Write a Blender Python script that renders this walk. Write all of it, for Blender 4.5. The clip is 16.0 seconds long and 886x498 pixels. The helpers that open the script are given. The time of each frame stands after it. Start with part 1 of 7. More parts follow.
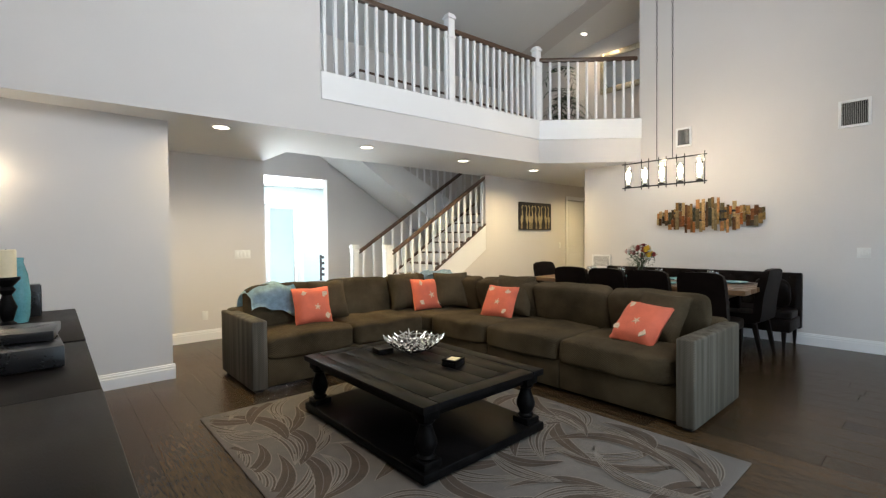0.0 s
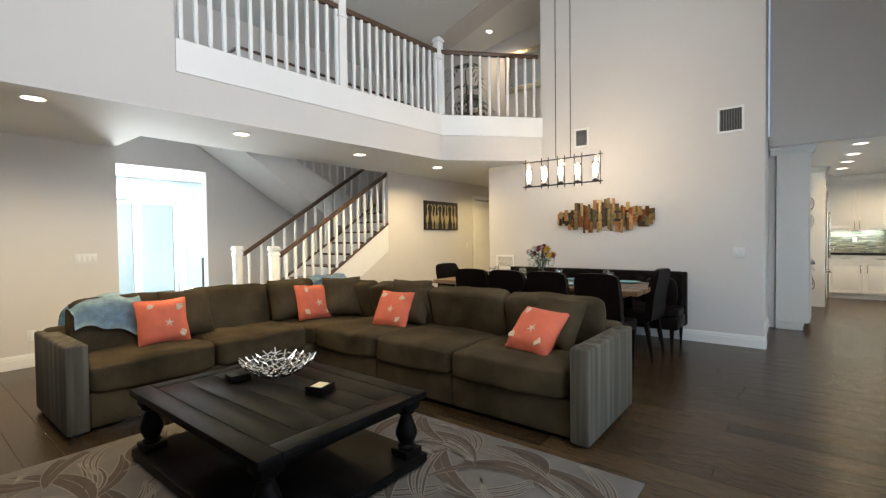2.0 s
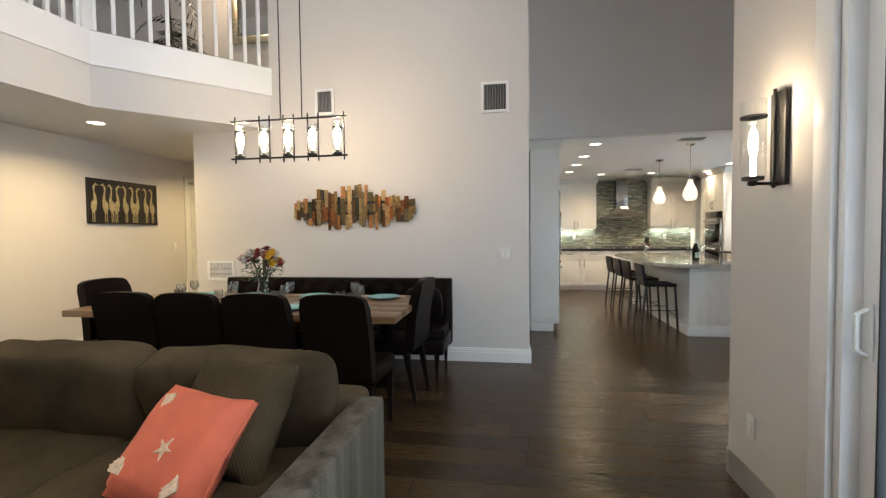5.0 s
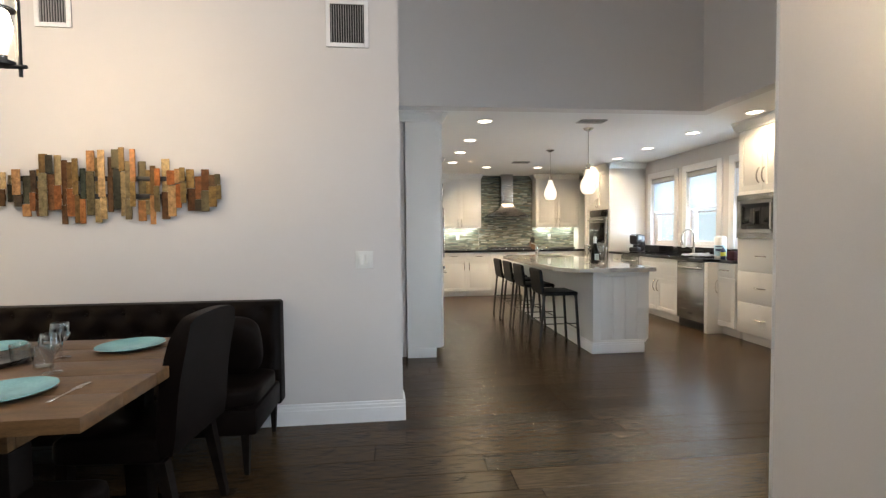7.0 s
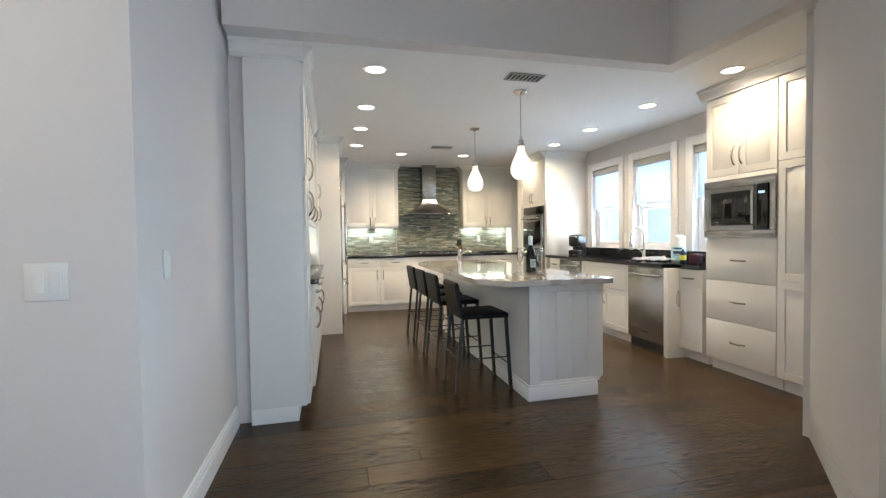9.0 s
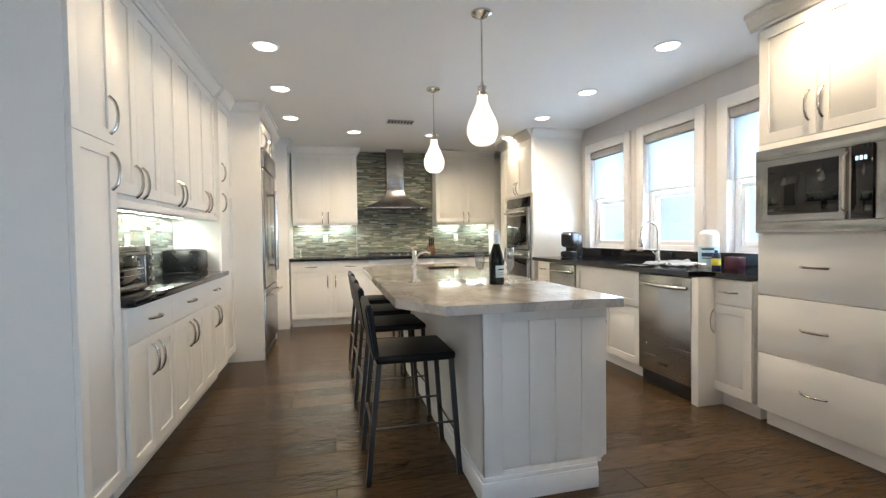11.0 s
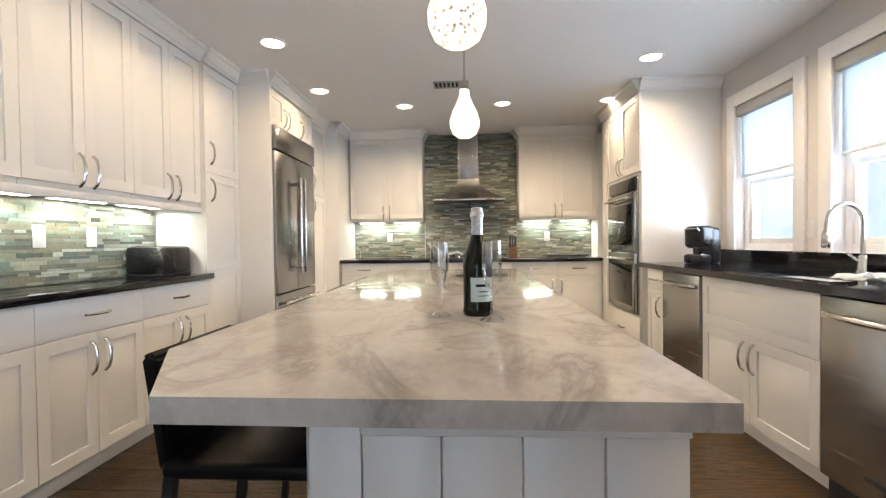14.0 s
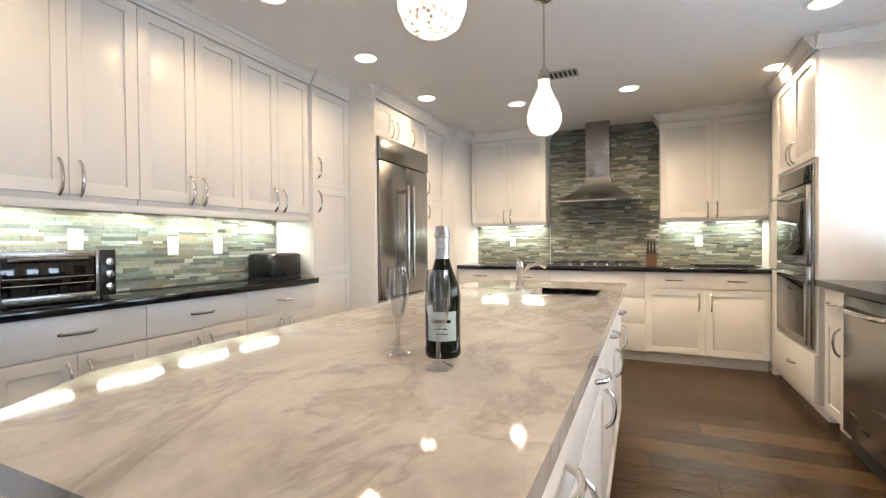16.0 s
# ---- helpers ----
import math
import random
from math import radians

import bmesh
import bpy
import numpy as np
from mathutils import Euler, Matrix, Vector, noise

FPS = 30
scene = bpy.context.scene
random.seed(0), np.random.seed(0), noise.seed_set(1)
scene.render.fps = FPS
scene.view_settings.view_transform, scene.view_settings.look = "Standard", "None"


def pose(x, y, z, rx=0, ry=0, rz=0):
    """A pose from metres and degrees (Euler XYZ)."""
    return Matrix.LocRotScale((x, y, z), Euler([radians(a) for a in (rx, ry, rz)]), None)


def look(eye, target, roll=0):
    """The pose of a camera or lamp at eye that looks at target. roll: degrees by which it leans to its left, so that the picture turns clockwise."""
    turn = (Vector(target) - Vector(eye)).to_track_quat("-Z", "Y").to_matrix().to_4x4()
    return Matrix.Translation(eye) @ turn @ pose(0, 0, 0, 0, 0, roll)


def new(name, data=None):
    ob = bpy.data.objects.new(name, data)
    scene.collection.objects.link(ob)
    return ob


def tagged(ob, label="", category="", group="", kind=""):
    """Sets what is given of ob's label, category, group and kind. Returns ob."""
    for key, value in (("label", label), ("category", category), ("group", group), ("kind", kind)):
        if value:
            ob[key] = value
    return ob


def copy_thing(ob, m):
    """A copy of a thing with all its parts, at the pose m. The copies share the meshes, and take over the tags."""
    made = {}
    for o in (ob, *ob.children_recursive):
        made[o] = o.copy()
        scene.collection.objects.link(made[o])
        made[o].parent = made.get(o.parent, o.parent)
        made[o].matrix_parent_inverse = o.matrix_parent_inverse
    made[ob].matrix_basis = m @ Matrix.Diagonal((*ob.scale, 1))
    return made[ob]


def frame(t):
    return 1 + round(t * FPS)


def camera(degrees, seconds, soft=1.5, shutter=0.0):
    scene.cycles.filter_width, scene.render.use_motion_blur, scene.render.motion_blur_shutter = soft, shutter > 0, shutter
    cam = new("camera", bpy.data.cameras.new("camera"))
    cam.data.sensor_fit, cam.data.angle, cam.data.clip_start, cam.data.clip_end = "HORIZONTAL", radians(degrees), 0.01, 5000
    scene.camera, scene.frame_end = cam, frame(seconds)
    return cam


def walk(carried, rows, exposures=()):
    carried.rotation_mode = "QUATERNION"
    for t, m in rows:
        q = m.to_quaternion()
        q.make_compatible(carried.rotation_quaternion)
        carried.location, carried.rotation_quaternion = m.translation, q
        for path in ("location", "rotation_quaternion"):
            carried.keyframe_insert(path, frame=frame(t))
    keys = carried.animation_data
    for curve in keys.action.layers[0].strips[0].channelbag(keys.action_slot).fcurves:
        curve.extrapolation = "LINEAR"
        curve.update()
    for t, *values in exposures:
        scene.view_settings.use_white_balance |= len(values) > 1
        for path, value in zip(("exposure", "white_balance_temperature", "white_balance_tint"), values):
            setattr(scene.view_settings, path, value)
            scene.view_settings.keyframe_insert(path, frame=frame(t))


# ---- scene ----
cam = camera(89.7, 16.0, soft=1.3)
LOOKS = [(0, -0.25, 6650, 10), (4.5, -0.25, 6980, 12), (7, -0.13, 6950, 14), (9.5, -0.01, 6400, 12), (12.5, -0.08, 6650, 15), (16, -0.05, 6850, 19)]
SLIDER_W, WINDOW_W, CORNER_W, HALL_W, LOFT_W, HIGH_W = 68, 54, 62, 580, 34, 196
CHAND_W, SCONCE_W, CAN_W, HALLCAN_W, STRIP_W = 16, 7, 11, 27, 3.0
PATH = [
    (0, (0.162, 0.266, 1.297), (1.479, 1.77, 1.254), -0.6),
    (0.5, (0.264, 0.296, 1.296), (1.631, 1.756, 1.253), -0.7),
    (1, (0.392, 0.318, 1.298), (1.817, 1.72, 1.254), -0.7),
    (1.5, (0.524, 0.345, 1.296), (2.013, 1.678, 1.252), -0.7),
    (2, (0.67, 0.395, 1.304), (2.24, 1.633, 1.256), -0.7),
    (2.5, (0.842, 0.474, 1.328), (2.508, 1.579, 1.276), -0.6),
    (3, (1.05, 0.551, 1.33), (2.811, 1.498, 1.274), -0.6),
    (3.5, (1.334, 0.622, 1.337), (3.169, 1.413, 1.274), -0.7),
    (4, (1.655, 0.722, 1.331), (3.553, 1.349, 1.267), -0.6),
    (4.5, (2.013, 0.806, 1.321), (3.955, 1.275, 1.253), -0.6),
    (7, (3.857, 0.676, 1.275), (5.845, 0.474, 1.202), -0.6),
    (7.5, (4.205, 0.57, 1.250), (6.183, 0.283, 1.188), -0.7),
    (8, (4.571, 0.419, 1.233), (6.536, 0.049, 1.175), -0.8),
    (8.5, (4.923, 0.233, 1.238), (6.874, -0.202, 1.176), -0.8),
    (9, (5.269, 0.045, 1.224), (7.21, -0.43, 1.165), -0.8),
    (9.5, (5.594, -0.172, 1.209), (7.533, -0.66, 1.155), -0.8),
    (10, (5.898, -0.355, 1.196), (7.836, -0.848, 1.141), -0.8),
    (12.5, (7.107, -1.197, 1.147), (9.081, -1.512, 1.101), -0.8),
    (13, (7.298, -1.341, 1.133), (9.288, -1.535, 1.092), -0.8),
    (13.5, (7.442, -1.472, 1.130), (9.440, -1.524, 1.090), -0.7),
    (14, (7.561, -1.596, 1.113), (9.558, -1.488, 1.08), -0.7),
    (14.5, (7.675, -1.723, 1.118), (9.653, -1.433, 1.086), -0.7),
    (15, (7.782, -1.861, 1.136), (9.722, -1.378, 1.105), -0.6),
    (15.5, (7.849, -1.974, 1.138), (9.736, -1.312, 1.117), -0.6),
    (16, (7.887, -2.071, 1.171), (9.712, -1.252, 1.143), -0.5),
]
walk(cam, [(t, look(eye, target, roll)) for t, eye, target, roll in PATH], exposures=LOOKS)

# ---- world, exposure, lamps ----
world = bpy.data.worlds.new("sky")
scene.world = world
world.use_nodes = True
wn = world.node_tree
sky = wn.nodes.new("ShaderNodeTexSky")
sky.sky_type, sky.sun_disc = "NISHITA", False
sky.sun_elevation, sky.sun_rotation = radians(60), radians(75)
wn.links.new(sky.outputs["Color"], wn.nodes["Background"].inputs["Color"])
wn.nodes["Background"].inputs["Strength"].default_value = 0.12


def lamp(name, kind, m, watts, colour, size=0.1, size_y=None, spread=180, shape="DISK"):
    data = bpy.data.lights.new(name, kind)
    data.energy, data.color = watts, colour
    if kind == "AREA":
        data.shape, data.size, data.spread = ("RECTANGLE" if size_y else shape), size, radians(spread)
        if size_y:
            data.size_y = size_y
    elif kind == "SUN":
        data.angle = size
    else:
        data.shadow_soft_size = size
    ob = new(name, data)
    ob.matrix_world = m
    return ob


WARM, DAY, SOFT = (1.0, 0.78, 0.52), (0.62, 0.80, 1.0), (1.0, 0.83, 0.60)
sun_way = Vector((math.sin(radians(75)) * math.cos(radians(60)), math.cos(radians(75)) * math.cos(radians(60)), math.sin(radians(60))))
lamp("sun", "SUN", look((0, 0, 30), Vector((0, 0, 30)) - sun_way), 3.0, (1.0, 0.95, 0.88), 0.0087)
# daylight standing in the openings; the loft and high lamps are added fill
lamp("slider_daylight", "AREA", look((2.835, -0.62, 1.15), (2.835, 3, 1.0)), SLIDER_W, DAY, 2.62, 2.1)
for wx in (10.955, 9.99, 9.01):
    lamp("window_daylight", "AREA", look((wx, -4.02, 1.6), (wx, 0, 2.2)), WINDOW_W, DAY, 0.66, 1.2)
lamp("corner_door_daylight", "AREA", look((5.54, -1.34, 1.1), (6.54, -0.34, 1.0)), CORNER_W, DAY, 1.30, 2.1)
lamp("hall_daylight", "AREA", look((4.0, 10.75, 1.2), (3.6, 6, 1.0)), HALL_W, (0.86, 0.95, 1.0), 1.5, 2.1)
# added fill that brightens the loft; no window stands here
lamp("loft_fill", "AREA", look((2.2, 7.6, 4.5), (3.4, 5, 4.0)), LOFT_W, DAY, 1.2, 1.4)
# added fill for the upper living room walls, through an assumed high opening
lamp("high_wall_fill", "AREA", look((2.2, -0.62, 3.95), (3.4, 5, 3.2)), HIGH_W, (0.90, 0.95, 1.0), 3.9, 1.7)

# ---- materials ----


def material(name, colour, rough=0.5, metal=0.0, scale=8.0, vary=0.06, bump=0.02, fine=120.0, random_by=None, spread=0.15, stretch=(1, 1, 1), coat=0.0, hue=None, spec=0.5):
    """Base colour with variation at two scales, roughness variation and fine relief."""
    mat = bpy.data.materials.new(name)
    mat.use_nodes = True
    nt = mat.node_tree
    bsdf = nt.nodes["Principled BSDF"]
    bsdf.inputs["Metallic"].default_value = metal
    bsdf.inputs["Coat Weight"].default_value = coat
    bsdf.inputs["Specular IOR Level"].default_value = spec
    bsdf.inputs["Coat Roughness"].default_value = 0.08
    co = nt.nodes.new("ShaderNodeTexCoord")
    mp = nt.nodes.new("ShaderNodeMapping")
    mp.inputs["Scale"].default_value = stretch
    nt.links.new(co.outputs["Object"], mp.inputs["Vector"])
    big, small = nt.nodes.new("ShaderNodeTexNoise"), nt.nodes.new("ShaderNodeTexNoise")
    for n, s in ((big, scale), (small, fine)):
        n.inputs["Scale"].default_value, n.inputs["Detail"].default_value = s, 4.0
        nt.links.new(mp.outputs["Vector"], n.inputs["Vector"])
    mix = nt.nodes.new("ShaderNodeMath")
    mix.operation = "MULTIPLY_ADD"
    mix.inputs[1].default_value = 0.6
    half = nt.nodes.new("ShaderNodeMath")
    half.operation = "MULTIPLY"
    half.inputs[1].default_value = 0.4
    nt.links.new(small.outputs["Fac"], half.inputs[0])
    nt.links.new(big.outputs["Fac"], mix.inputs[0])
    nt.links.new(half.outputs[0], mix.inputs[2])
    ramp = nt.nodes.new("ShaderNodeValToRGB")
    lo = [max(0.0, c * (1 - 2.2 * vary)) for c in colour]
    hi = [min(1.0, c * (1 + 2.2 * vary)) for c in (hue or colour)]
    ramp.color_ramp.elements[0].position, ramp.color_ramp.elements[1].position = 0.3, 0.7
    ramp.color_ramp.elements[0].color, ramp.color_ramp.elements[1].color = (*lo, 1), (*hi, 1)
    nt.links.new(mix.outputs[0], ramp.inputs["Fac"])
    out = ramp.outputs["Color"]
    if random_by:
        if random_by == "object":
            rnd = nt.nodes.new("ShaderNodeObjectInfo").outputs["Random"]
        else:
            rnd = nt.nodes.new("ShaderNodeNewGeometry").outputs["Random Per Island"]
        hsv = nt.nodes.new("ShaderNodeHueSaturation")
        mr = nt.nodes.new("ShaderNodeMapRange")
        mr.inputs["To Min"].default_value, mr.inputs["To Max"].default_value = 1 - spread, 1 + spread
        nt.links.new(rnd, mr.inputs["Value"])
        nt.links.new(mr.outputs["Result"], hsv.inputs["Value"])
        nt.links.new(out, hsv.inputs["Color"])
        out = hsv.outputs["Color"]
    nt.links.new(out, bsdf.inputs["Base Color"])
    rr = nt.nodes.new("ShaderNodeMapRange")
    rr.inputs["To Min"].default_value, rr.inputs["To Max"].default_value = rough * 0.82, min(1.0, rough * 1.18)
    nt.links.new(mix.outputs[0], rr.inputs["Value"])
    nt.links.new(rr.outputs["Result"], bsdf.inputs["Roughness"])
    if bump:
        bp = nt.nodes.new("ShaderNodeBump")
        bp.inputs["Strength"].default_value, bp.inputs["Distance"].default_value = min(1.0, bump * 10), 0.002
        nt.links.new(small.outputs["Fac"], bp.inputs["Height"])
        nt.links.new(bp.outputs["Normal"], bsdf.inputs["Normal"])
    return mat


def glow(name, colour, strength):
    mat = bpy.data.materials.new(name)
    mat.use_nodes = True
    b = mat.node_tree.nodes["Principled BSDF"]
    b.inputs["Base Color"].default_value = (*colour, 1)
    b.inputs["Emission Color"].default_value, b.inputs["Emission Strength"].default_value = (*colour, 1), strength
    return mat


def glass(name, colour=(1, 1, 1), rough=0.0, ior=1.45):
    mat = bpy.data.materials.new(name)
    mat.use_nodes = True
    b = mat.node_tree.nodes["Principled BSDF"]
    b.inputs["Base Color"].default_value = (*colour, 1)
    b.inputs["Roughness"].default_value, b.inputs["IOR"].default_value = rough, ior
    b.inputs["Transmission Weight"].default_value = 1.0
    return mat


def ramp_material(name, stops, rough, random_by="island", scale=30.0, grain=0.35, metal=0.0, bump=0.03, stretch=(1, 1, 1)):
    """Each piece takes a colour of its own out of the stops, with grain inside the piece."""
    mat = bpy.data.materials.new(name)
    mat.use_nodes = True
    nt = mat.node_tree
    bsdf = nt.nodes["Principled BSDF"]
    bsdf.inputs["Roughness"].default_value, bsdf.inputs["Metallic"].default_value = rough, metal
    rnd = nt.nodes.new("ShaderNodeObjectInfo").outputs["Random"] if random_by == "object" else nt.nodes.new("ShaderNodeNewGeometry").outputs["Random Per Island"]
    ramp = nt.nodes.new("ShaderNodeValToRGB")
    ramp.color_ramp.interpolation = "LINEAR"
    while len(ramp.color_ramp.elements) < len(stops):
        ramp.color_ramp.elements.new(0.5)
    for i, c in enumerate(stops):
        ramp.color_ramp.elements[i].position = i / (len(stops) - 1)
        ramp.color_ramp.elements[i].color = (*c, 1)
    nt.links.new(rnd, ramp.inputs["Fac"])
    co = nt.nodes.new("ShaderNodeTexCoord")
    mp = nt.nodes.new("ShaderNodeMapping")
    mp.inputs["Scale"].default_value = stretch
    nt.links.new(co.outputs["Object"], mp.inputs["Vector"])
    noi = nt.nodes.new("ShaderNodeTexNoise")
    noi.inputs["Scale"].default_value, noi.inputs["Detail"].default_value = scale, 6.0
    noi.inputs["Roughness"].default_value = 0.65
    nt.links.new(mp.outputs["Vector"], noi.inputs["Vector"])
    mr = nt.nodes.new("ShaderNodeMapRange")
    mr.inputs["From Min"].default_value, mr.inputs["From Max"].default_value = 0.25, 0.75
    mr.inputs["To Min"].default_value, mr.inputs["To Max"].default_value = 1 - grain, 1 + grain
    nt.links.new(noi.outputs["Fac"], mr.inputs["Value"])
    hsv = nt.nodes.new("ShaderNodeHueSaturation")
    nt.links.new(ramp.outputs["Color"], hsv.inputs["Color"])
    nt.links.new(mr.outputs["Result"], hsv.inputs["Value"])
    nt.links.new(hsv.outputs["Color"], bsdf.inputs["Base Color"])
    bp = nt.nodes.new("ShaderNodeBump")
    bp.inputs["Strength"].default_value, bp.inputs["Distance"].default_value = min(1, bump * 10), 0.0015
    nt.links.new(noi.outputs["Fac"], bp.inputs["Height"])
    nt.links.new(bp.outputs["Normal"], bsdf.inputs["Normal"])
    bsdf.inputs["Specular IOR Level"].default_value = 0.22
    return mat


def marble_material():
    mat = bpy.data.materials.new("veined quartzite")
    mat.use_nodes = True
    nt = mat.node_tree
    bsdf = nt.nodes["Principled BSDF"]
    bsdf.inputs["Roughness"].default_value = 0.06
    co = nt.nodes.new("ShaderNodeTexCoord")
    mp = nt.nodes.new("ShaderNodeMapping")
    mp.inputs["Scale"].default_value, mp.inputs["Rotation"].default_value = (1.0, 1.5, 1.0), (0, 0, 0.35)
    nt.links.new(co.outputs["Object"], mp.inputs["Vector"])
    a, b, c = (nt.nodes.new("ShaderNodeTexNoise") for _ in range(3))
    for n, s, d, dist in ((a, 1.5, 10, 0.6), (b, 2.2, 13, 0.9), (c, 40.0, 6, 0.2)):
        n.inputs["Scale"].default_value, n.inputs["Detail"].default_value, n.inputs["Distortion"].default_value = s, d, dist
        n.inputs["Roughness"].default_value = 0.62
        nt.links.new(mp.outputs["Vector"], n.inputs["Vector"])
    r1, r2 = nt.nodes.new("ShaderNodeValToRGB"), nt.nodes.new("ShaderNodeValToRGB")
    for r, stops in ((r1, ((0.30, (0.31, 0.285, 0.265)), (0.44, (0.50, 0.465, 0.425)), (0.58, (0.61, 0.575, 0.525)), (0.72, (0.47, 0.435, 0.395)))), (r2, ((0.455, (1, 1, 1)), (0.497, (0.42, 0.38, 0.36)), (0.508, (0.60, 0.56, 0.53)), (0.56, (1, 1, 1))))):
        while len(r.color_ramp.elements) < 4:
            r.color_ramp.elements.new(0.5)
        for i, (p, col) in enumerate(stops):
            r.color_ramp.elements[i].position, r.color_ramp.elements[i].color = p, (*col, 1)
    nt.links.new(a.outputs["Fac"], r1.inputs["Fac"])
    nt.links.new(b.outputs["Fac"], r2.inputs["Fac"])
    m1 = nt.nodes.new("ShaderNodeMix")
    m1.data_type, m1.blend_type = "RGBA", "MULTIPLY"
    m1.inputs["Factor"].default_value = 0.40
    nt.links.new(r1.outputs["Color"], m1.inputs["A"])
    nt.links.new(r2.outputs["Color"], m1.inputs["B"])
    hs = nt.nodes.new("ShaderNodeHueSaturation")
    mr = nt.nodes.new("ShaderNodeMapRange")
    mr.inputs["To Min"].default_value, mr.inputs["To Max"].default_value = 0.85, 1.15
    nt.links.new(c.outputs["Fac"], mr.inputs["Value"])
    nt.links.new(mr.outputs["Result"], hs.inputs["Value"])
    nt.links.new(m1.outputs["Result"], hs.inputs["Color"])
    nt.links.new(hs.outputs["Color"], bsdf.inputs["Base Color"])
    return mat


M_WALL = material("warm grey wall paint", (0.64, 0.615, 0.60), 0.72, scale=1.2, vary=0.015, bump=0.012, fine=260)
M_CEIL = material("white ceiling paint", (0.76, 0.76, 0.75), 0.8, scale=1.0, vary=0.012, bump=0.012, fine=220)
M_BLUE = material("pale blue wall paint", (0.62, 0.72, 0.74), 0.7, scale=1.2, vary=0.015, bump=0.012, fine=260)
M_TRIM = material("white gloss trim paint", (0.80, 0.80, 0.80), 0.34, scale=2.5, vary=0.012, bump=0.004)
M_CAB = material("white cabinet lacquer", (0.78, 0.77, 0.74), 0.32, scale=2.0, vary=0.012, bump=0.004)
M_PLANK = ramp_material("dark stained oak planks", ((0.030, 0.0184, 0.0096), (0.061, 0.0374, 0.0190), (0.041, 0.0250, 0.0128), (0.080, 0.0495, 0.0256)), 0.25, "object", 9.0, 0.55, bump=0.08, stretch=(9, 1.0, 1))
M_PLANK2 = ramp_material("dark stained oak planks joined", ((0.030, 0.0184, 0.0096), (0.061, 0.0374, 0.0190), (0.041, 0.0250, 0.0128), (0.080, 0.0495, 0.0256)), 0.25, "island", 9.0, 0.55, bump=0.08, stretch=(9, 1.0, 1))
M_SUB = material("dark underlay", (0.02, 0.015, 0.012), 0.8)
M_RAIL = material("walnut stained handrail", (0.085, 0.048, 0.030), 0.34, scale=14, vary=0.22, stretch=(1, 8, 8))
# the paler hue colours a patchy sheen into the velour
M_SOFA = material("olive brown ribbed velour", (0.030, 0.0222, 0.0126), 0.9, scale=3.2, vary=0.22, bump=0.06, fine=300, hue=(0.067, 0.050, 0.030), spec=0.08)
# brushed nap streaks, their pale tone painting in the sheen of window light
M_SOFAARM = material("olive velour with brushed streaks and painted sheen", (0.044, 0.035, 0.024), 0.88, scale=1.8, vary=0.18, bump=0.05, fine=4.5, stretch=(6, 6, 0.22), hue=(0.112, 0.101, 0.082), spec=0.15)


def add_ribs(mat, per_metre):
    """Fine corduroy ribs as relief."""
    nt = mat.node_tree
    co, wv, bp = nt.nodes.new("ShaderNodeTexCoord"), nt.nodes.new("ShaderNodeTexWave"), nt.nodes.new("ShaderNodeBump")
    wv.bands_direction = "DIAGONAL"
    wv.inputs["Scale"].default_value = per_metre
    bp.inputs["Strength"].default_value, bp.inputs["Distance"].default_value = 0.45, 0.003
    nt.links.new(co.outputs["Object"], wv.inputs["Vector"])
    nt.links.new(wv.outputs["Fac"], bp.inputs["Height"])
    nt.links.new(bp.outputs["Normal"], nt.nodes["Principled BSDF"].inputs["Normal"])


add_ribs(M_SOFA, 38)
add_ribs(M_SOFAARM, 38)
M_CORAL = material("coral printed cotton", (0.62, 0.135, 0.075), 0.85, scale=9, vary=0.08, bump=0.05, fine=400)
M_PRINT = material("cream fabric print", (0.60, 0.45, 0.32), 0.85, vary=0.15, scale=60, fine=400)
M_THROW = material("pale blue knitted wool", (0.27, 0.40, 0.51), 0.95, scale=22, vary=0.14, bump=0.09, fine=240)
M_BLACKWOOD = material("black distressed wood", (0.0050, 0.0046, 0.0046), 0.40, scale=5, vary=0.35, bump=0.006, fine=90, stretch=(4, 1, 4), spec=0.045)
M_ESPRESSO = material("espresso brown wood", (0.008, 0.0056, 0.0046), 0.44, scale=5, vary=0.3, bump=0.02, fine=60, stretch=(5, 1, 5), spec=0.08)
M_TABLE = material("honey oak tabletop", (0.135, 0.070, 0.030), 0.36, scale=5, vary=0.22, bump=0.03, fine=60, stretch=(9, 1, 9))
M_LEATHER = material("dark brown leather", (0.0062, 0.0040, 0.0034), 0.46, scale=10, vary=0.2, bump=0.05, fine=160, spec=0.06)
M_BLACKLEATHER = material("black leather", (0.0048, 0.0048, 0.0052), 0.42, scale=9, vary=0.15, bump=0.04, fine=180, spec=0.16)
M_BLACK = material("black metal", (0.012, 0.012, 0.013), 0.42, scale=9, vary=0.1)
M_BLACKPLASTIC = material("black plastic", (0.009, 0.009, 0.010), 0.28, scale=9, vary=0.1)
M_DARKGLASS = material("dark appliance glass", (0.006, 0.006, 0.007), 0.05, scale=3, vary=0.05, bump=0)
M_STEEL = material("brushed stainless steel", (0.37, 0.365, 0.355), 0.26, 1.0, scale=3, vary=0.05, bump=0, fine=200, stretch=(1, 1, 12))
M_CHROME = material("satin nickel", (0.62, 0.60, 0.57), 0.2, 1.0, scale=9, vary=0.04, bump=0)
M_SILVER = material("polished silver twigs", (0.70, 0.69, 0.67), 0.18, 1.0, scale=20, vary=0.08)
M_GRANITE = material("black polished granite", (0.008, 0.008, 0.010), 0.08, scale=60, vary=0.5, bump=0, fine=400)
M_MARBLE = marble_material()
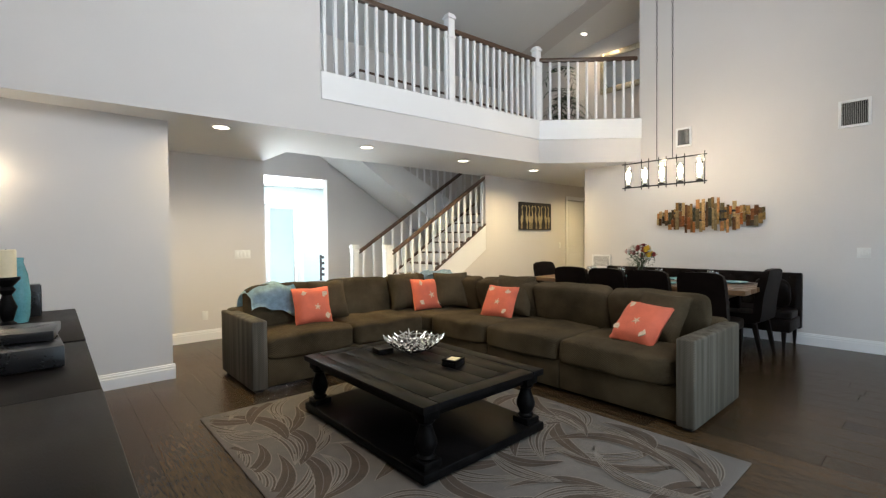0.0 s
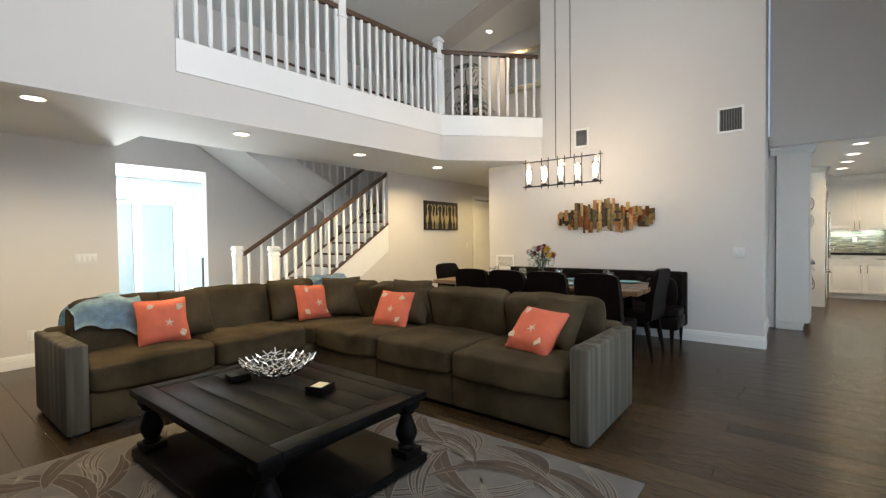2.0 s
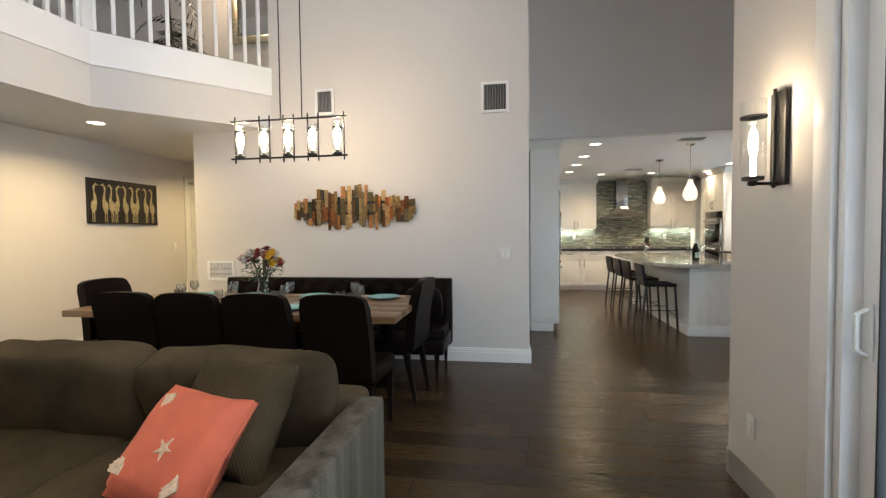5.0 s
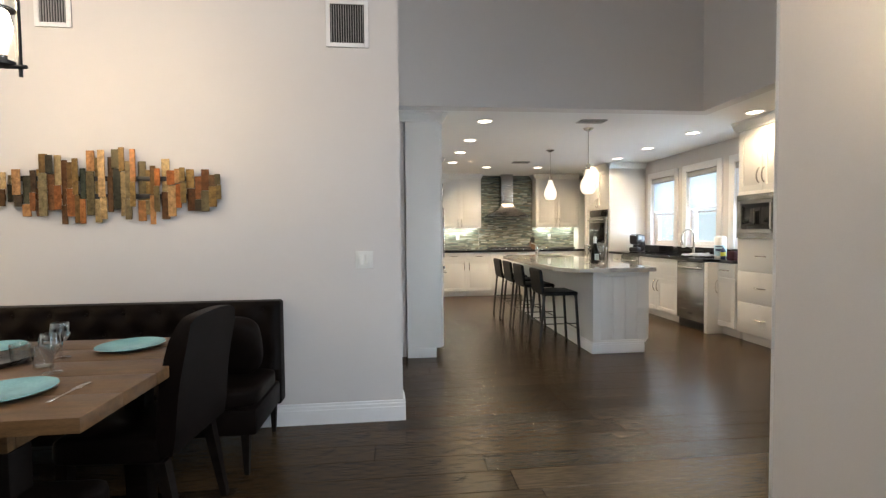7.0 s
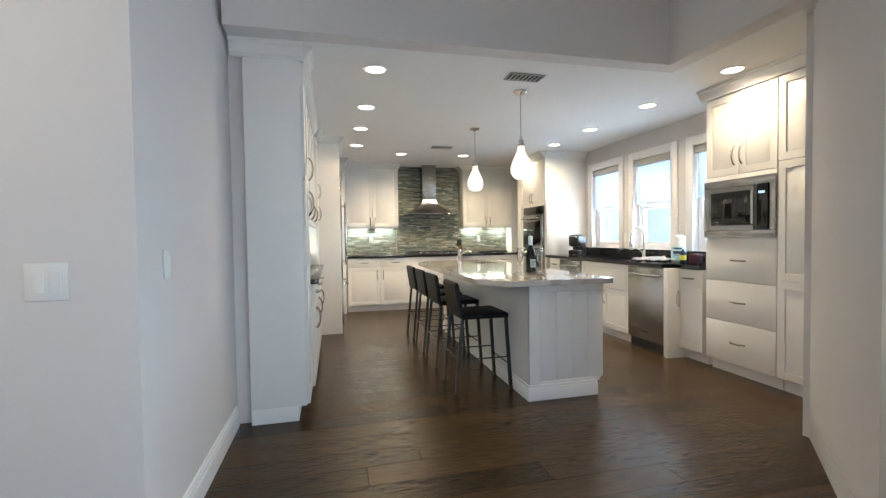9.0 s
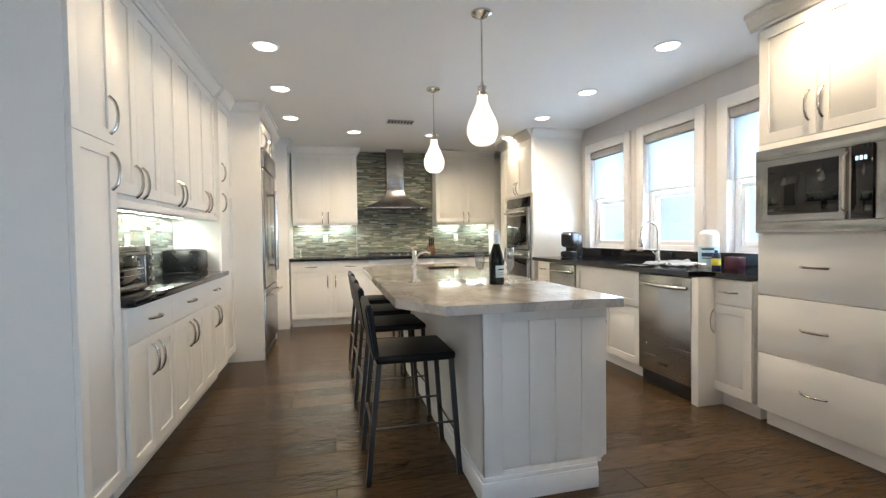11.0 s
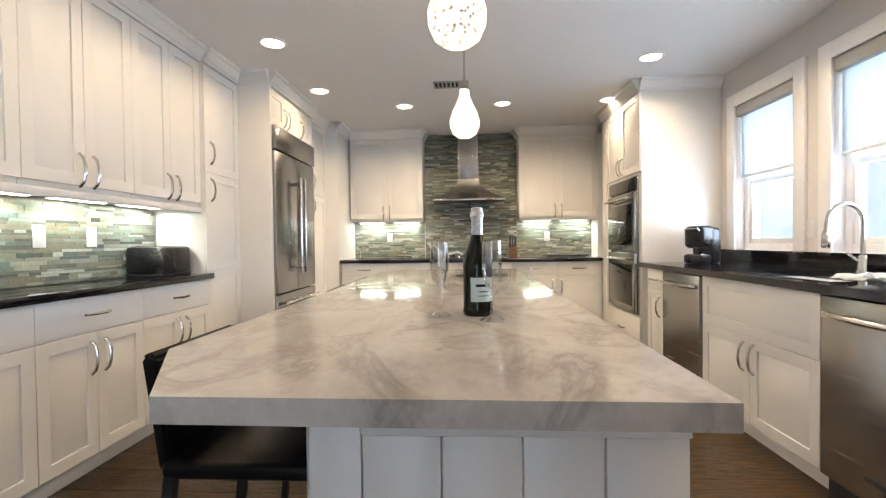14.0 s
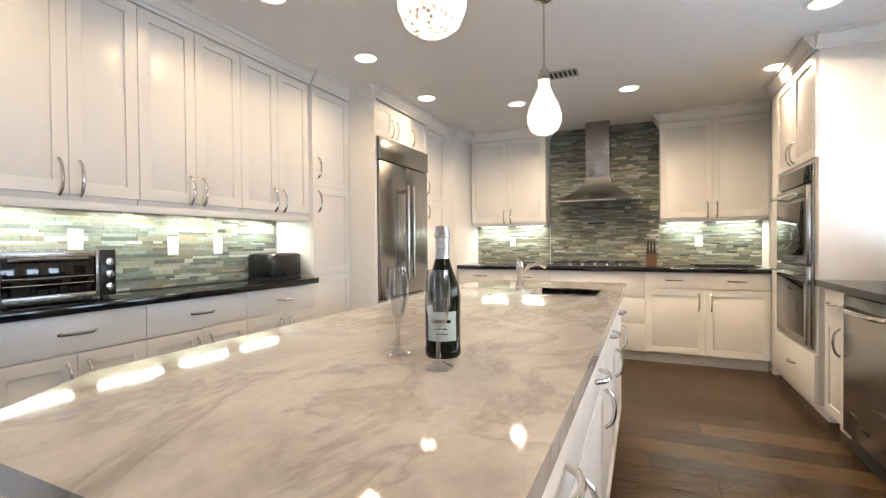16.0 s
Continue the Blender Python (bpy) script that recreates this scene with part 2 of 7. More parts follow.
M_MOSAIC = ramp_material("glass and stone mosaic", ((0.10, 0.14, 0.12), (0.27, 0.29, 0.23), (0.07, 0.09, 0.085), (0.40, 0.40, 0.32), (0.13, 0.14, 0.11), (0.25, 0.22, 0.16), (0.17, 0.23, 0.21), (0.50, 0.51, 0.45), (0.11, 0.13, 0.125), (0.22, 0.20, 0.15)), 0.22, "island", 60, 0.2)
M_GROUT = material("grey grout", (0.22, 0.22, 0.20), 0.85, fine=300)
M_PLATE = material("white plastic plate", (0.74, 0.74, 0.72), 0.35, vary=0.01, bump=0)
M_VENT = material("grey vent metal", (0.36, 0.36, 0.35), 0.5, vary=0.03)
M_DARK = material("dark recess", (0.015, 0.015, 0.015), 0.9)
M_SHADE = material("translucent roller blind", (0.60, 0.65, 0.68), 0.8, scale=3, vary=0.02, bump=0.02, fine=500)
sn = M_SHADE.node_tree
s_tr, s_mx = sn.nodes.new("ShaderNodeBsdfTranslucent"), sn.nodes.new("ShaderNodeMixShader")
s_tr.inputs["Color"].default_value, s_mx.inputs["Fac"].default_value = (0.58, 0.64, 0.67, 1), 0.46
sn.links.new(sn.nodes["Principled BSDF"].outputs["BSDF"], s_mx.inputs[1])
sn.links.new(s_tr.outputs["BSDF"], s_mx.inputs[2])
sn.links.new(s_mx.outputs["Shader"], sn.nodes["Material Output"].inputs["Surface"])
M_SCREEN = M_SHADE.copy()
M_SCREEN.name = "dense white blind fabric"
M_SCREEN.node_tree.nodes[s_mx.name].inputs["Fac"].default_value = 0.14
M_FROST = glow("lit crackle glass", (1.0, 0.90, 0.74), 5.0)
fn = M_FROST.node_tree
f_vor, f_ramp, f_co = fn.nodes.new("ShaderNodeTexVoronoi"), fn.nodes.new("ShaderNodeMapRange"), fn.nodes.new("ShaderNodeTexCoord")
f_vor.inputs["Scale"].default_value = 60.0
f_ramp.inputs["From Min"].default_value = 0.20
f_ramp.inputs["From Max"].default_value, f_ramp.inputs["To Min"].default_value, f_ramp.inputs["To Max"].default_value = 0.50, 0.04, 1.5
fn.links.new(f_co.outputs["Object"], f_vor.inputs["Vector"])
fn.links.new(f_vor.outputs["Distance"], f_ramp.inputs["Value"])
fn.links.new(f_ramp.outputs["Result"], fn.nodes["Principled BSDF"].inputs["Emission Strength"])
M_WRAP = material("pale blue printed film", (0.40, 0.62, 0.74), 0.3)
M_NAVY = material("navy plastic", (0.02, 0.03, 0.10), 0.3)
M_YELLOW = material("yellow label", (0.65, 0.60, 0.08), 0.5)
M_MAROON = material("maroon printed card", (0.07, 0.018, 0.035), 0.5, scale=20, vary=0.3)
M_RED = material("red card", (0.50, 0.05, 0.05), 0.5)
M_BOTTLEGLASS = material("dark bottle glass", (0.008, 0.011, 0.006), 0.06, vary=0.1, bump=0, spec=0.3)


def thin_glass(name, tint, sheen):
    """Thin clear glass: light goes straight through, with a sheen at grazing angles."""
    mat = bpy.data.materials.new(name)
    mat.use_nodes = True
    nt = mat.node_tree
    nt.nodes.remove(nt.nodes["Principled BSDF"])
    tr, gl, mx, lw = nt.nodes.new("ShaderNodeBsdfTransparent"), nt.nodes.new("ShaderNodeBsdfGlossy"), nt.nodes.new("ShaderNodeMixShader"), nt.nodes.new("ShaderNodeLayerWeight")
    tr.inputs["Color"].default_value = (*tint, 1)
    gl.inputs["Roughness"].default_value = 0.02
    pw, ad = nt.nodes.new("ShaderNodeMath"), nt.nodes.new("ShaderNodeMath")
    pw.operation, ad.operation = "POWER", "MULTIPLY_ADD"
    pw.inputs[1].default_value, ad.inputs[1].default_value, ad.inputs[2].default_value = 1.7, sheen, 0.07
    lw.inputs["Blend"].default_value = 0.5
    nt.links.new(lw.outputs["Facing"], pw.inputs[0])
    nt.links.new(pw.outputs[0], ad.inputs[0])
    nt.links.new(ad.outputs[0], mx.inputs["Fac"])
    nt.links.new(tr.outputs["BSDF"], mx.inputs[1])
    nt.links.new(gl.outputs["BSDF"], mx.inputs[2])
    nt.links.new(mx.outputs["Shader"], nt.nodes["Material Output"].inputs["Surface"])
    return mat


M_THIN = thin_glass("thin clear glass", (0.94, 0.95, 0.95), 0.95)
M_PANE = thin_glass("window glass", (0.96, 0.98, 0.98), 0.30)
M_BULB = glow("lit bulb", (1.0, 0.80, 0.54), 30.0)
M_CAN = glow("lit recessed lamp", (1.0, 0.90, 0.74), 9.0)
M_STRIP = glow("lit under-cabinet strip", (0.93, 1.0, 0.90), 12.0)
M_CREAM = material("cream candle wax", (0.72, 0.62, 0.42), 0.5, vary=0.03)
M_TEAL = material("teal glazed ceramic", (0.10, 0.30, 0.34), 0.18, scale=12, vary=0.12, bump=0)
M_TURQ = material("turquoise glazed plate", (0.19, 0.44, 0.48), 0.22, scale=9, vary=0.08, bump=0)
M_FOIL = material("silver foil", (0.62, 0.63, 0.64), 0.3, 0.9, scale=60, vary=0.15, bump=0.08)
M_PAPER = material("pale blue paper label", (0.48, 0.60, 0.62), 0.7)
M_WHITE = material("white paper", (0.78, 0.78, 0.77), 0.8, scale=30, vary=0.04, bump=0.04)
M_GREENLEAF = material("dark green leaves", (0.020, 0.045, 0.016), 0.5, scale=30, vary=0.3)
M_GOLD = material("antique silver gilt frame", (0.50, 0.44, 0.32), 0.35, 0.8, scale=40, vary=0.3, bump=0.08, fine=90)
M_MIRROR = material("mirror", (0.85, 0.87, 0.88), 0.02, 1.0, vary=0.0, bump=0)
M_GROUND = material("pale patio paving", (0.26, 0.255, 0.25), 0.85, scale=2, vary=0.12, bump=0.05)
M_ART = ramp_material("gilded and patinated copper strips", ((0.06, 0.022, 0.009), (0.30, 0.19, 0.07), (0.055, 0.060, 0.040), (0.36, 0.11, 0.028), (0.52, 0.37, 0.18), (0.035, 0.045, 0.034), (0.12, 0.05, 0.02)), 0.28, "object", 38, 0.65, 0.5, 0.09)
M_CANVAS = material("black painted panel", (0.014, 0.011, 0.009), 0.5, scale=10, vary=0.3)
M_BIRD = material("ochre painted birds", (0.44, 0.36, 0.20), 0.55, scale=40, vary=0.2)
M_SINKDARK = material("steel sink bowl", (0.34, 0.34, 0.34), 0.3, 1.0)
FLOWERS = [material(n, c, 0.7, scale=60, vary=0.2) for n, c in (("yellow petals", (0.70, 0.42, 0.03)), ("white petals", (0.76, 0.74, 0.70)), ("maroon petals", (0.16, 0.018, 0.035)), ("red petals", (0.30, 0.04, 0.04)))]


def rug_material():
    mat = material("rug pile", (0.128, 0.112, 0.100), 0.95, scale=7, vary=0.10, bump=0.09, fine=420)
    return mat


M_RUG = rug_material()
M_RUGDARK = material("taupe rug pattern", (0.066, 0.047, 0.034), 0.95, scale=12, vary=0.14, bump=0.09, fine=420)
M_RUGLIGHT = material("cream rug outline", (0.20, 0.175, 0.15), 0.95, scale=12, vary=0.1, bump=0.09, fine=420)

# ---- mesh helpers ----


def box(bm, x0, x1, y0, y1, z0, z1, m=None):
    r = bmesh.ops.create_cube(bm, size=1.0)
    bmesh.ops.transform(bm, verts=r["verts"], matrix=Matrix.LocRotScale(((x0 + x1) / 2, (y0 + y1) / 2, (z0 + z1) / 2), None, (abs(x1 - x0), abs(y1 - y0), abs(z1 - z0))))
    if m is not None:
        bmesh.ops.transform(bm, verts=r["verts"], matrix=m)
    return r["verts"]


def soft_box(bm, x0, x1, y0, y1, z0, z1, r=0.004, seg=2, m=None):
    tmp = bmesh.new()
    box(tmp, x0, x1, y0, y1, z0, z1)
    r = min(r, 0.45 * min(abs(x1 - x0), abs(y1 - y0), abs(z1 - z0)))
    bmesh.ops.bevel(tmp, geom=tmp.edges[:], offset=r, segments=seg, profile=0.5, affect="EDGES")
    if m is not None:
        bmesh.ops.transform(tmp, verts=tmp.verts, matrix=m)
    join(bm, tmp)


def join(bm, tmp):
    me = bpy.data.meshes.new("tmp")
    tmp.to_mesh(me)
    tmp.free()
    bm.from_mesh(me)
    bpy.data.meshes.remove(me)


def lathe(bm, profile, seg=24, m=None):
    rings = []
    for r, z in profile:
        rings.append([bm.verts.new((r * math.cos(2 * math.pi * i / seg), r * math.sin(2 * math.pi * i / seg), z)) for i in range(seg)])
    for a, b in zip(rings, rings[1:]):
        for i in range(seg):
            bm.faces.new((a[i], a[(i + 1) % seg], b[(i + 1) % seg], b[i]))
    for ring, flip in ((rings[0], True), (rings[-1], False)):
        if (Vector(ring[0].co) - Vector(ring[seg // 2].co)).length > 1e-5:
            bm.faces.new(ring[::-1] if flip else ring)
    if m is not None:
        bmesh.ops.transform(bm, verts=[v for ring in rings for v in ring], matrix=m)


def tube(bm, pts, r, seg=8, taper=None):
    pts = [Vector(p) for p in pts]
    rings = []
    side = None
    for i, p in enumerate(pts):
        way = (pts[min(i + 1, len(pts) - 1)] - pts[max(i - 1, 0)]).normalized()
        if side is None:
            side = way.orthogonal().normalized()
        side = (side - way * side.dot(way)).normalized()
        up = way.cross(side)
        rad = r if taper is None else r + (taper - r) * i / (len(pts) - 1)
        rings.append([bm.verts.new(p + rad * (math.cos(2 * math.pi * k / seg) * side + math.sin(2 * math.pi * k / seg) * up)) for k in range(seg)])
    for a, b in zip(rings, rings[1:]):
        for k in range(seg):
            bm.faces.new((a[k], a[(k + 1) % seg], b[(k + 1) % seg], b[k]))
    bm.faces.new(rings[0][::-1])
    bm.faces.new(rings[-1])


def prism(bm, outline, z0, z1, axis="z", m=None):
    """A prism over an outline of (a, b) pairs: axis z gives (a, b, z), axis y gives (a, z, b), axis x gives (z, a, b)."""
    put = {"z": lambda a, b, c: (a, b, c), "y": lambda a, b, c: (a, c, b), "x": lambda a, b, c: (c, a, b)}[axis]
    lo = [bm.verts.new(put(a, b, z0)) for a, b in outline]
    hi = [bm.verts.new(put(a, b, z1)) for a, b in outline]
    n = len(outline)
    fs = [bm.faces.new(lo[::-1]), bm.faces.new(hi)]
    for i in range(n):
        fs.append(bm.faces.new((lo[i], lo[(i + 1) % n], hi[(i + 1) % n], hi[i])))
    bmesh.ops.recalc_face_normals(bm, faces=fs)
    if m is not None:
        bmesh.ops.transform(bm, verts=lo + hi, matrix=m)


def cushion(bm, sx, sy, sz, power=5.0, puff=0.12, cuts=9, rough=0.006, seed=0, m=None):
    """A soft, stuffed block of the full sizes, middle at the origin."""
    tmp = bmesh.new()
    bmesh.ops.create_cube(tmp, size=2.0)
    bmesh.ops.subdivide_edges(tmp, edges=tmp.edges[:], cuts=cuts, use_grid_fill=True)
    for v in tmp.verts:
        x, y, z = v.co
        k = (abs(x) ** power + abs(y) ** power + abs(z) ** power) ** (-1 / power)
        x, y, z = x * k, y * k, z * k
        z *= 1 - puff + puff * 1.6 * math.cos(x * 1.2) * math.cos(y * 1.2)
        p = Vector((x * sx / 2, y * sy / 2, z * sz / 2))
        p += rough * noise.noise_vector(p * 5 + Vector((seed * 3.1, seed, 0)))
        v.co = p
    if m is not None:
        bmesh.ops.transform(tmp, verts=tmp.verts, matrix=m)
    join(bm, tmp)


def finish(name, bm, mat, smooth=None):
    me = bpy.data.meshes.new(name)
    bmesh.ops.recalc_face_normals(bm, faces=bm.faces[:])
    bm.to_mesh(me)
    bm.free()
    me.materials.append(mat)
    if smooth is not None:
        me.polygons.foreach_set("use_smooth", [True] * len(me.polygons))
        me.set_sharp_from_angle(angle=radians(smooth))
    return me


def part(name, bm, mat, parent, label="", smooth=38):
    ob = new(name, finish(name, bm, mat, smooth))
    ob.parent = parent
    return tagged(ob, label) if label else ob


def thing(name, m, label, category, group=""):
    ob = new(name)
    ob.empty_display_size = 0.1
    ob.matrix_world = m
    return tagged(ob, label, category, group)


def solo(name, bm, mat, m, label, category, group="", kind="", smooth=38):
    ob = new(name, finish(name, bm, mat, smooth))
    ob.matrix_world = m
    return tagged(ob, label, category, group, kind)


def boxes_part(name, mat, parent, *dims, r=0.003, label=""):
    bm = bmesh.new()
    for d in dims:
        soft_box(bm, *d, r=r)
    return part(name, bm, mat, parent, label)


def structure(name, mat, label, *dims, r=0.0, m=None):
    bm = bmesh.new()
    for d in dims:
        soft_box(bm, *d, r=r) if r else box(bm, *d)
    return solo(name, bm, mat, m or Matrix.Identity(4), label, "", kind="structure", smooth=30)


# ---- large structure ----
TOP, KC = 5.7, 2.485
fas = Vector((5.77, 4.43)) - Vector((0.0, 4.85))
FAS0, FASC = Vector((-1.0, 4.923)), Vector((5.77, 4.43))


def fascia_y(x):
    return 4.85 + (4.43 - 4.85) * x / 5.77


structure("wall_east", M_WALL, "warm grey painted dining wall", (6.88, 7.04, 0.655, 3.39, 0, TOP), (6.88, 7.04, 3.39, 4.32, 0, 2.44))
structure("wall_passage", M_WALL, "grey painted wall of the passage to the kitchen", (7.04, 8.42, 0.685, 0.85, 0, TOP))
structure("wall_header", M_WALL, "grey painted wall above the kitchen opening", (8.15, 8.29, -2.44, 0.66, KC, TOP), (6.9, 8.29, -2.58, -2.44, KC, TOP))
structure("ceiling_kitchen", M_CEIL, "white painted flat kitchen ceiling", (8.29, 13.5, -3.95, 0.75, KC, 2.64), (6.9, 8.29, -3.95, -2.58, KC, 2.64))
structure("wall_kitchen_north", M_WALL, "painted kitchen wall behind the cabinets", (8.42, 13.5, 0.60, 0.76, 0, KC))
structure("wall_kitchen_east", M_WALL, "painted kitchen wall behind the range", (13.30, 13.46, -3.95, 0.60, 0, KC))
WIN = [(10.63, 11.28), (9.665, 10.32), (8.69, 9.335)]
WZ0, WZ1 = 1.02, 2.165
wall_y = (-3.95, -3.77)
xs = [7.2, WIN[2][0], WIN[2][1], WIN[1][0], WIN[1][1], WIN[0][0], WIN[0][1], 13.3]
dims = [(xs[i], xs[i + 1], *wall_y, 0, KC) for i in (0, 2, 4, 6)] + [(a, b, *wall_y, 0, WZ0) for a, b in WIN] + [(a, b, *wall_y, WZ1, KC) for a, b in WIN]
structure("wall_kitchen_south", M_WALL, "grey painted kitchen wall with three windows", *dims)
structure("wall_kitchen_west", M_WALL, "painted wall end beside the tall cabinets", (7.16, 7.32, -3.77, -2.66, 0, KC))
# slanted wall with a glazed door
SL = pose(4.95, -0.33, 0, 0, 0, -45)
structure("wall_slanted", M_WALL, "grey painted slanted wall with a glazed door", (0.0, 0.45, -0.16, 0, 0, TOP), (1.82, 3.30, -0.16, 0, 0, TOP), (0.45, 1.82, -0.16, 0, 2.18, TOP), m=SL)
# the upper gap is an unseen opening, added to let the high fill in
structure("wall_south", M_WALL, "grey painted wall with a wide sliding door", (4.17, 4.95, -0.49, -0.33, 0, TOP), (-1.06, 0.2, -0.49, -0.33, 0, TOP), (0.2, 1.5, -0.49, -0.33, 0, 3.05), (0.2, 1.5, -0.49, -0.33, 4.85, TOP), (1.5, 4.17, -0.49, -0.33, 2.20, 3.05), (1.5, 4.17, -0.49, -0.33, 4.85, TOP))
structure("wall_west", M_WALL, "plain grey painted wall behind the console", (-1.06, -0.90, -0.32, 9.0, 0, TOP + 1.5))
structure("wall_stub", M_WALL, "pale grey painted wall end beside the hall", (-0.90, 1.0, 5.15, 6.72, 0, 2.44))
structure("wall_hall", M_WALL, "pale grey painted hall wall", (-0.9, 2.44, 6.72, 6.86, 0, 2.44), (2.30, 2.44, 6.86, 7.75, 0, 2.44))
structure("wall_stair_back", M_WALL, "grey painted wall behind the staircase", (3.93, 9.3, 7.75, 7.9, 0, TOP + 1.0), (2.30, 3.93, 7.75, 7.9, 2.40, TOP + 1.0), (-0.9, 2.3, 7.75, 7.9, 3.0, TOP + 1.0))
structure("wall_picture", M_WALL, "cream lit wall with a painting in the hall", (5.98, 8.55, 5.75, 5.88, 0, 2.44), (8.55, 9.3, 5.75, 5.88, 2.12, 2.44))
structure("wall_hall_east", M_WALL, "painted wall at the end of the hall", (9.3, 9.44, 0.82, 9.0, 0, 2.6), (9.3, 9.44, 4.3, 7.9, 2.6, TOP + 1.0))
structure("wall_backroom", M_BLUE, "pale blue painted walls of the front room", (2.0, 3.2, 10.9, 11.04, 0, 2.6), (4.75, 7.0, 10.9, 11.04, 0, 2.6), (3.2, 4.75, 10.9, 11.04, 2.2, 2.6), (2.0, 2.3, 7.9, 10.9, 0, 2.6), (6.9, 7.0, 7.9, 10.9, 0, 2.6))
structure("ceiling_backroom", M_CEIL, "white ceiling of the front room", (2.0, 7.0, 7.9, 11.04, 2.6, 2.7))
# loft deck over the hall; its face follows the slanted edge
bm = bmesh.new()
prism(bm, [(-1.0, 4.923), (5.77, 4.43), (6.88, 3.39), (6.88, 4.0), (9.3, 4.0), (9.3, 5.9), (-0.9, 5.9)], 2.44, 3.05)
box(bm, -0.9, 2.44, 5.9, 6.9, 2.44, 3.05)
solo("ceiling_hall", bm, M_CEIL, Matrix.Identity(4), "white ceiling of the hall under the loft", "", kind="structure", smooth=None)
bm = bmesh.new()
prism(bm, [(-1.0, 4.915), (2.33, 4.672), (2.33, 4.83), (-1.0, 5.07)], 3.05, TOP)
prism(bm, [(-1.0, 4.915), (5.765, 4.422), (5.77, 4.43), (-1.0, 4.923)], 2.44, 3.05)
prism(bm, [(5.765, 4.422), (6.88, 3.378), (6.88, 3.39), (5.77, 4.43)], 2.44, 3.05)
solo("wall_loft_face", bm, M_WALL, Matrix.Identity(4), "grey painted wall above the hall ceiling edge", "", kind="structure", smooth=None)
bm = bmesh.new()
prism(bm, [(2.33, 4.657), (5.761, 4.407), (5.77, 4.43), (2.33, 4.68)], 2.80, 3.09)
prism(bm, [(5.761, 4.407), (6.88, 3.362), (6.88, 3.385), (5.77, 4.43)], 2.80, 3.09)
solo("trim_loft", bm, M_TRIM, Matrix.Identity(4), "white board along the loft edge", "", kind="structure", smooth=None)
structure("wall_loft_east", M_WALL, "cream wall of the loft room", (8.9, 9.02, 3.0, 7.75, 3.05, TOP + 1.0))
structure("wall_loft_south", M_WALL, "wall of the loft room behind the dining wall", (7.04, 8.9, 3.3, 3.42, 2.6, TOP + 1.0))
structure("ceiling_living", M_CEIL, "white high ceiling of the living room", (-1.06, 8.3, -2.6, 3.4, TOP, TOP + 0.12))
bm = bmesh.new()
prism(bm, [(3.3, TOP + 0.035), (7.95, 4.99), (7.95, 5.14), (3.3, TOP + 0.155)], -1.06, 9.3, "x")
solo("ceiling_loft_north", bm, M_CEIL, Matrix.Identity(4), "pale sloping loft ceiling", "", kind="structure", smooth=None)
# near-coplanar slab whose darker wall colour paints in the second slope's shade
bm = bmesh.new()
prism(bm, [(7.19, 3.42), (8.9, 3.42), (8.9, 7.7), (8.01, 7.7)], 0.0, 0.008)
for v in bm.verts:
    v.co.z += 0.0306 * v.co.x - 0.1674 * v.co.y + 6.055
solo("ceiling_loft_east", bm, M_WALL, Matrix.Identity(4), "thin loft ceiling slab in darker paint standing for shade", "", kind="structure", smooth=None)
# self-lit panels added outside so that the glazing reads overexposed
M_BACK = bpy.data.materials.new("glowing outdoor backdrop")
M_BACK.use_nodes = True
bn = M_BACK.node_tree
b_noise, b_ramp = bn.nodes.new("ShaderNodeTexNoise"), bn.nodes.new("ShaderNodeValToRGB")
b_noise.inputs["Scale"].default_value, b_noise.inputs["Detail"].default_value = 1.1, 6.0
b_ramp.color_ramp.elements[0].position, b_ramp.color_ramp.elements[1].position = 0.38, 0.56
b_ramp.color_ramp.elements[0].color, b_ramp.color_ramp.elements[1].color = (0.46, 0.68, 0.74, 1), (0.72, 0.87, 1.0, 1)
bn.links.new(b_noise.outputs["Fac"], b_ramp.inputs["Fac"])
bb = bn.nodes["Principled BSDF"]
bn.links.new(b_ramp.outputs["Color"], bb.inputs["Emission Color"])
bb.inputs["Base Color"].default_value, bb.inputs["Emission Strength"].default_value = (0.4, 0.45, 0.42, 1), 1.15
structure("backdrop_south", M_BACK, "glowing pale backdrop panel beyond the windows", (-14, 24, -9.6, -9.4, -0.05, 6.5))
structure("backdrop_north", M_BACK, "glowing pale backdrop panel beyond the front door", (-6, 14, 14.0, 14.2, -0.05, 6.0))
structure("ground", M_GROUND, "pale paving outside the house", (-60, 80, -70, 80, -0.5, -0.06))
structure("floor", M_SUB, "floor slab under dark oak planks", (-1.06, 13.46, -3.95, 11.0, -0.06, -0.014))


def baseboard(runs, name):
    """Stepped white baseboard along runs of ((x, y), (x, y)), proud to the left of each run."""
    bm = bmesh.new()
    for (xa, ya), (xb, yb) in runs:
        L = math.hypot(xb - xa, yb - ya)
        m = pose(xa, ya, 0, 0, 0, math.degrees(math.atan2(yb - ya, xb - xa)))
        prism(bm, [(0, 0), (0.018, 0), (0.018, 0.095), (0.014, 0.10), (0.014, 0.118), (0.009, 0.124), (0.008, 0.136), (0, 0.14)], -0.018, L + 0.0, "x", m)
    solo(name, bm, M_TRIM, Matrix.Identity(4), "white stepped wooden baseboard", "", kind="structure", smooth=None)


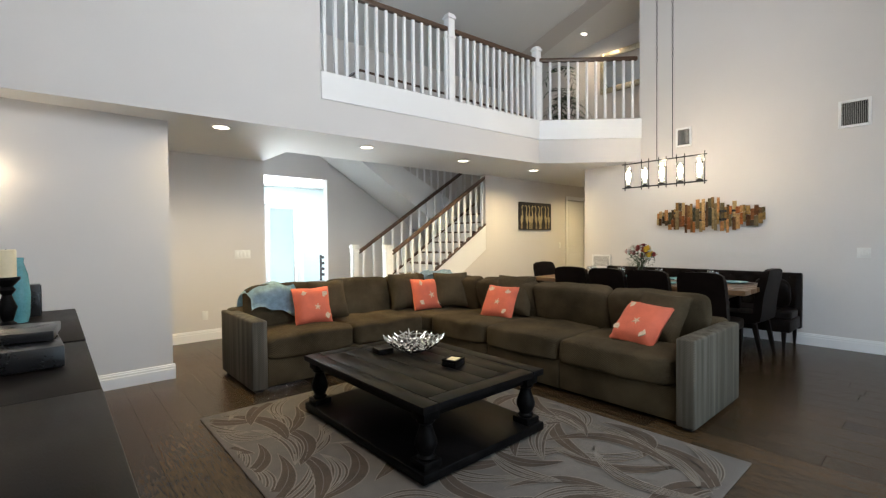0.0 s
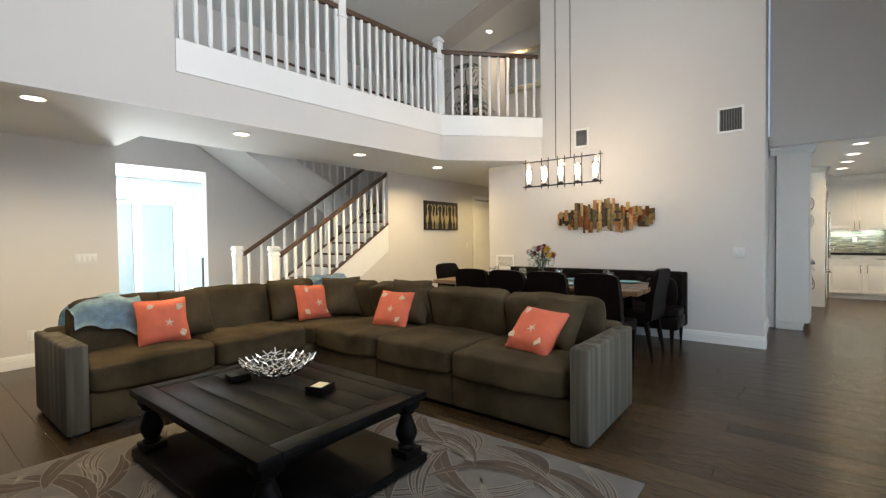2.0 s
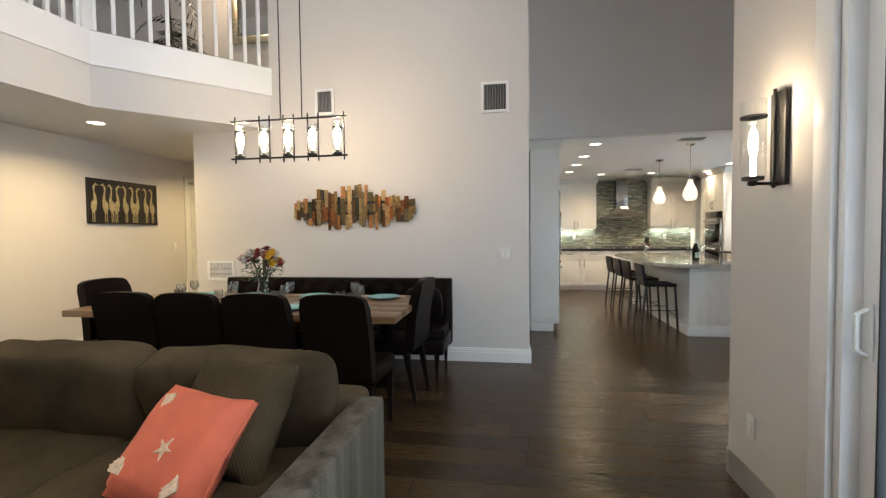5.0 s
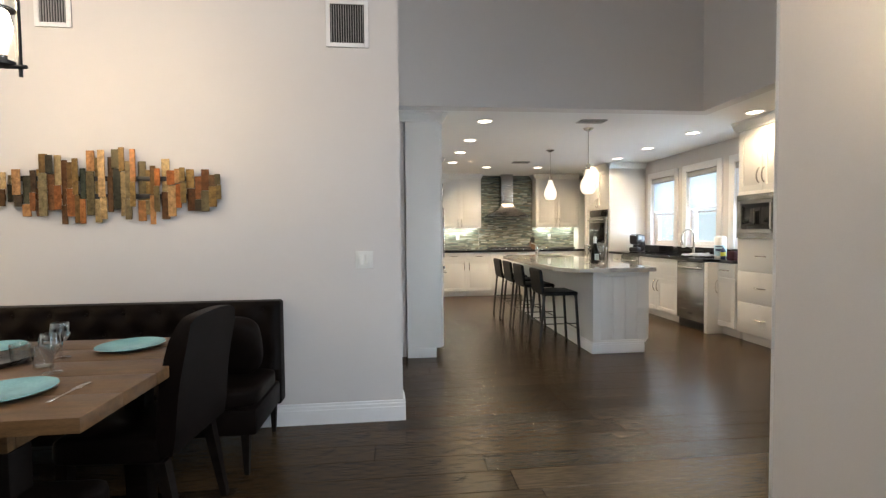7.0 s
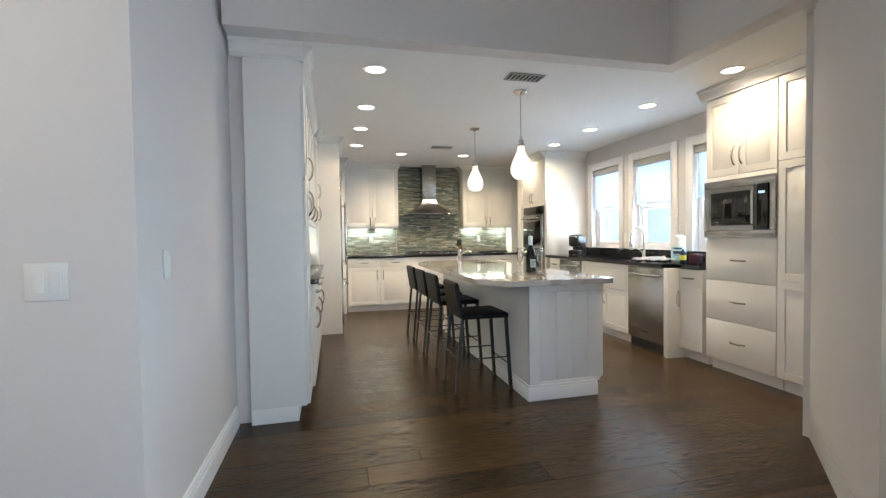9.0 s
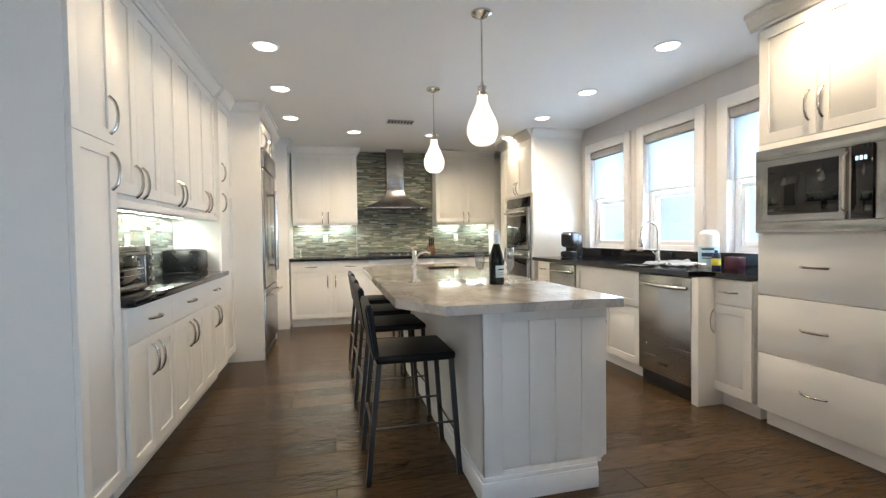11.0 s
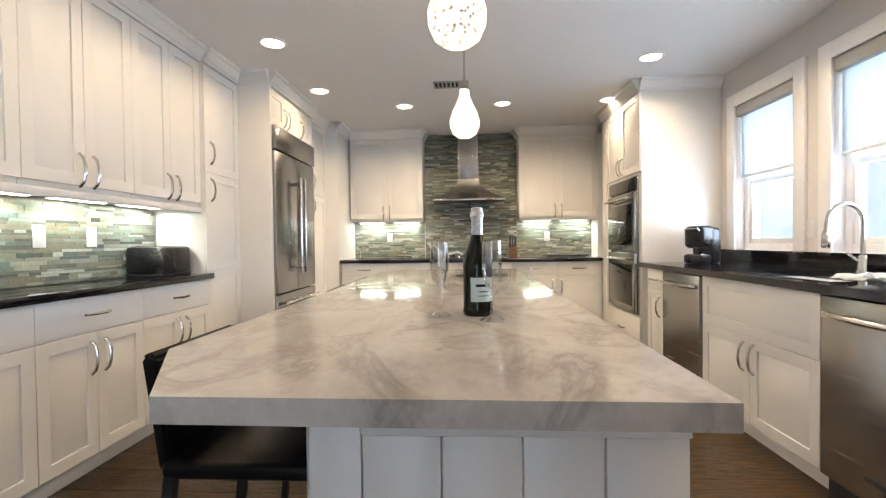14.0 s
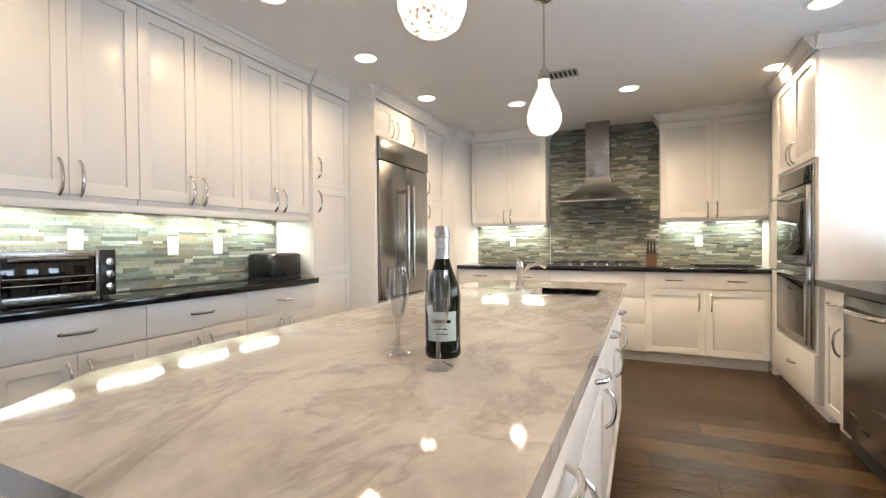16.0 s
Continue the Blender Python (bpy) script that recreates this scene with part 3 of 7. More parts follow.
baseboard([((6.88, 0.655), (6.88, 4.32)), ((7.04, 0.655), (6.88, 0.655)), ((8.36, 0.685), (7.04, 0.685))], "baseboard_1")
baseboard([((1.0, 5.15), (-0.9, 5.15)), ((1.0, 6.72), (1.0, 5.15)), ((2.44, 6.72), (1.0, 6.72)), ((8.55, 5.75), (5.98, 5.75)), ((6.88, 4.32), (7.04, 4.32))], "baseboard_2")
sq = math.sqrt(0.5)
baseboard([((4.95, -0.33), (4.27, -0.33)), ((4.95 + 0.35 * sq, -0.33 - 0.35 * sq), (4.95, -0.33)), ((4.95 + 3.28 * sq, -0.33 - 3.28 * sq), (4.95 + 1.92 * sq, -0.33 - 1.92 * sq))], "baseboard_3")

# ---- windows and doors ----


def window(i, x0, x1):
    w = thing("window_%d" % i, pose((x0 + x1) / 2, -3.77, WZ0), "white framed kitchen window with a half-lowered blind", "window")
    tagged(w, kind="structure")
    h, W = WZ1 - WZ0, (x1 - x0) / 2
    boxes_part("window_casing", M_TRIM, w, (-W - 0.10, -W, 0.0, 0.022, -0.02, h + 0.10), (W, W + 0.10, 0.0, 0.022, -0.02, h + 0.10), (-W, W, 0.0, 0.024, h, h + 0.10))
    boxes_part("window_frame", M_TRIM, w, (-W, -W + 0.05, -0.12, -0.06, 0, h), (W - 0.05, W, -0.12, -0.06, 0, h), (-W + 0.05, W - 0.05, -0.12, -0.06, 0, 0.05), (-W + 0.05, W - 0.05, -0.12, -0.06, h - 0.05, h))
    boxes_part("sash", M_TRIM, w, (-W + 0.05, -W + 0.085, -0.10, -0.07, 0.05, 0.55), (W - 0.085, W - 0.05, -0.10, -0.07, 0.05, 0.55), (-W + 0.085, W - 0.085, -0.10, -0.07, 0.05, 0.09), (-W + 0.085, W - 0.085, -0.10, -0.07, 0.51, 0.55))
    boxes_part("window_sill", M_TRIM, w, (-W, W, -0.16, 0.0, -0.02, 0.004))
    pane = boxes_part("pane", M_PANE, w, (-W + 0.05, W - 0.05, -0.088, -0.084, 0.05, h - 0.05), r=0)
    pane.visible_shadow = False
    b = thing("roller_blind", pose((x0 + x1) / 2, -3.77, WZ1), "pale fabric roller blind lowered half way", "blind", "kitchen blinds")
    boxes_part("cassette", M_VENT, b, (-W + 0.004, W - 0.004, -0.06, 0.012, -0.085, -0.004), r=0.012, label="grey fabric-covered cassette")
    boxes_part("fabric", M_SHADE, b, (-W + 0.015, W - 0.015, -0.032, -0.030, -0.555, -0.08), r=0)
    boxes_part("bottom_bar", M_PLATE, b, (-W + 0.015, W - 0.015, -0.037, -0.025, -0.575, -0.553), r=0.004)


for i, (a, b) in enumerate(WIN):
    window(i + 1, a, b)


def glazed_door(i, m, w, h, leaves, label, handle_leaf=0, casing=0.10):
    """Origin at the opening's start on the room face; the opening runs along +x, the room lies at +y."""
    d = thing("door_%d" % i, m, label, "door")
    tagged(d, kind="structure")
    boxes_part("door_casing", M_TRIM, d, (-casing, 0, 0.0, 0.024, 0, h + casing), (w, w + casing, 0.0, 0.024, 0, h + casing), (0, w, 0.0, 0.024, h, h + casing))
    boxes_part("door_frame", M_TRIM, d, (0, 0.035, -0.15, 0.0, 0, h), (w - 0.035, w, -0.15, 0.0, 0, h), (0.035, w - 0.035, -0.15, 0.0, h - 0.035, h))
    lw = (w - 0.07) / leaves
    for k in range(leaves):
        x0, x1, y = 0.035 + k * lw, 0.035 + (k + 1) * lw, -0.06 - 0.045 * (k % 2)
        f = boxes_part("leaf", M_TRIM, d, (x0, x0 + 0.075, y - 0.04, y, 0.01, h - 0.036), (x1 - 0.075, x1, y - 0.04, y, 0.01, h - 0.036), (x0 + 0.075, x1 - 0.075, y - 0.04, y, 0.01, 0.11), (x0 + 0.075, x1 - 0.075, y - 0.04, y, h - 0.12, h - 0.036))
        p = boxes_part("pane", M_PANE, f, (x0 + 0.075, x1 - 0.075, y - 0.024, y - 0.018, 0.11, h - 0.12), r=0)
        p.visible_shadow = False
        boxes_part("gasket", M_BLACK if leaves == 3 else M_VENT, f, (x0 + 0.073, x0 + 0.080, y - 0.03, y + 0.001, 0.11, h - 0.12), (x1 - 0.080, x1 - 0.073, y - 0.03, y + 0.001, 0.11, h - 0.12), r=0.001)
        if k == handle_leaf:
            xh = x1 - 0.04
            bm = bmesh.new()
            soft_box(bm, xh - 0.018, xh + 0.018, y, y + 0.012, 0.86, 1.06, r=0.005)
            tube(bm, [(xh, y + 0.01, 0.88), (xh, y + 0.045, 0.90), (xh, y + 0.045, 1.02), (xh, y + 0.01, 1.04)], 0.009)
            part("handle", bm, M_PLATE, f, "white pull handle")
    return d


glazed_door(1, pose(1.5, -0.33, 0), 2.67, 2.20, 3, "white framed sliding glass patio door", 2)
glazed_door(2, SL @ pose(0.45, 0, 0), 1.37, 2.18, 2, "white framed glazed corner door", 0)
b = thing("roller_blind", SL @ pose(1.135, -0.028, 2.135), "white fabric roller blind partly lowered over the door", "blind")
bm = bmesh.new()
tube(bm, [(-0.64, 0, 0), (0.64, 0, 0)], 0.028, 16)
part("roller", bm, M_PLATE, b)
boxes_part("fabric", M_SCREEN, b, (-0.625, 0.625, -0.012, -0.010, -0.52, 0.0), r=0)
boxes_part("bottom_bar", M_PLATE, b, (-0.625, 0.625, -0.018, -0.004, -0.54, -0.518), r=0.004)
bm = bmesh.new()
tube(bm, [(0.63, 0.03, 0.0), (0.63, 0.032, -0.7), (0.63, 0.03, -1.2)], 0.0025, 6)
part("chain", bm, M_CHROME, b)
glazed_door(3, pose(4.75, 10.9, 0, 0, 0, 180), 1.55, 2.2, 2, "bright glazed front room door", 0)

d4 = thing("door_4", pose(8.55, 5.75, 0), "white panelled door at the end of the hall", "door")
tagged(d4, kind="structure")
boxes_part("door_casing", M_TRIM, d4, (-0.08, 0.0, -0.02, 0.0, 0, 2.20), (0.0, 0.74, -0.02, 0.0, 2.12, 2.20))
boxes_part("leaf", M_TRIM, d4, (0.003, 0.74, 0.05, 0.09, 0.01, 2.115))
boxes_part("raised_panel", M_TRIM, d4, (0.12, 0.62, 0.042, 0.05, 0.15, 0.95), (0.12, 0.62, 0.042, 0.05, 1.10, 1.98), r=0.003)

# ---- staircase ----
st = thing("staircase", pose(3.9, 5.75, 0), "white staircase with walnut treads and handrails", "staircase")
tagged(st, kind="structure")
RISE, RUN, NS = 0.18, 0.28, 10
for i in range(NS):
    boxes_part("tread", M_RAIL, st, (RUN * i - 0.02, RUN * (i + 1), 0.05, 0.97, RISE * (i + 1) - 0.028, RISE * (i + 1)), r=0.008)
    boxes_part("riser", M_TRIM, st, (RUN * i, RUN * i + 0.018, 0.05, 0.97, RISE * i, RISE * (i + 1) - 0.028), r=0.001)
boxes_part("landing", M_RAIL, st, (RUN * NS, RUN * NS + 1.2, 0.14, 1.98, RISE * NS - 0.03, RISE * NS), (RUN * NS, RUN * NS + 1.2, 0.14, 1.98, RISE * NS - 0.2, RISE * NS - 0.03))
slope = RISE / RUN
for y0, y1 in ((-0.004, 0.05), (0.97, 1.01)):
    bm = bmesh.new()
    x1 = RUN * NS if y0 > 0.5 else 2.08
    prism(bm, [(-0.04, 0.0), (0.36, 0.0), (x1, slope * (x1 - 0.36)), (x1, slope * x1 + 0.20), (0.0, 0.20), (-0.04, 0.17)], y0, y1, "y")
    part("stringer", bm, M_TRIM, st)
    bm = bmesh.new()
    prism(bm, [(-0.02, 0.20), (x1, slope * x1 + 0.21), (x1, slope * x1 + 0.235), (-0.02, 0.225)], y0 - 0.012, y1 + 0.012, "y")
    part("stringer_cap", bm, M_RAIL, st)
    yc = (y0 + y1) / 2
    bm = bmesh.new()
    prism(bm, [(0.08, 1.07), (x1, slope * (x1 - 0.08) + 1.07), (x1, slope * (x1 - 0.08) + 1.135), (0.08, 1.135)], yc - 0.03, yc + 0.03, "y")
    bmesh.ops.bevel(bm, geom=bm.edges[:], offset=0.012, segments=2, affect="EDGES")
    part("handrail", bm, M_RAIL, st)
    n = 14
    for k in range(n):
        x = 0.17 + k * (x1 - 0.24) / (n - 1)
        boxes_part("baluster", M_TRIM, st, (x - 0.016, x + 0.016, yc - 0.016, yc + 0.016, slope * x + 0.22, slope * (x - 0.08) + 1.075), r=0.002)
    newel = boxes_part("newel_post", M_TRIM, st, (-0.055, 0.045, yc - 0.05, yc + 0.05, 0, 1.17), (-0.065, 0.055, yc - 0.06, yc + 0.06, 1.10, 1.13), (-0.07, 0.06, yc - 0.065, yc + 0.065, 1.17, 1.20), (-0.063, 0.053, yc - 0.058, yc + 0.058, 1.20, 1.225), r=0.006)
bm = bmesh.new()
prism(bm, [(0.36, 0.0), (2.08, 0.0), (2.08, slope * 1.72 + 0.01)], 0.0, 0.045, "y")
part("spandrel", bm, M_WALL, st, "painted panel under the stairs")
# the returning flight above
bm = bmesh.new()
prism(bm, [(0.15, 2.65), (2.55, 1.16 + 0.0), (2.8, 1.16), (2.8, 1.80), (0.15, 3.02), (-0.2, 3.02), (-0.2, 2.87)], 1.06, 1.98, "y")
part("upper_flight", bm, M_TRIM, st)
for k in range(12):
    x = 0.55 + 0.17 * k
    z = 3.02 - (x - 0.15) * 0.46
    boxes_part("baluster", M_TRIM, st, (x - 0.016, x + 0.016, 1.075, 1.107, z, z + 0.75), r=0.002)
boxes_part("newel_post", M_TRIM, st, (2.42, 2.52, 1.04, 1.14, 1.80, 3.0), r=0.006)

# ---- loft railing ----
lr = thing("loft_railing", pose(2.33, 4.68, 3.09), "white loft railing with walnut handrail", "railing")


def rail_run(p, q, n, z0=0.0, first=0.5):
    p, q = Vector(p), Vector(q)
    L = (q - p).length
    m = pose(p.x, p.y, 0, 0, 0, math.degrees(math.atan2(q.y - p.y, q.x - p.x)))
    bm = bmesh.new()
    soft_box(bm, 0.0, L, -0.032, 0.032, 0.885, 0.945, r=0.014, m=m)
    part("handrail", bm, M_RAIL, lr)
    bm = bmesh.new()
    soft_box(bm, 0, L, -0.03, 0.03, 0.0, 0.012, r=0.004, m=m)
    part("foot_strip", bm, M_RAIL, lr)
    for k in range(n):
        x = (k + first) * L / (n - 1 + 2 * first)
        bm = bmesh.new()
        soft_box(bm, x - 0.017, x + 0.017, -0.017, 0.017, 0.012, 0.89, r=0.002, m=m)
        part("baluster", bm, M_TRIM, lr)


def loft_post(x, y):
    m = pose(x, y, 0, 0, 0, -4.2)
    bm = bmesh.new()
    soft_box(bm, -0.05, 0.05, -0.05, 0.05, -0.02, 1.07, r=0.004, m=m)
    soft_box(bm, -0.06, 0.06, -0.06, 0.06, 0.80, 0.83, r=0.004, m=m)
    soft_box(bm, -0.065, 0.065, -0.065, 0.065, 1.05, 1.085, r=0.006, m=m)
    soft_box(bm, -0.055, 0.055, -0.055, 0.055, 1.085, 1.115, r=0.012, m=m)
    part("post", bm, M_TRIM, lr)


A0, A1, A2, A3 = (0.0, 0.03), (1.76, -0.10), (3.44, -0.215), (4.55, -1.25)
rail_run(A0, A1, 14)
rail_run(A1, A2, 14)
rail_run(A2, A3, 11)
loft_post(*A1)
loft_post(*A2)
# half wall round the stairwell in the loft
hw = thing("loft_half_wall", pose(3.6, 6.0, 3.05), "low painted wall with dark cap round the stairwell", "wall")
boxes_part("panel", M_WALL, hw, (0, 4.2, 0, 0.1, 0, 0.72), (0, 0.1, 0.1, 1.7, 0, 0.72))
boxes_part("cap", M_RAIL, hw, (-0.02, 4.2, -0.02, 0.12, 0.72, 0.75), (-0.02, 0.12, 0.12, 1.7, 0.72, 0.75))

# ---- sofa ----


def m3(x, y, z, rx=0, ry=0, rz=0):
    return pose(x, y, z, rx, ry, rz)


sofa = thing("sectional_sofa", pose(1.44, 5.06, 0), "large olive brown ribbed corner sofa with loose cushions", "sofa")
SX, SY = 1.44, 5.06


def sbox(name, x0, x1, y0, y1, z0, z1, r=0.03, mat=M_SOFA):
    bm = bmesh.new()
    soft_box(bm, x0 - SX, x1 - SX, y0 - SY, y1 - SY, z0, z1, r=r, seg=3)
    return part(name, bm, mat, sofa)


sbox("base", 1.535, 3.335, 4.15, 4.98, 0.03, 0.27, 0.014)
sbox("base", 3.34, 4.22, 1.485, 2.43, 0.03, 0.27, 0.014)
sbox("base", 3.34, 4.22, 2.435, 3.255, 0.03, 0.27, 0.014)
sbox("base", 3.34, 4.22, 3.26, 4.98, 0.03, 0.27, 0.014)
sbox("back_frame", 1.44, 4.30, 4.86, 5.06, 0.03, 0.64, 0.05)
sbox("back_frame", 4.10, 4.30, 1.44, 4.88, 0.03, 0.64, 0.05)
sbox("arm", 1.40, 1.53, 4.12, 5.03, 0.025, 0.62, 0.016, M_SOFAARM)
sbox("arm", 3.285, 4.20, 1.355, 1.48, 0.025, 0.62, 0.016, M_SOFAARM)
for x, y in ((1.465, 4.18), (1.465, 4.96), (3.2, 4.25), (3.36, 1.42), (4.14, 1.42), (3.42, 3.1), (4.24, 4.98)):
    sbox("foot", x - 0.03, x + 0.03, y - 0.03, y + 0.03, 0.0, 0.035, 0.004, M_BLACK)


def sofa_cushion(name, x, y, z, sx, sy, sz, rx=0, ry=0, rz=0, power=5.0, puff=0.12, mat=M_SOFA, seed=0):
    bm = bmesh.new()
    cushion(bm, sx, sy, sz, power, puff, 15, 0.018, seed, m3(x - SX, y - SY, z, rx, ry, rz))
    return part(name, bm, mat, sofa, smooth=80)


for i, (x, w) in enumerate(((1.96, 0.85), (2.815, 0.85))):
    sofa_cushion("seat_cushion", x, 4.50, 0.36, w, 0.78, 0.225, puff=0.12, seed=i, power=11)
for i, (y, w) in enumerate(((1.962, 0.93), (2.847, 0.82), (3.68, 0.83))):
    sofa_cushion("seat_cushion", 3.72, y, 0.36, 0.86, w, 0.225, puff=0.12, seed=5 + i, power=11)
sofa_cushion("seat_cushion", 3.72, 4.50, 0.35, 0.86, 0.79, 0.21, puff=0.09, seed=9, power=9)
for i, (x, w) in enumerate(((1.97, 0.82), (2.80, 0.80), (3.50, 0.56))):
    sofa_cushion("back_cushion", x, 4.80, 0.62, w, 0.47, 0.22, 75, 0, 0, 9.0, 0.16, seed=20 + i)
for i, (y, w, z) in enumerate(((1.93, 0.82, 0.60), (2.75, 0.83, 0.61), (3.585, 0.83, 0.61), (4.28, 0.55, 0.61))):
    sofa_cushion("back_cushion", 4.07, y, z, 0.46, w, 0.22, 0, 74, 0, 9.0, 0.16, seed=30 + i)


def scatter_pillow(x, y, z, size, rz, tilt, coral, seed, roll=0):
    label = "coral scatter cushion printed with cream shells" if coral else "olive brown ribbed scatter cushion"
    p = thing("scatter_cushion", pose(x, y, z) @ pose(0, 0, 0, 0, 0, rz) @ pose(0, 0, 0, tilt, roll, 0), label, "cushion", "coral cushions on the sofa" if coral else "olive cushions on the sofa")
    bm = bmesh.new()
    tmp = bmesh.new()
    bmesh.ops.create_cube(tmp, size=2.0)
    bmesh.ops.subdivide_edges(tmp, edges=tmp.edges[:], cuts=11, use_grid_fill=True)
    for v in tmp.verts:
        a, b, c = v.co
        edge = max(0.0, (1 - a ** 4)) ** 0.5 * max(0.0, (1 - b ** 4)) ** 0.5
        pin = 1 - 0.07 * (1 - abs(a)) * abs(b) ** 3 - 0.07 * (1 - abs(b)) * abs(a) ** 3
        v.co = Vector((a * size / 2 * pin, c * (0.012 + 0.075 * edge), b * size / 2 * pin)) + 0.006 * noise.noise_vector(Vector((a, b, c)) * 1.7 + Vector((seed, 0, 0)))
    join(bm, tmp)
    part("cover", bm, M_CORAL if coral else M_SOFA, p, smooth=80)
    if coral:
        rnd = random.Random(seed)
        for k, (u, w) in enumerate(((-0.1, 0.12), (0.11, 0.10), (0.02, -0.03), (-0.12, -0.11), (0.12, -0.12))):
            if (k + seed) % 5 == 4:
                continue
            bm = bmesh.new()
            rad, a0 = rnd.uniform(0.034, 0.046), rnd.random() * 6
            if k % 3 == 2:
                pts = [(u + rad * (1 if j % 2 == 0 else 0.32) * math.cos(a0 + math.pi * j / 5), w + rad * (1 if j % 2 == 0 else 0.32) * math.sin(a0 + math.pi * j / 5)) for j in range(10)]
            else:
                fan = [(-1.15 + 2.3 * j / 14, rad * (1.0 if j % 2 else 0.84) * rnd.uniform(0.9, 1.08)) for j in range(15)]
                pts = [(u - 0.6 * rad * math.cos(a0), w - 0.6 * rad * math.sin(a0))] + [(u - 0.3 * rad * math.cos(a0) + r * math.cos(a0 + b), w - 0.3 * rad * math.sin(a0) + r * math.sin(a0 + b)) for b, r in fan]
            e = (1 - (2 * u / size) ** 4) ** 0.5 * (1 - (2 * w / size) ** 4) ** 0.5
            yf = -(0.012 + 0.075 * e) - 0.004
            prism(bm, pts, yf, yf + 0.008, "y")
            part("shell_print", bm, M_PRINT, p, "cream shell motif", smooth=None)
    return p


scatter_pillow(2.12, 4.516, 0.640, 0.38, -3, -20, True, 1)
scatter_pillow(2.36, 4.64, 0.67, 0.42, 4, -18, False, 2)
scatter_pillow(3.568, 4.478, 0.635, 0.38, -6, -19, True, 3, 2)
scatter_pillow(3.38, 4.64, 0.68, 0.42, -5, -16, False, 4)
scatter_pillow(3.84, 4.34, 0.68, 0.42, -40, -16, False, 5)
scatter_pillow(3.802, 3.493, 0.61, 0.38, -80, -31, True, 6, 1)
scatter_pillow(3.95, 3.42, 0.68, 0.44, -78, -22, False, 7)
scatter_pillow(3.693, 1.90, 0.605, 0.38, -102, -44, True, 8, 2)
scatter_pillow(3.86, 1.83, 0.645, 0.42, -98, -32, False, 9, 2)


def throw(x, y, rz, w, seed, front, back, slant, sag, label):
    """A knitted blanket draped over a sofa back: its front hem hangs lower on one side."""
    prof = ((-0.215, -0.30), (-0.175, -0.12), (-0.14, -0.035), (-0.06, 0.005), (0.02, 0.014), (0.10, -0.01), (0.165, -0.05), (0.20, -0.14), (0.215, -0.30))
    bm = bmesh.new()
    nx, ny = 20, 28
    grid = []
    for j in range(ny + 1):
        row = []
        for i in range(nx + 1):
            f = i / nx
            s0 = 2.4 * (1 - min(1.0, max(0.0, front + slant * (f - 0.5))))
            s1 = 8 - 2.4 * (1 - back)
            q = s0 + (s1 - s0) * j / ny
            k = min(7, int(q))
            r = q - k
            yy = prof[k][0] * (1 - r) + prof[k + 1][0] * r
            zz = prof[k][1] * (1 - r) + prof[k + 1][1] * r
            zz -= sag * max(0.0, 0.28 - f) ** 1.5
            p = Vector(((f - 0.5) * w, yy, zz + 0.012 * math.sin(f * 11 + seed)))
            row.append(bm.verts.new(p + 0.012 * noise.noise_vector(Vector((f * 4 + seed, j * 0.2, 0)))))
        grid.append(row)
    for a, b in zip(grid, grid[1:]):
        for i in range(nx):
            bm.faces.new((a[i], a[i + 1], b[i + 1], b[i]))
    bmesh.ops.solidify(bm, geom=bm.faces[:], thickness=0.02)
    return solo("throw_blanket", bm, M_THROW, pose(x, y, 0.86, 0, 0, rz), label, "blanket", smooth=80)


throw(1.79, 4.82, 3, 0.46, 1, 0.85, 0.8, 0.45, 0.6, "pale blue knitted throw draped over the sofa end")
throw(4.02, 4.90, -8, 0.50, 4, 0.12, 0.9, 0.1, 0.2, "pale blue knitted throw over the sofa corner")

# ---- coffee table, rug ----
ct = thing("coffee_table", pose(2.07, 2.745, 0.012), "large black distressed wooden coffee table with turned legs", "table")
W, D = 0.51, 0.715
for k in range(5):
    x0 = -W + 0.11 + k * (2 * W - 0.22) / 5
    boxes_part("top_board", M_BLACKWOOD, ct, (x0, x0 + (2 * W - 0.22) / 5 - 0.002, -D + 0.11, D - 0.11, 0.388, 0.426))
boxes_part("top_frame", M_BLACKWOOD, ct, (-W, -W + 0.108, -D, D, 0.386, 0.427), (W - 0.108, W, -D, D, 0.386, 0.427), (-W + 0.11, W - 0.11, -D, -D + 0.108, 0.386, 0.427), (-W + 0.11, W - 0.11, D - 0.108, D, 0.386, 0.427), r=0.006)
boxes_part("apron", M_BLACKWOOD, ct, (-W + 0.06, W - 0.06, -D + 0.06, -D + 0.09, 0.335, 0.386), (-W + 0.06, W - 0.06, D - 0.09, D - 0.06, 0.335, 0.386), (-W + 0.06, -W + 0.09, -D + 0.09, D - 0.09, 0.335, 0.386), (W - 0.09, W - 0.06, -D + 0.09, D - 0.09, 0.335, 0.386))
boxes_part("lower_shelf", M_BLACKWOOD, ct, (-W, W, -D, D, 0.02, 0.075), r=0.01)
for sx in (-1, 1):
    for sy in (-1, 1):
        bm = bmesh.new()
        x, y = sx * (W - 0.085), sy * (D - 0.085)
        soft_box(bm, x - 0.062, x + 0.062, y - 0.062, y + 0.062, 0.075, 0.115, r=0.006)
        lathe(bm, [(0.045, 0.11), (0.052, 0.125), (0.040, 0.14), (0.047, 0.155), (0.062, 0.19), (0.060, 0.215), (0.044, 0.26), (0.034, 0.29), (0.034, 0.30), (0.050, 0.315), (0.050, 0.325), (0.038, 0.335)], 20, pose(x, y, 0))
        soft_box(bm, x - 0.055, x + 0.055, y - 0.055, y + 0.055, 0.33, 0.39, r=0.005)
        part("leg", bm, M_BLACKWOOD, ct)
        boxes_part("foot", M_BLACKWOOD, ct, (x - 0.05, x + 0.05, y - 0.05, y + 0.05, 0.0, 0.022), r=0.005)

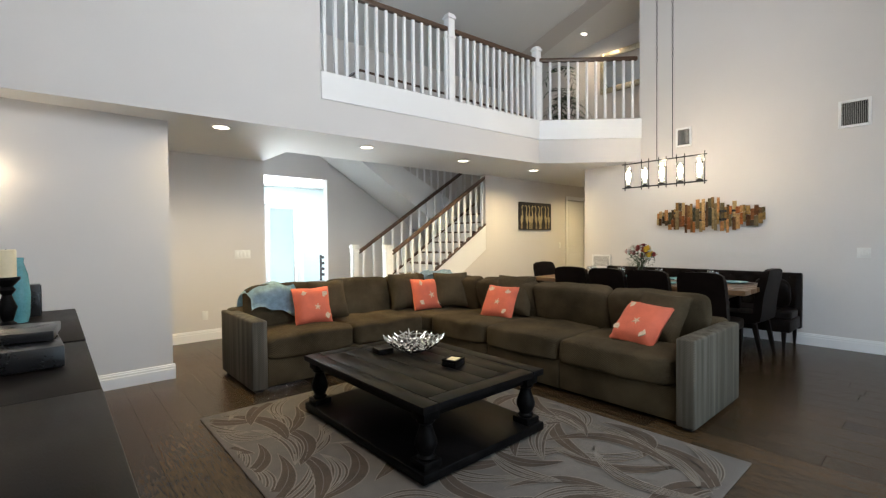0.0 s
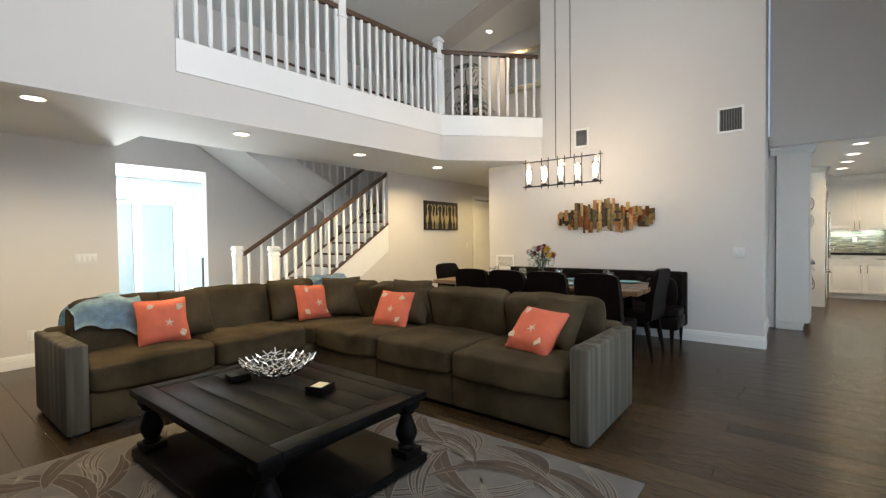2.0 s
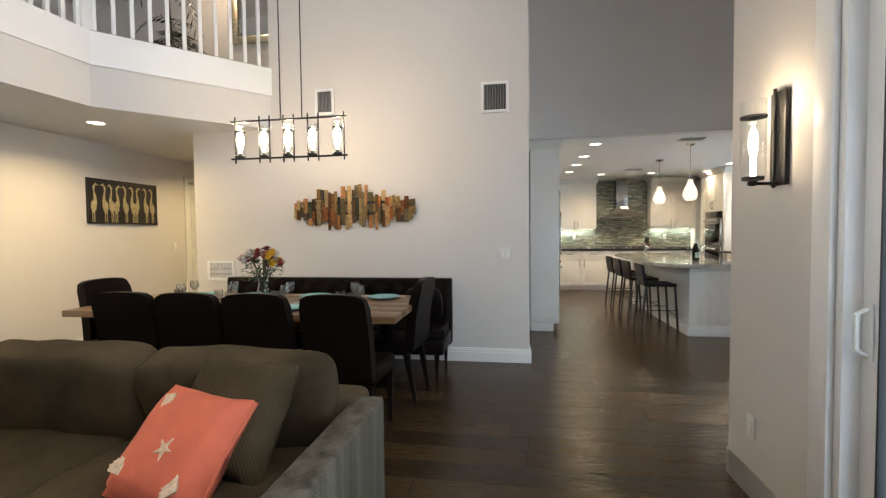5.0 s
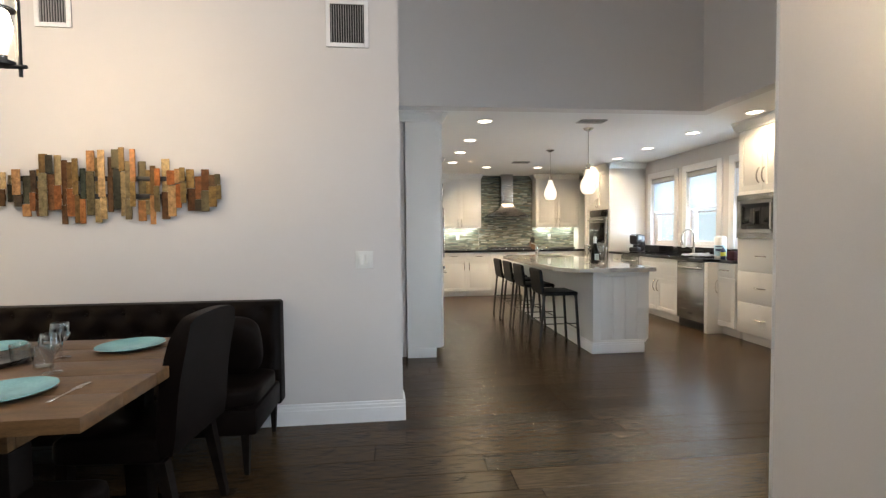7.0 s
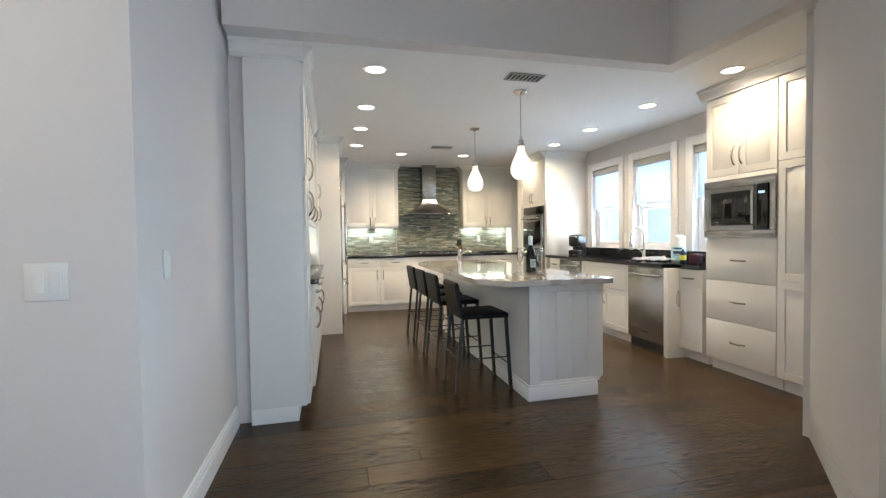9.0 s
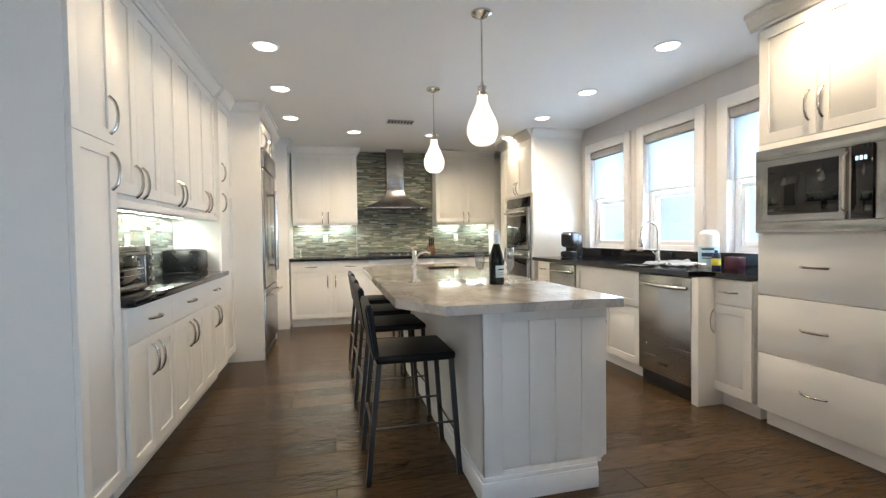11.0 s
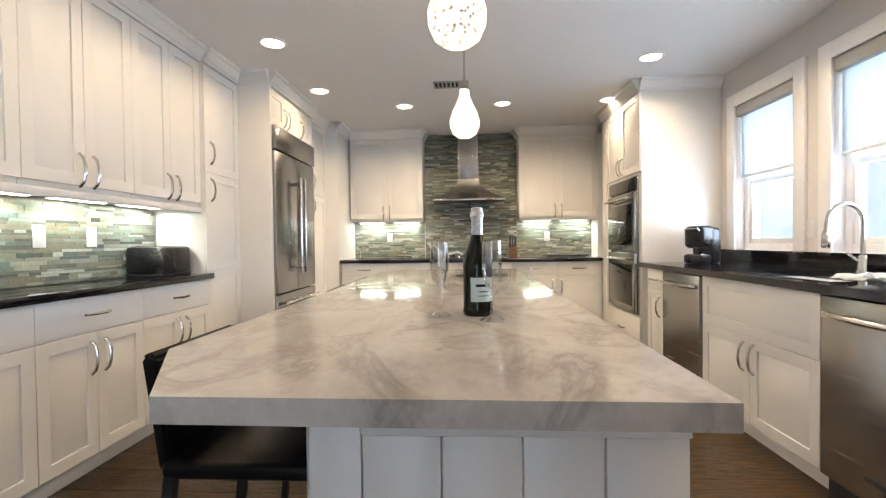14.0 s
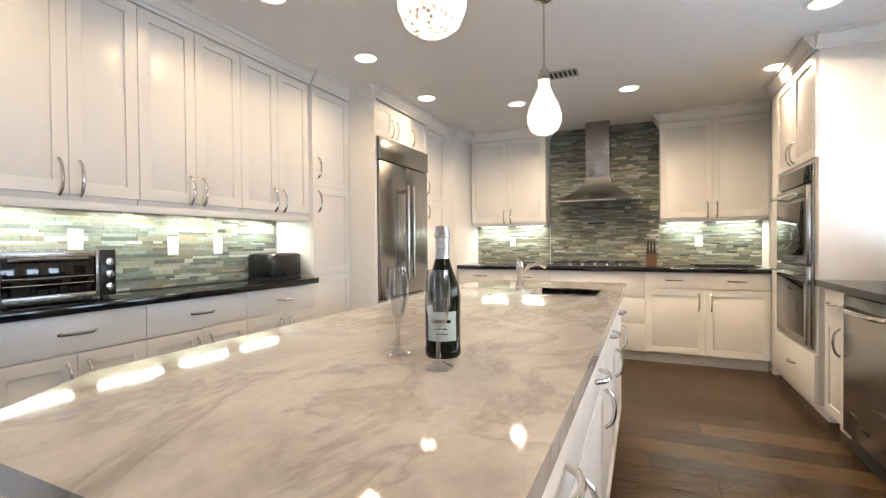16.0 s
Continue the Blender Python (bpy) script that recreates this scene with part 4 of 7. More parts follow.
bowl = thing("twig_bowl", pose(2.23, 2.98, 0.439), "silver metal bowl woven of branching twigs", "bowl")
bm = bmesh.new()
rnd = random.Random(4)


def bowl_at(s, a):
    r = 0.045 + 0.170 * s ** 0.85
    return Vector((r * math.cos(a), r * math.sin(a), 0.010 + 0.092 * s ** 1.7))


for ring, n in enumerate((8, 13, 17, 21, 24)):
    for k in range(n):
        s0, a0 = ring / 4.4 + rnd.uniform(-0.05, 0.05), 2 * math.pi * (k + 0.5 * (ring % 2)) / n + rnd.uniform(-0.06, 0.06)
        s0 = max(0.0, s0)
        start = rnd.random() * 6.28
        arms = rnd.choice((4, 5, 5))
        for j in range(arms):
            g = start + 2 * math.pi * j / arms + rnd.uniform(-0.3, 0.3)
            reach = rnd.uniform(0.7, 1.15)
            mid = bowl_at(max(0.0, s0 + 0.10 * reach * math.sin(g)), a0 + 0.022 * reach * math.cos(g) / (0.06 + 0.17 * s0))
            tip = bowl_at(max(0.0, s0 + 0.19 * reach * math.sin(g)), a0 + 0.042 * reach * math.cos(g) / (0.06 + 0.17 * s0))
            tube(bm, [bowl_at(s0, a0), mid, tip], 0.0062, 6, 0.0040)
part("twig_lattice", bm, M_SILVER, bowl)
bx = thing("small_box", pose(2.20, 2.50, 0.439, 0, 0, 18), "small black wooden box with an open cream top", "box")
boxes_part("body", M_BLACKWOOD, bx, (-0.065, 0.065, -0.055, 0.055, 0, 0.03), (-0.065, 0.065, -0.055, -0.043, 0.03, 0.05), (-0.065, 0.065, 0.043, 0.055, 0.03, 0.05), (-0.065, -0.053, -0.043, 0.043, 0.03, 0.05), (0.053, 0.065, -0.043, 0.043, 0.03, 0.05))
boxes_part("filling", M_CREAM, bx, (-0.05, 0.05, -0.04, 0.04, 0.03, 0.044))
bx = thing("small_box", pose(2.04, 3.12, 0.439, 0, 0, -8), "low black wooden box", "box")
boxes_part("body", M_BLACKWOOD, bx, (-0.06, 0.06, -0.06, 0.06, 0, 0.04))

rug = thing("rug", pose(2.03, 2.435, 0.0), "grey wool rug with taupe leaf pattern", "rug")
boxes_part("woven_base", M_RUG, rug, (-1.09, 1.09, -1.435, 1.435, 0.0005, 0.010), r=0.004)
rnd = random.Random(12)
bm_d, bm_l = bmesh.new(), bmesh.new()


def leaf_blade(cx, cy, ang, length, width, bend, veins, lift):
    n = 14
    def spine(s, off):
        b = bend * (s - 0.5) ** 2
        x, y = (s - 0.5) * length, b * length + off
        return cx + x * math.cos(ang) - y * math.sin(ang), cy + x * math.sin(ang) + y * math.cos(ang)
    def ok(p):
        return abs(p[0]) < 1.07 and abs(p[1]) < 1.41
    def strip(bm, f0, f1, z):
        for j in range(n):
            s, t = j / n, (j + 1) / n
            quad = [spine(s, f0(s)), spine(t, f0(t)), spine(t, f1(t)), spine(s, f1(s))]
            if all(ok(q) for q in quad):
                try:
                    bm.faces.new([bm.verts.new((q[0], q[1], z)) for q in quad])
                except ValueError:
                    pass
    wv = lambda s: width * math.sin(math.pi * min(1, max(0, s))) ** 0.7 * (1.25 - 0.5 * s)
    if veins:
        for f in (-0.95, -0.6, -0.25, 0.1, 0.45, 0.8):
            strip(bm_l, lambda s: wv(s) * f - 0.0035, lambda s: wv(s) * f + 0.0035, lift + 0.00002)
        for f in (-0.78, -0.08, 0.62):
            strip(bm_d, lambda s: wv(s) * (f - 0.12), lambda s: wv(s) * (f + 0.12), lift)
    else:
        strip(bm_d, lambda s: -wv(s) * 0.9, lambda s: -wv(s) * 0.06, lift)
        strip(bm_d, lambda s: wv(s) * 0.06, lambda s: wv(s) * 0.9, lift)
        strip(bm_l, lambda s: -wv(s) - 0.004, lambda s: -wv(s) + 0.001, lift + 0.00002)
        strip(bm_l, lambda s: wv(s) - 0.001, lambda s: wv(s) + 0.004, lift + 0.00002)


for gx in range(6):
    for gy in range(7):
        cx, cy = -0.95 + gx * 0.38 + rnd.uniform(-0.06, 0.06), -1.25 + gy * 0.42 + rnd.uniform(-0.06, 0.06)
        a = rnd.choice((0.7, 1.0, 2.2, 2.5)) + rnd.uniform(-0.2, 0.2)
        side = rnd.choice((-1, 1))
        for k in range(3):
            leaf_blade(cx + 0.11 * k * math.cos(a + 1.5), cy + 0.11 * k * math.sin(a + 1.5), a + side * k * rnd.uniform(0.25, 0.5), rnd.uniform(0.46, 0.78), rnd.uniform(0.040, 0.066), side * rnd.uniform(0.5, 1.3), (gx + gy + k) % 2, 0.0106 + 0.00005 * ((gx * 8 + gy) * 3 + k))
part("leaf_pattern", bm_d, M_RUGDARK, rug, "taupe leaf shapes", smooth=None)
part("leaf_outline", bm_l, M_RUGLIGHT, rug, "cream leaf outlines", smooth=None)

# ---- dining corner ----
dt = thing("dining_table", pose(5.71, 2.86, 0), "honey oak dining table with thick plank top", "table")
for k in range(5):
    x0 = -0.51 + 0.204 * k
    boxes_part("top_plank", M_TABLE, dt, (x0, x0 + 0.2025, -1.28, 1.28, 0.715, 0.762), r=0.003)
boxes_part("apron", M_TABLE, dt, (-0.40, -0.37, -1.0, 1.0, 0.62, 0.714), (0.37, 0.40, -1.0, 1.0, 0.62, 0.714), (-0.37, 0.37, -1.0, -0.97, 0.62, 0.714), (-0.37, 0.37, 0.97, 1.0, 0.62, 0.714))
for sx in (-1, 1):
    for sy in (-1, 1):
        boxes_part("leg", M_ESPRESSO, dt, (sx * 0.36 - 0.045, sx * 0.36 + 0.045, sy * 0.96 - 0.045, sy * 0.96 + 0.045, 0, 0.62), r=0.006)

ch = thing("dining_chair", pose(5.20, 3.33, 0, 0, 0, -90), "dark brown leather dining chair with high back", "chair", "chairs round the dining table")
bm = bmesh.new()
soft_box(bm, -0.225, 0.225, -0.20, 0.24, 0.36, 0.475, r=0.035, seg=3)
part("seat", bm, M_LEATHER, ch)
bm = bmesh.new()
tmp = bmesh.new()
bmesh.ops.create_cube(tmp, size=2.0)
bmesh.ops.subdivide_edges(tmp, edges=tmp.edges[:], cuts=7, use_grid_fill=True)
for v in tmp.verts:
    a, b, c = v.co
    z = 0.40 + 0.55 * (c + 1) / 2
    top = 0.014 * a * a + 0.016 * abs(a) ** 9 if c > 0 else 0.0
    wid = 0.225 - 0.012 * (c + 1) / 2 - (0.010 * max(0, c - 0.8) * 5 if abs(a) > 0.9 else 0)
    v.co = (a * wid, -0.215 + b * 0.04 * (1 - 0.35 * abs(c) ** 6) - 0.075 * ((c + 1) / 2) ** 2, z - top * max(0, c))
join(bm, tmp)
part("backrest", bm, M_LEATHER, ch, smooth=60)
for sx in (-1, 1):
    for y0, y1 in ((0.20, 0.20), (-0.18, -0.25)):
        bm = bmesh.new()
        prism(bm, [(-1, -1), (1, -1), (1, 1), (-1, 1)], 0, 1)
        for v in bm.verts:
            s = v.co.z
            k = 0.015 + 0.008 * s
            v.co = Vector((sx * 0.19 + v.co.x * k, y1 + (y0 - y1) * s + v.co.y * k, 0.37 * s))
        part("leg", bm, M_ESPRESSO, ch)
for y, r in ((2.86, -91), (2.40, -89), (1.87, -92)):
    copy_thing(ch, pose(5.20, y, 0, 0, 0, r))
copy_thing(ch, pose(5.93, 1.80, 0, 0, 0, -4))
copy_thing(ch, pose(5.70, 4.02, 0, 0, 0, 178))

be = thing("tufted_bench", pose(6.86, 1.42, 0), "long dark brown leather bench with buttoned back", "bench")
BL = 2.43
bm = bmesh.new()
nx, nz = 130, 26
grid = []
btn = [(0.10 + 0.205 * i + (0.1025 if j % 2 else 0), 0.12 + 0.125 * j) for j in range(3) for i in range(12) if 0.05 < 0.10 + 0.205 * i + (0.1025 if j % 2 else 0) < BL - 0.04]
for j in range(nz + 1):
    row = []
    for i in range(nx + 1):
        y, z = BL * i / nx, 0.42 * j / nz
        d = min(math.hypot(y - a, z - b) for a, b in btn)
        puff = 0.045 * (1 - math.exp(-(d / 0.05) ** 1.2))
        edge = min(1, min(y, BL - y) / 0.03) * min(1, (0.42 - z) / 0.035 + 0.15)
        row.append(bm.verts.new((-0.12 - puff * edge - 0.04 * (1 - j / nz), y, 0.435 + z)))
    grid.append(row)
for a, b in zip(grid, grid[1:]):
    for i in range(nx):
        bm.faces.new((a[i], a[i + 1], b[i + 1], b[i]))
part("buttoned_back", bm, M_LEATHER, be, smooth=60)
bm = bmesh.new()
soft_box(bm, -0.135, -0.02, 0.0, BL, 0.20, 0.857, r=0.02, seg=3)
part("back_frame", bm, M_LEATHER, be)
for a, b in btn:
    bm = bmesh.new()
    bmesh.ops.create_icosphere(bm, subdivisions=1, radius=0.011, matrix=pose(-0.128 - 0.04 * (1 - (b / 0.42)), a, 0.435 + b))
    part("button", bm, M_LEATHER, be)
bm = bmesh.new()
soft_box(bm, -0.62, -0.13, 0.005, BL - 0.005, 0.22, 0.36, r=0.02, seg=2)
part("seat_base", bm, M_LEATHER, be)
bm = bmesh.new()
cushion(bm, 0.50, BL - 0.02, 0.12, 8, 0.10, 11, 0.004, 3, m3(-0.375, BL / 2, 0.405))
part("seat_cushion", bm, M_LEATHER, be, smooth=70)
for x in (-0.58, -0.06):
    for y in (0.07, BL / 2, BL - 0.07):
        bm = bmesh.new()
        lathe(bm, [(0.016, 0.0), (0.03, 0.22)], 4, pose(x, y, 0, 0, 0, 45))
        part("leg", bm, M_ESPRESSO, be)
bm = bmesh.new()
cushion(bm, 0.36, 0.36, 0.15, 3.5, 0.25, 8, 0.006, 2, m3(0, 0, 0.0, 0, 72, 0))
solo("leather_pillow", bm, M_LEATHER, pose(6.55, 1.66, 0.625), "dark brown leather pillow on the bench", "cushion", smooth=70)

art = thing("wall_art", pose(6.88, 2.455, 1.57), "wall sculpture of gilded copper and green strips", "wall art")
boxes_part("back_bar", M_BLACK, art, (-0.025, -0.002, -0.60, 0.60, -0.06, -0.03), (-0.025, -0.002, -0.55, 0.55, 0.05, 0.08))
rnd = random.Random(21)
y = 0.665
i = 0
strips = {}
while y > -0.66:
    w = rnd.choice((0.035, 0.042, 0.05))
    u = abs(y) / 0.66
    top = (0.265 - 0.17 * u) * rnd.uniform(0.55, 1.08)
    bot = -(0.265 - 0.13 * u) * rnd.uniform(0.45, 1.05)
    if 0.45 < u < 0.62 and y > 0:
        top += 0.06
    depth = rnd.choice((0.03, 0.042, 0.055))
    cut = rnd.uniform(0.3, 0.7)
    zc = bot + (top - bot) * cut
    for a, b, dd in ((bot, zc - 0.002, depth), (zc, top, depth + rnd.choice((-0.009, 0.011)))):
        bm = bmesh.new()
        soft_box(bm, -dd, -dd + 0.007, y - w + 0.001, y - 0.001, a, b, r=0.0015, seg=1)
        soft_box(bm, -dd + 0.007, -0.024, y - w / 2 - 0.004, y - w / 2 + 0.004, (a + b) / 2 - 0.02, (a + b) / 2 + 0.02, r=0.001, seg=1)
        part("strip", bm, M_ART, art)
    y -= w * rnd.uniform(0.82, 0.98)
    i += 1

cl = thing("chandelier", pose(5.765, 2.60, 2.28), "black metal linear chandelier with five lit glass cylinders", "chandelier")
bm = bmesh.new()
tube(bm, [(0, -0.50, -0.04), (0, 0.50, -0.04)], 0.008, 8)
part("top_bar", bm, M_BLACK, cl)
bm = bmesh.new()
tube(bm, [(0, -0.50, -0.345), (0, 0.50, -0.345)], 0.008, 8)
part("bottom_bar", bm, M_BLACK, cl)
for k in range(5):
    y = -0.42 + 0.21 * k
    for dy, x in ((-0.045, 0.0), (0.045, 0.0)) if k in (1, 2, 3) else ((-0.05 if k == 0 else 0.05, 0.0),):
        bm = bmesh.new()
        tube(bm, [(x + 0.012, y + dy, 0.0), (x + 0.012, y + dy, -0.38)], 0.0065, 8)
        part("upright", bm, M_BLACK, cl)
    bm = bmesh.new()
    lathe(bm, [(0.012, -0.35), (0.036, -0.34), (0.036, -0.325), (0.012, -0.32), (0.012, -0.30)], 16, pose(0, y, 0))
    part("cup", bm, M_BLACK, cl)
    bm = bmesh.new()
    lathe(bm, [(0.040, -0.325), (0.040, -0.09)], 24, pose(0, y, 0))
    g = part("glass_cylinder", bm, M_PANE, cl, "clear glass cylinder")
    bm = bmesh.new()
    lathe(bm, [(0.041, -0.130), (0.0425, -0.130), (0.0425, -0.124), (0.041, -0.124), (0.041, -0.130)], 24, pose(0, y, 0))
    part("ring", bm, M_BLACK, cl)
    bm = bmesh.new()
    lathe(bm, [(0.010, -0.30), (0.012, -0.27), (0.026, -0.23), (0.031, -0.19), (0.022, -0.14), (0.003, -0.11)], 16, pose(0, y, 0))
    part("bulb", bm, M_BULB, cl, "lit clear candle bulb")
    if k % 2 == 0:
        lamp("chandelier_light", "POINT", pose(5.765, 2.60 + y, 2.28 - 0.10), CHAND_W, WARM, 0.02)
for y in (-0.124, 0.06):
    bm = bmesh.new()
    tube(bm, [(0, y, -0.04), (0, y, 1.15)], 0.005, 8)
    part("rod", bm, M_BLACK, cl)
    bm = bmesh.new()
    z = 1.15
    k = 0
    while z < 3.40:
        pts = [(0.011 * math.cos(a) * (k % 2), y + 0.011 * math.cos(a) * (1 - k % 2), z + 0.024 + 0.024 * math.sin(a)) for a in [2 * math.pi * j / 8 for j in range(9)]]
        tube(bm, pts, 0.0028, 5)
        z += 0.040
        k += 1
    part("chain", bm, M_BLACK, cl)
boxes_part("canopy", M_BLACK, cl, (-0.06, 0.06, -0.25, 0.19, 3.39, 3.42), r=0.006)

# table setting
for k, (x, y) in enumerate(((5.42, 1.95), (6.02, 1.90), (5.44, 2.42), (6.04, 2.52), (5.43, 2.88), (6.05, 3.10), (5.44, 3.35), (6.04, 3.62))):
    p = thing("dinner_plate", pose(x, y, 0.762), "turquoise glazed dinner plate", "plate", "plates on the dining table")
    bm = bmesh.new()
    lathe(bm, [(0.0, 0.004), (0.075, 0.004), (0.085, 0.008), (0.135, 0.020), (0.137, 0.018), (0.085, 0.002), (0.07, 0.0), (0.0, 0.0)], 32)
    part("rim", bm, M_TURQ, p)
    f = thing("fork", pose(x + (-0.0 if x < 5.7 else 0.0), y - 0.19, 0.762), "polished steel fork on the table", "cutlery", "cutlery on the dining table")
    boxes_part("shaft", M_CHROME, f, (-0.09, 0.03, -0.005, 0.005, 0.0, 0.003), (0.03, 0.10, -0.011, 0.011, 0.001, 0.004), r=0.0012)


def goblet(x, y, h=0.15, r=0.036, label="clear stemmed wine glass"):
    g = thing("wine_glass", pose(x, y, 0.762), label, "glass", "glasses on the dining table")
    bm = bmesh.new()
    lathe(bm, [(r * 0.95, 0.0), (r * 0.9, 0.003), (0.006, 0.008), (0.004, h * 0.42), (r * 0.55, h * 0.50), (r, h * 0.68), (r * 0.98, h * 0.82), (r * 0.85, h), (r * 0.83, h), (r * 0.96, h * 0.82), (r * 0.97, h * 0.68), (r * 0.5, h * 0.52), (0.0, h * 0.46)], 20)
    part("bowl", bm, M_THIN, g)
    return g


def tumbler(x, y):
    g = thing("tumbler", pose(x, y, 0.762), "clear glass tumbler on the table", "glass", "tumblers on the dining table")
    bm = bmesh.new()
    lathe(bm, [(0.032, 0.0), (0.036, 0.085), (0.034, 0.085), (0.030, 0.008), (0.0, 0.008)], 20)
    part("wall", bm, M_THIN, g)


for x, y in ((5.66, 1.98), (5.88, 2.10), (5.66, 2.60), (5.90, 2.68), (5.66, 3.05), (5.90, 3.20), (5.66, 3.52), (5.92, 3.60)):
    goblet(x, y)
    tumbler(x + (0.085 if x < 5.7 else -0.085), y + 0.09)
tr = thing("serving_tray", pose(5.80, 2.32, 0.762), "dark round serving dish", "tray")
bm = bmesh.new()
lathe(bm, [(0.0, 0.003), (0.11, 0.003), (0.14, 0.025), (0.142, 0.025), (0.112, 0.0), (0.0, 0.0)], 32)
part("dish", bm, M_BLACKPLASTIC, tr)

fl = thing("flower_vase", pose(5.83, 2.885, 0.762), "glass vase with yellow, white and maroon flowers", "flowers")
bm = bmesh.new()
lathe(bm, [(0.045, 0.0), (0.052, 0.03), (0.05, 0.09), (0.038, 0.15), (0.048, 0.185), (0.046, 0.185), (0.036, 0.15), (0.048, 0.09), (0.05, 0.03), (0.0, 0.006)], 24)
part("vase", bm, M_THIN, fl, "clear glass vase")
rnd = random.Random(5)
stem = bmesh.new()
leaf = bmesh.new()
for k in range(26):
    a, t = rnd.random() * 6.28, rnd.uniform(0.02, 0.16)
    top = Vector((t * math.cos(a), t * 1.15 * math.sin(a), 0.40 - 0.9 * t * t * 4 + rnd.uniform(-0.03, 0.03)))
    tube(stem, [(0.012 * math.cos(a), 0.012 * math.sin(a), 0.02), (0.02 * math.cos(a), 0.02 * math.sin(a), 0.18), top], 0.0025, 5)
    mat = FLOWERS[0] if (top.y < 0.0 and k % 3 == 0) else FLOWERS[1] if k % 4 == 1 else FLOWERS[2] if k % 2 else FLOWERS[3]
    bm = bmesh.new()
    bmesh.ops.create_icosphere(bm, subdivisions=2, radius=0.024, matrix=Matrix.Translation(top + Vector((0, 0, 0.004))) @ Matrix.Diagonal((1, 1, 0.7, 1)))
    for v in bm.verts:
        v.co += 0.006 * noise.noise_vector(v.co * 90)
    for ring, (n, r, lift) in enumerate(((13, 0.056, 0.0), (11, 0.046, 0.012), (9, 0.032, 0.024))):
        for j in range(n):
            b = 2 * math.pi * (j + 0.5 * ring) / n
            m = Matrix.Translation(top) @ pose(0, 0, lift, 0, 0, math.degrees(b)) @ pose(0, 0, 0, 0, -18 - 18 * ring, 0)
            vs = [bm.verts.new(m @ Vector(p)) for p in ((0.002, 0, 0), (r * 0.6, -r * 0.30, 0.003), (r, 0, 0.0), (r * 0.6, r * 0.30, 0.003))]
            bm.faces.new(vs)
    part("flower", bm, mat, fl, smooth=None)
for k in range(130):
    a, t = rnd.random() * 6.28, rnd.uniform(0.03, 0.15)
    base = Vector((t * math.cos(a), t * math.sin(a), rnd.uniform(0.17, 0.34)))
    m = Matrix.Translation(base) @ pose(0, 0, 0, 0, rnd.uniform(-30, 50), math.degrees(a))
    r = rnd.uniform(0.03, 0.06)
    vs = [leaf.verts.new(m @ Vector(p)) for p in ((0, 0, 0), (r * 0.5, -r * 0.2, 0.004), (r, 0, -0.004), (r * 0.5, r * 0.2, 0.004))]
    leaf.faces.new(vs)
part("stem", stem, M_GREENLEAF, fl)
tagged(part("foliage", leaf, M_GREENLEAF, fl, smooth=None), kind="stuff")

# ---- vents, switches, sconces ----


def vent(m, w, h, label, slats, vertical=True, mat=M_DARK, border=0.028):
    v = thing("air_vent", m, label, "vent")
    boxes_part("backing", mat, v, (-w / 2, w / 2, -0.004, -0.001, -h / 2, h / 2))
    boxes_part("frame", M_TRIM, v, (-w / 2, -w / 2 + border, -0.014, -0.004, -h / 2, h / 2), (w / 2 - border, w / 2, -0.014, -0.004, -h / 2, h / 2), (-w / 2 + border, w / 2 - border, -0.014, -0.004, h / 2 - border, h / 2), (-w / 2 + border, w / 2 - border, -0.014, -0.004, -h / 2, -h / 2 + border))
    for k in range(slats):
        if vertical:
            x = -w / 2 + border + (k + 0.5) * (w - 2 * border) / slats
            boxes_part("slat", M_VENT, v, (x - 0.002, x + 0.002, -0.012, -0.004, -h / 2 + border, h / 2 - border), r=0.0008)
        else:
            z = -h / 2 + border + (k + 0.5) * (h - 2 * border) / slats
            boxes_part("slat", M_TRIM, v, (-w / 2 + border, w / 2 - border, -0.012, -0.004, z - 0.005, z + 0.003), r=0.0008)


FW = -90  # a fitting on a wall that faces -x
vent(pose(6.88, 0.985, 2.65, 0, 0, FW), 0.275, 0.305, "white framed air grille on the dining wall", 14)
vent(pose(6.88, 2.765, 2.70, 0, 0, FW), 0.21, 0.27, "small white framed air grille on the dining wall", 10)
vent(pose(6.88, 4.02, 0.915, 0, 0, FW), 0.33, 0.22, "white louvred return air grille", 12, False, M_DARK)


def plate(m, n, label, outlet=False):
    p = thing("light_switch" if not outlet else "power_outlet", m, label, "switch" if not outlet else "outlet")
    w = 0.07 + 0.046 * (n - 1)
    boxes_part("cover_plate", M_PLATE, p, (-w / 2, w / 2, -0.006, -0.0005, -0.058, 0.058), r=0.003)
    for k in range(n):
        x = (k - (n - 1) / 2) * 0.046
        boxes_part("rocker" if not outlet else "socket", M_PLATE, p, (x - 0.016, x + 0.016, -0.010, -0.005, -0.033, 0.033), r=0.002)


plate(pose(6.88, 0.90, 1.10, 0, 0, FW), 2, "white double rocker light switch")
plate(pose(7.22, 0.685, 1.13), 1, "white rocker light switch on the passage wall")
plate(pose(2.13, 6.72, 1.12), 4, "white four-gang light switch")
plate(pose(1.647, 6.72, 0.33), 1, "white power outlet above the baseboard", True)
plate(pose(8.25, 5.75, 1.15), 1, "white light switch beside the painting")
plate(pose(4.72, -0.33, 0.36, 0, 0, 180), 1, "white power outlet near the patio door", True)


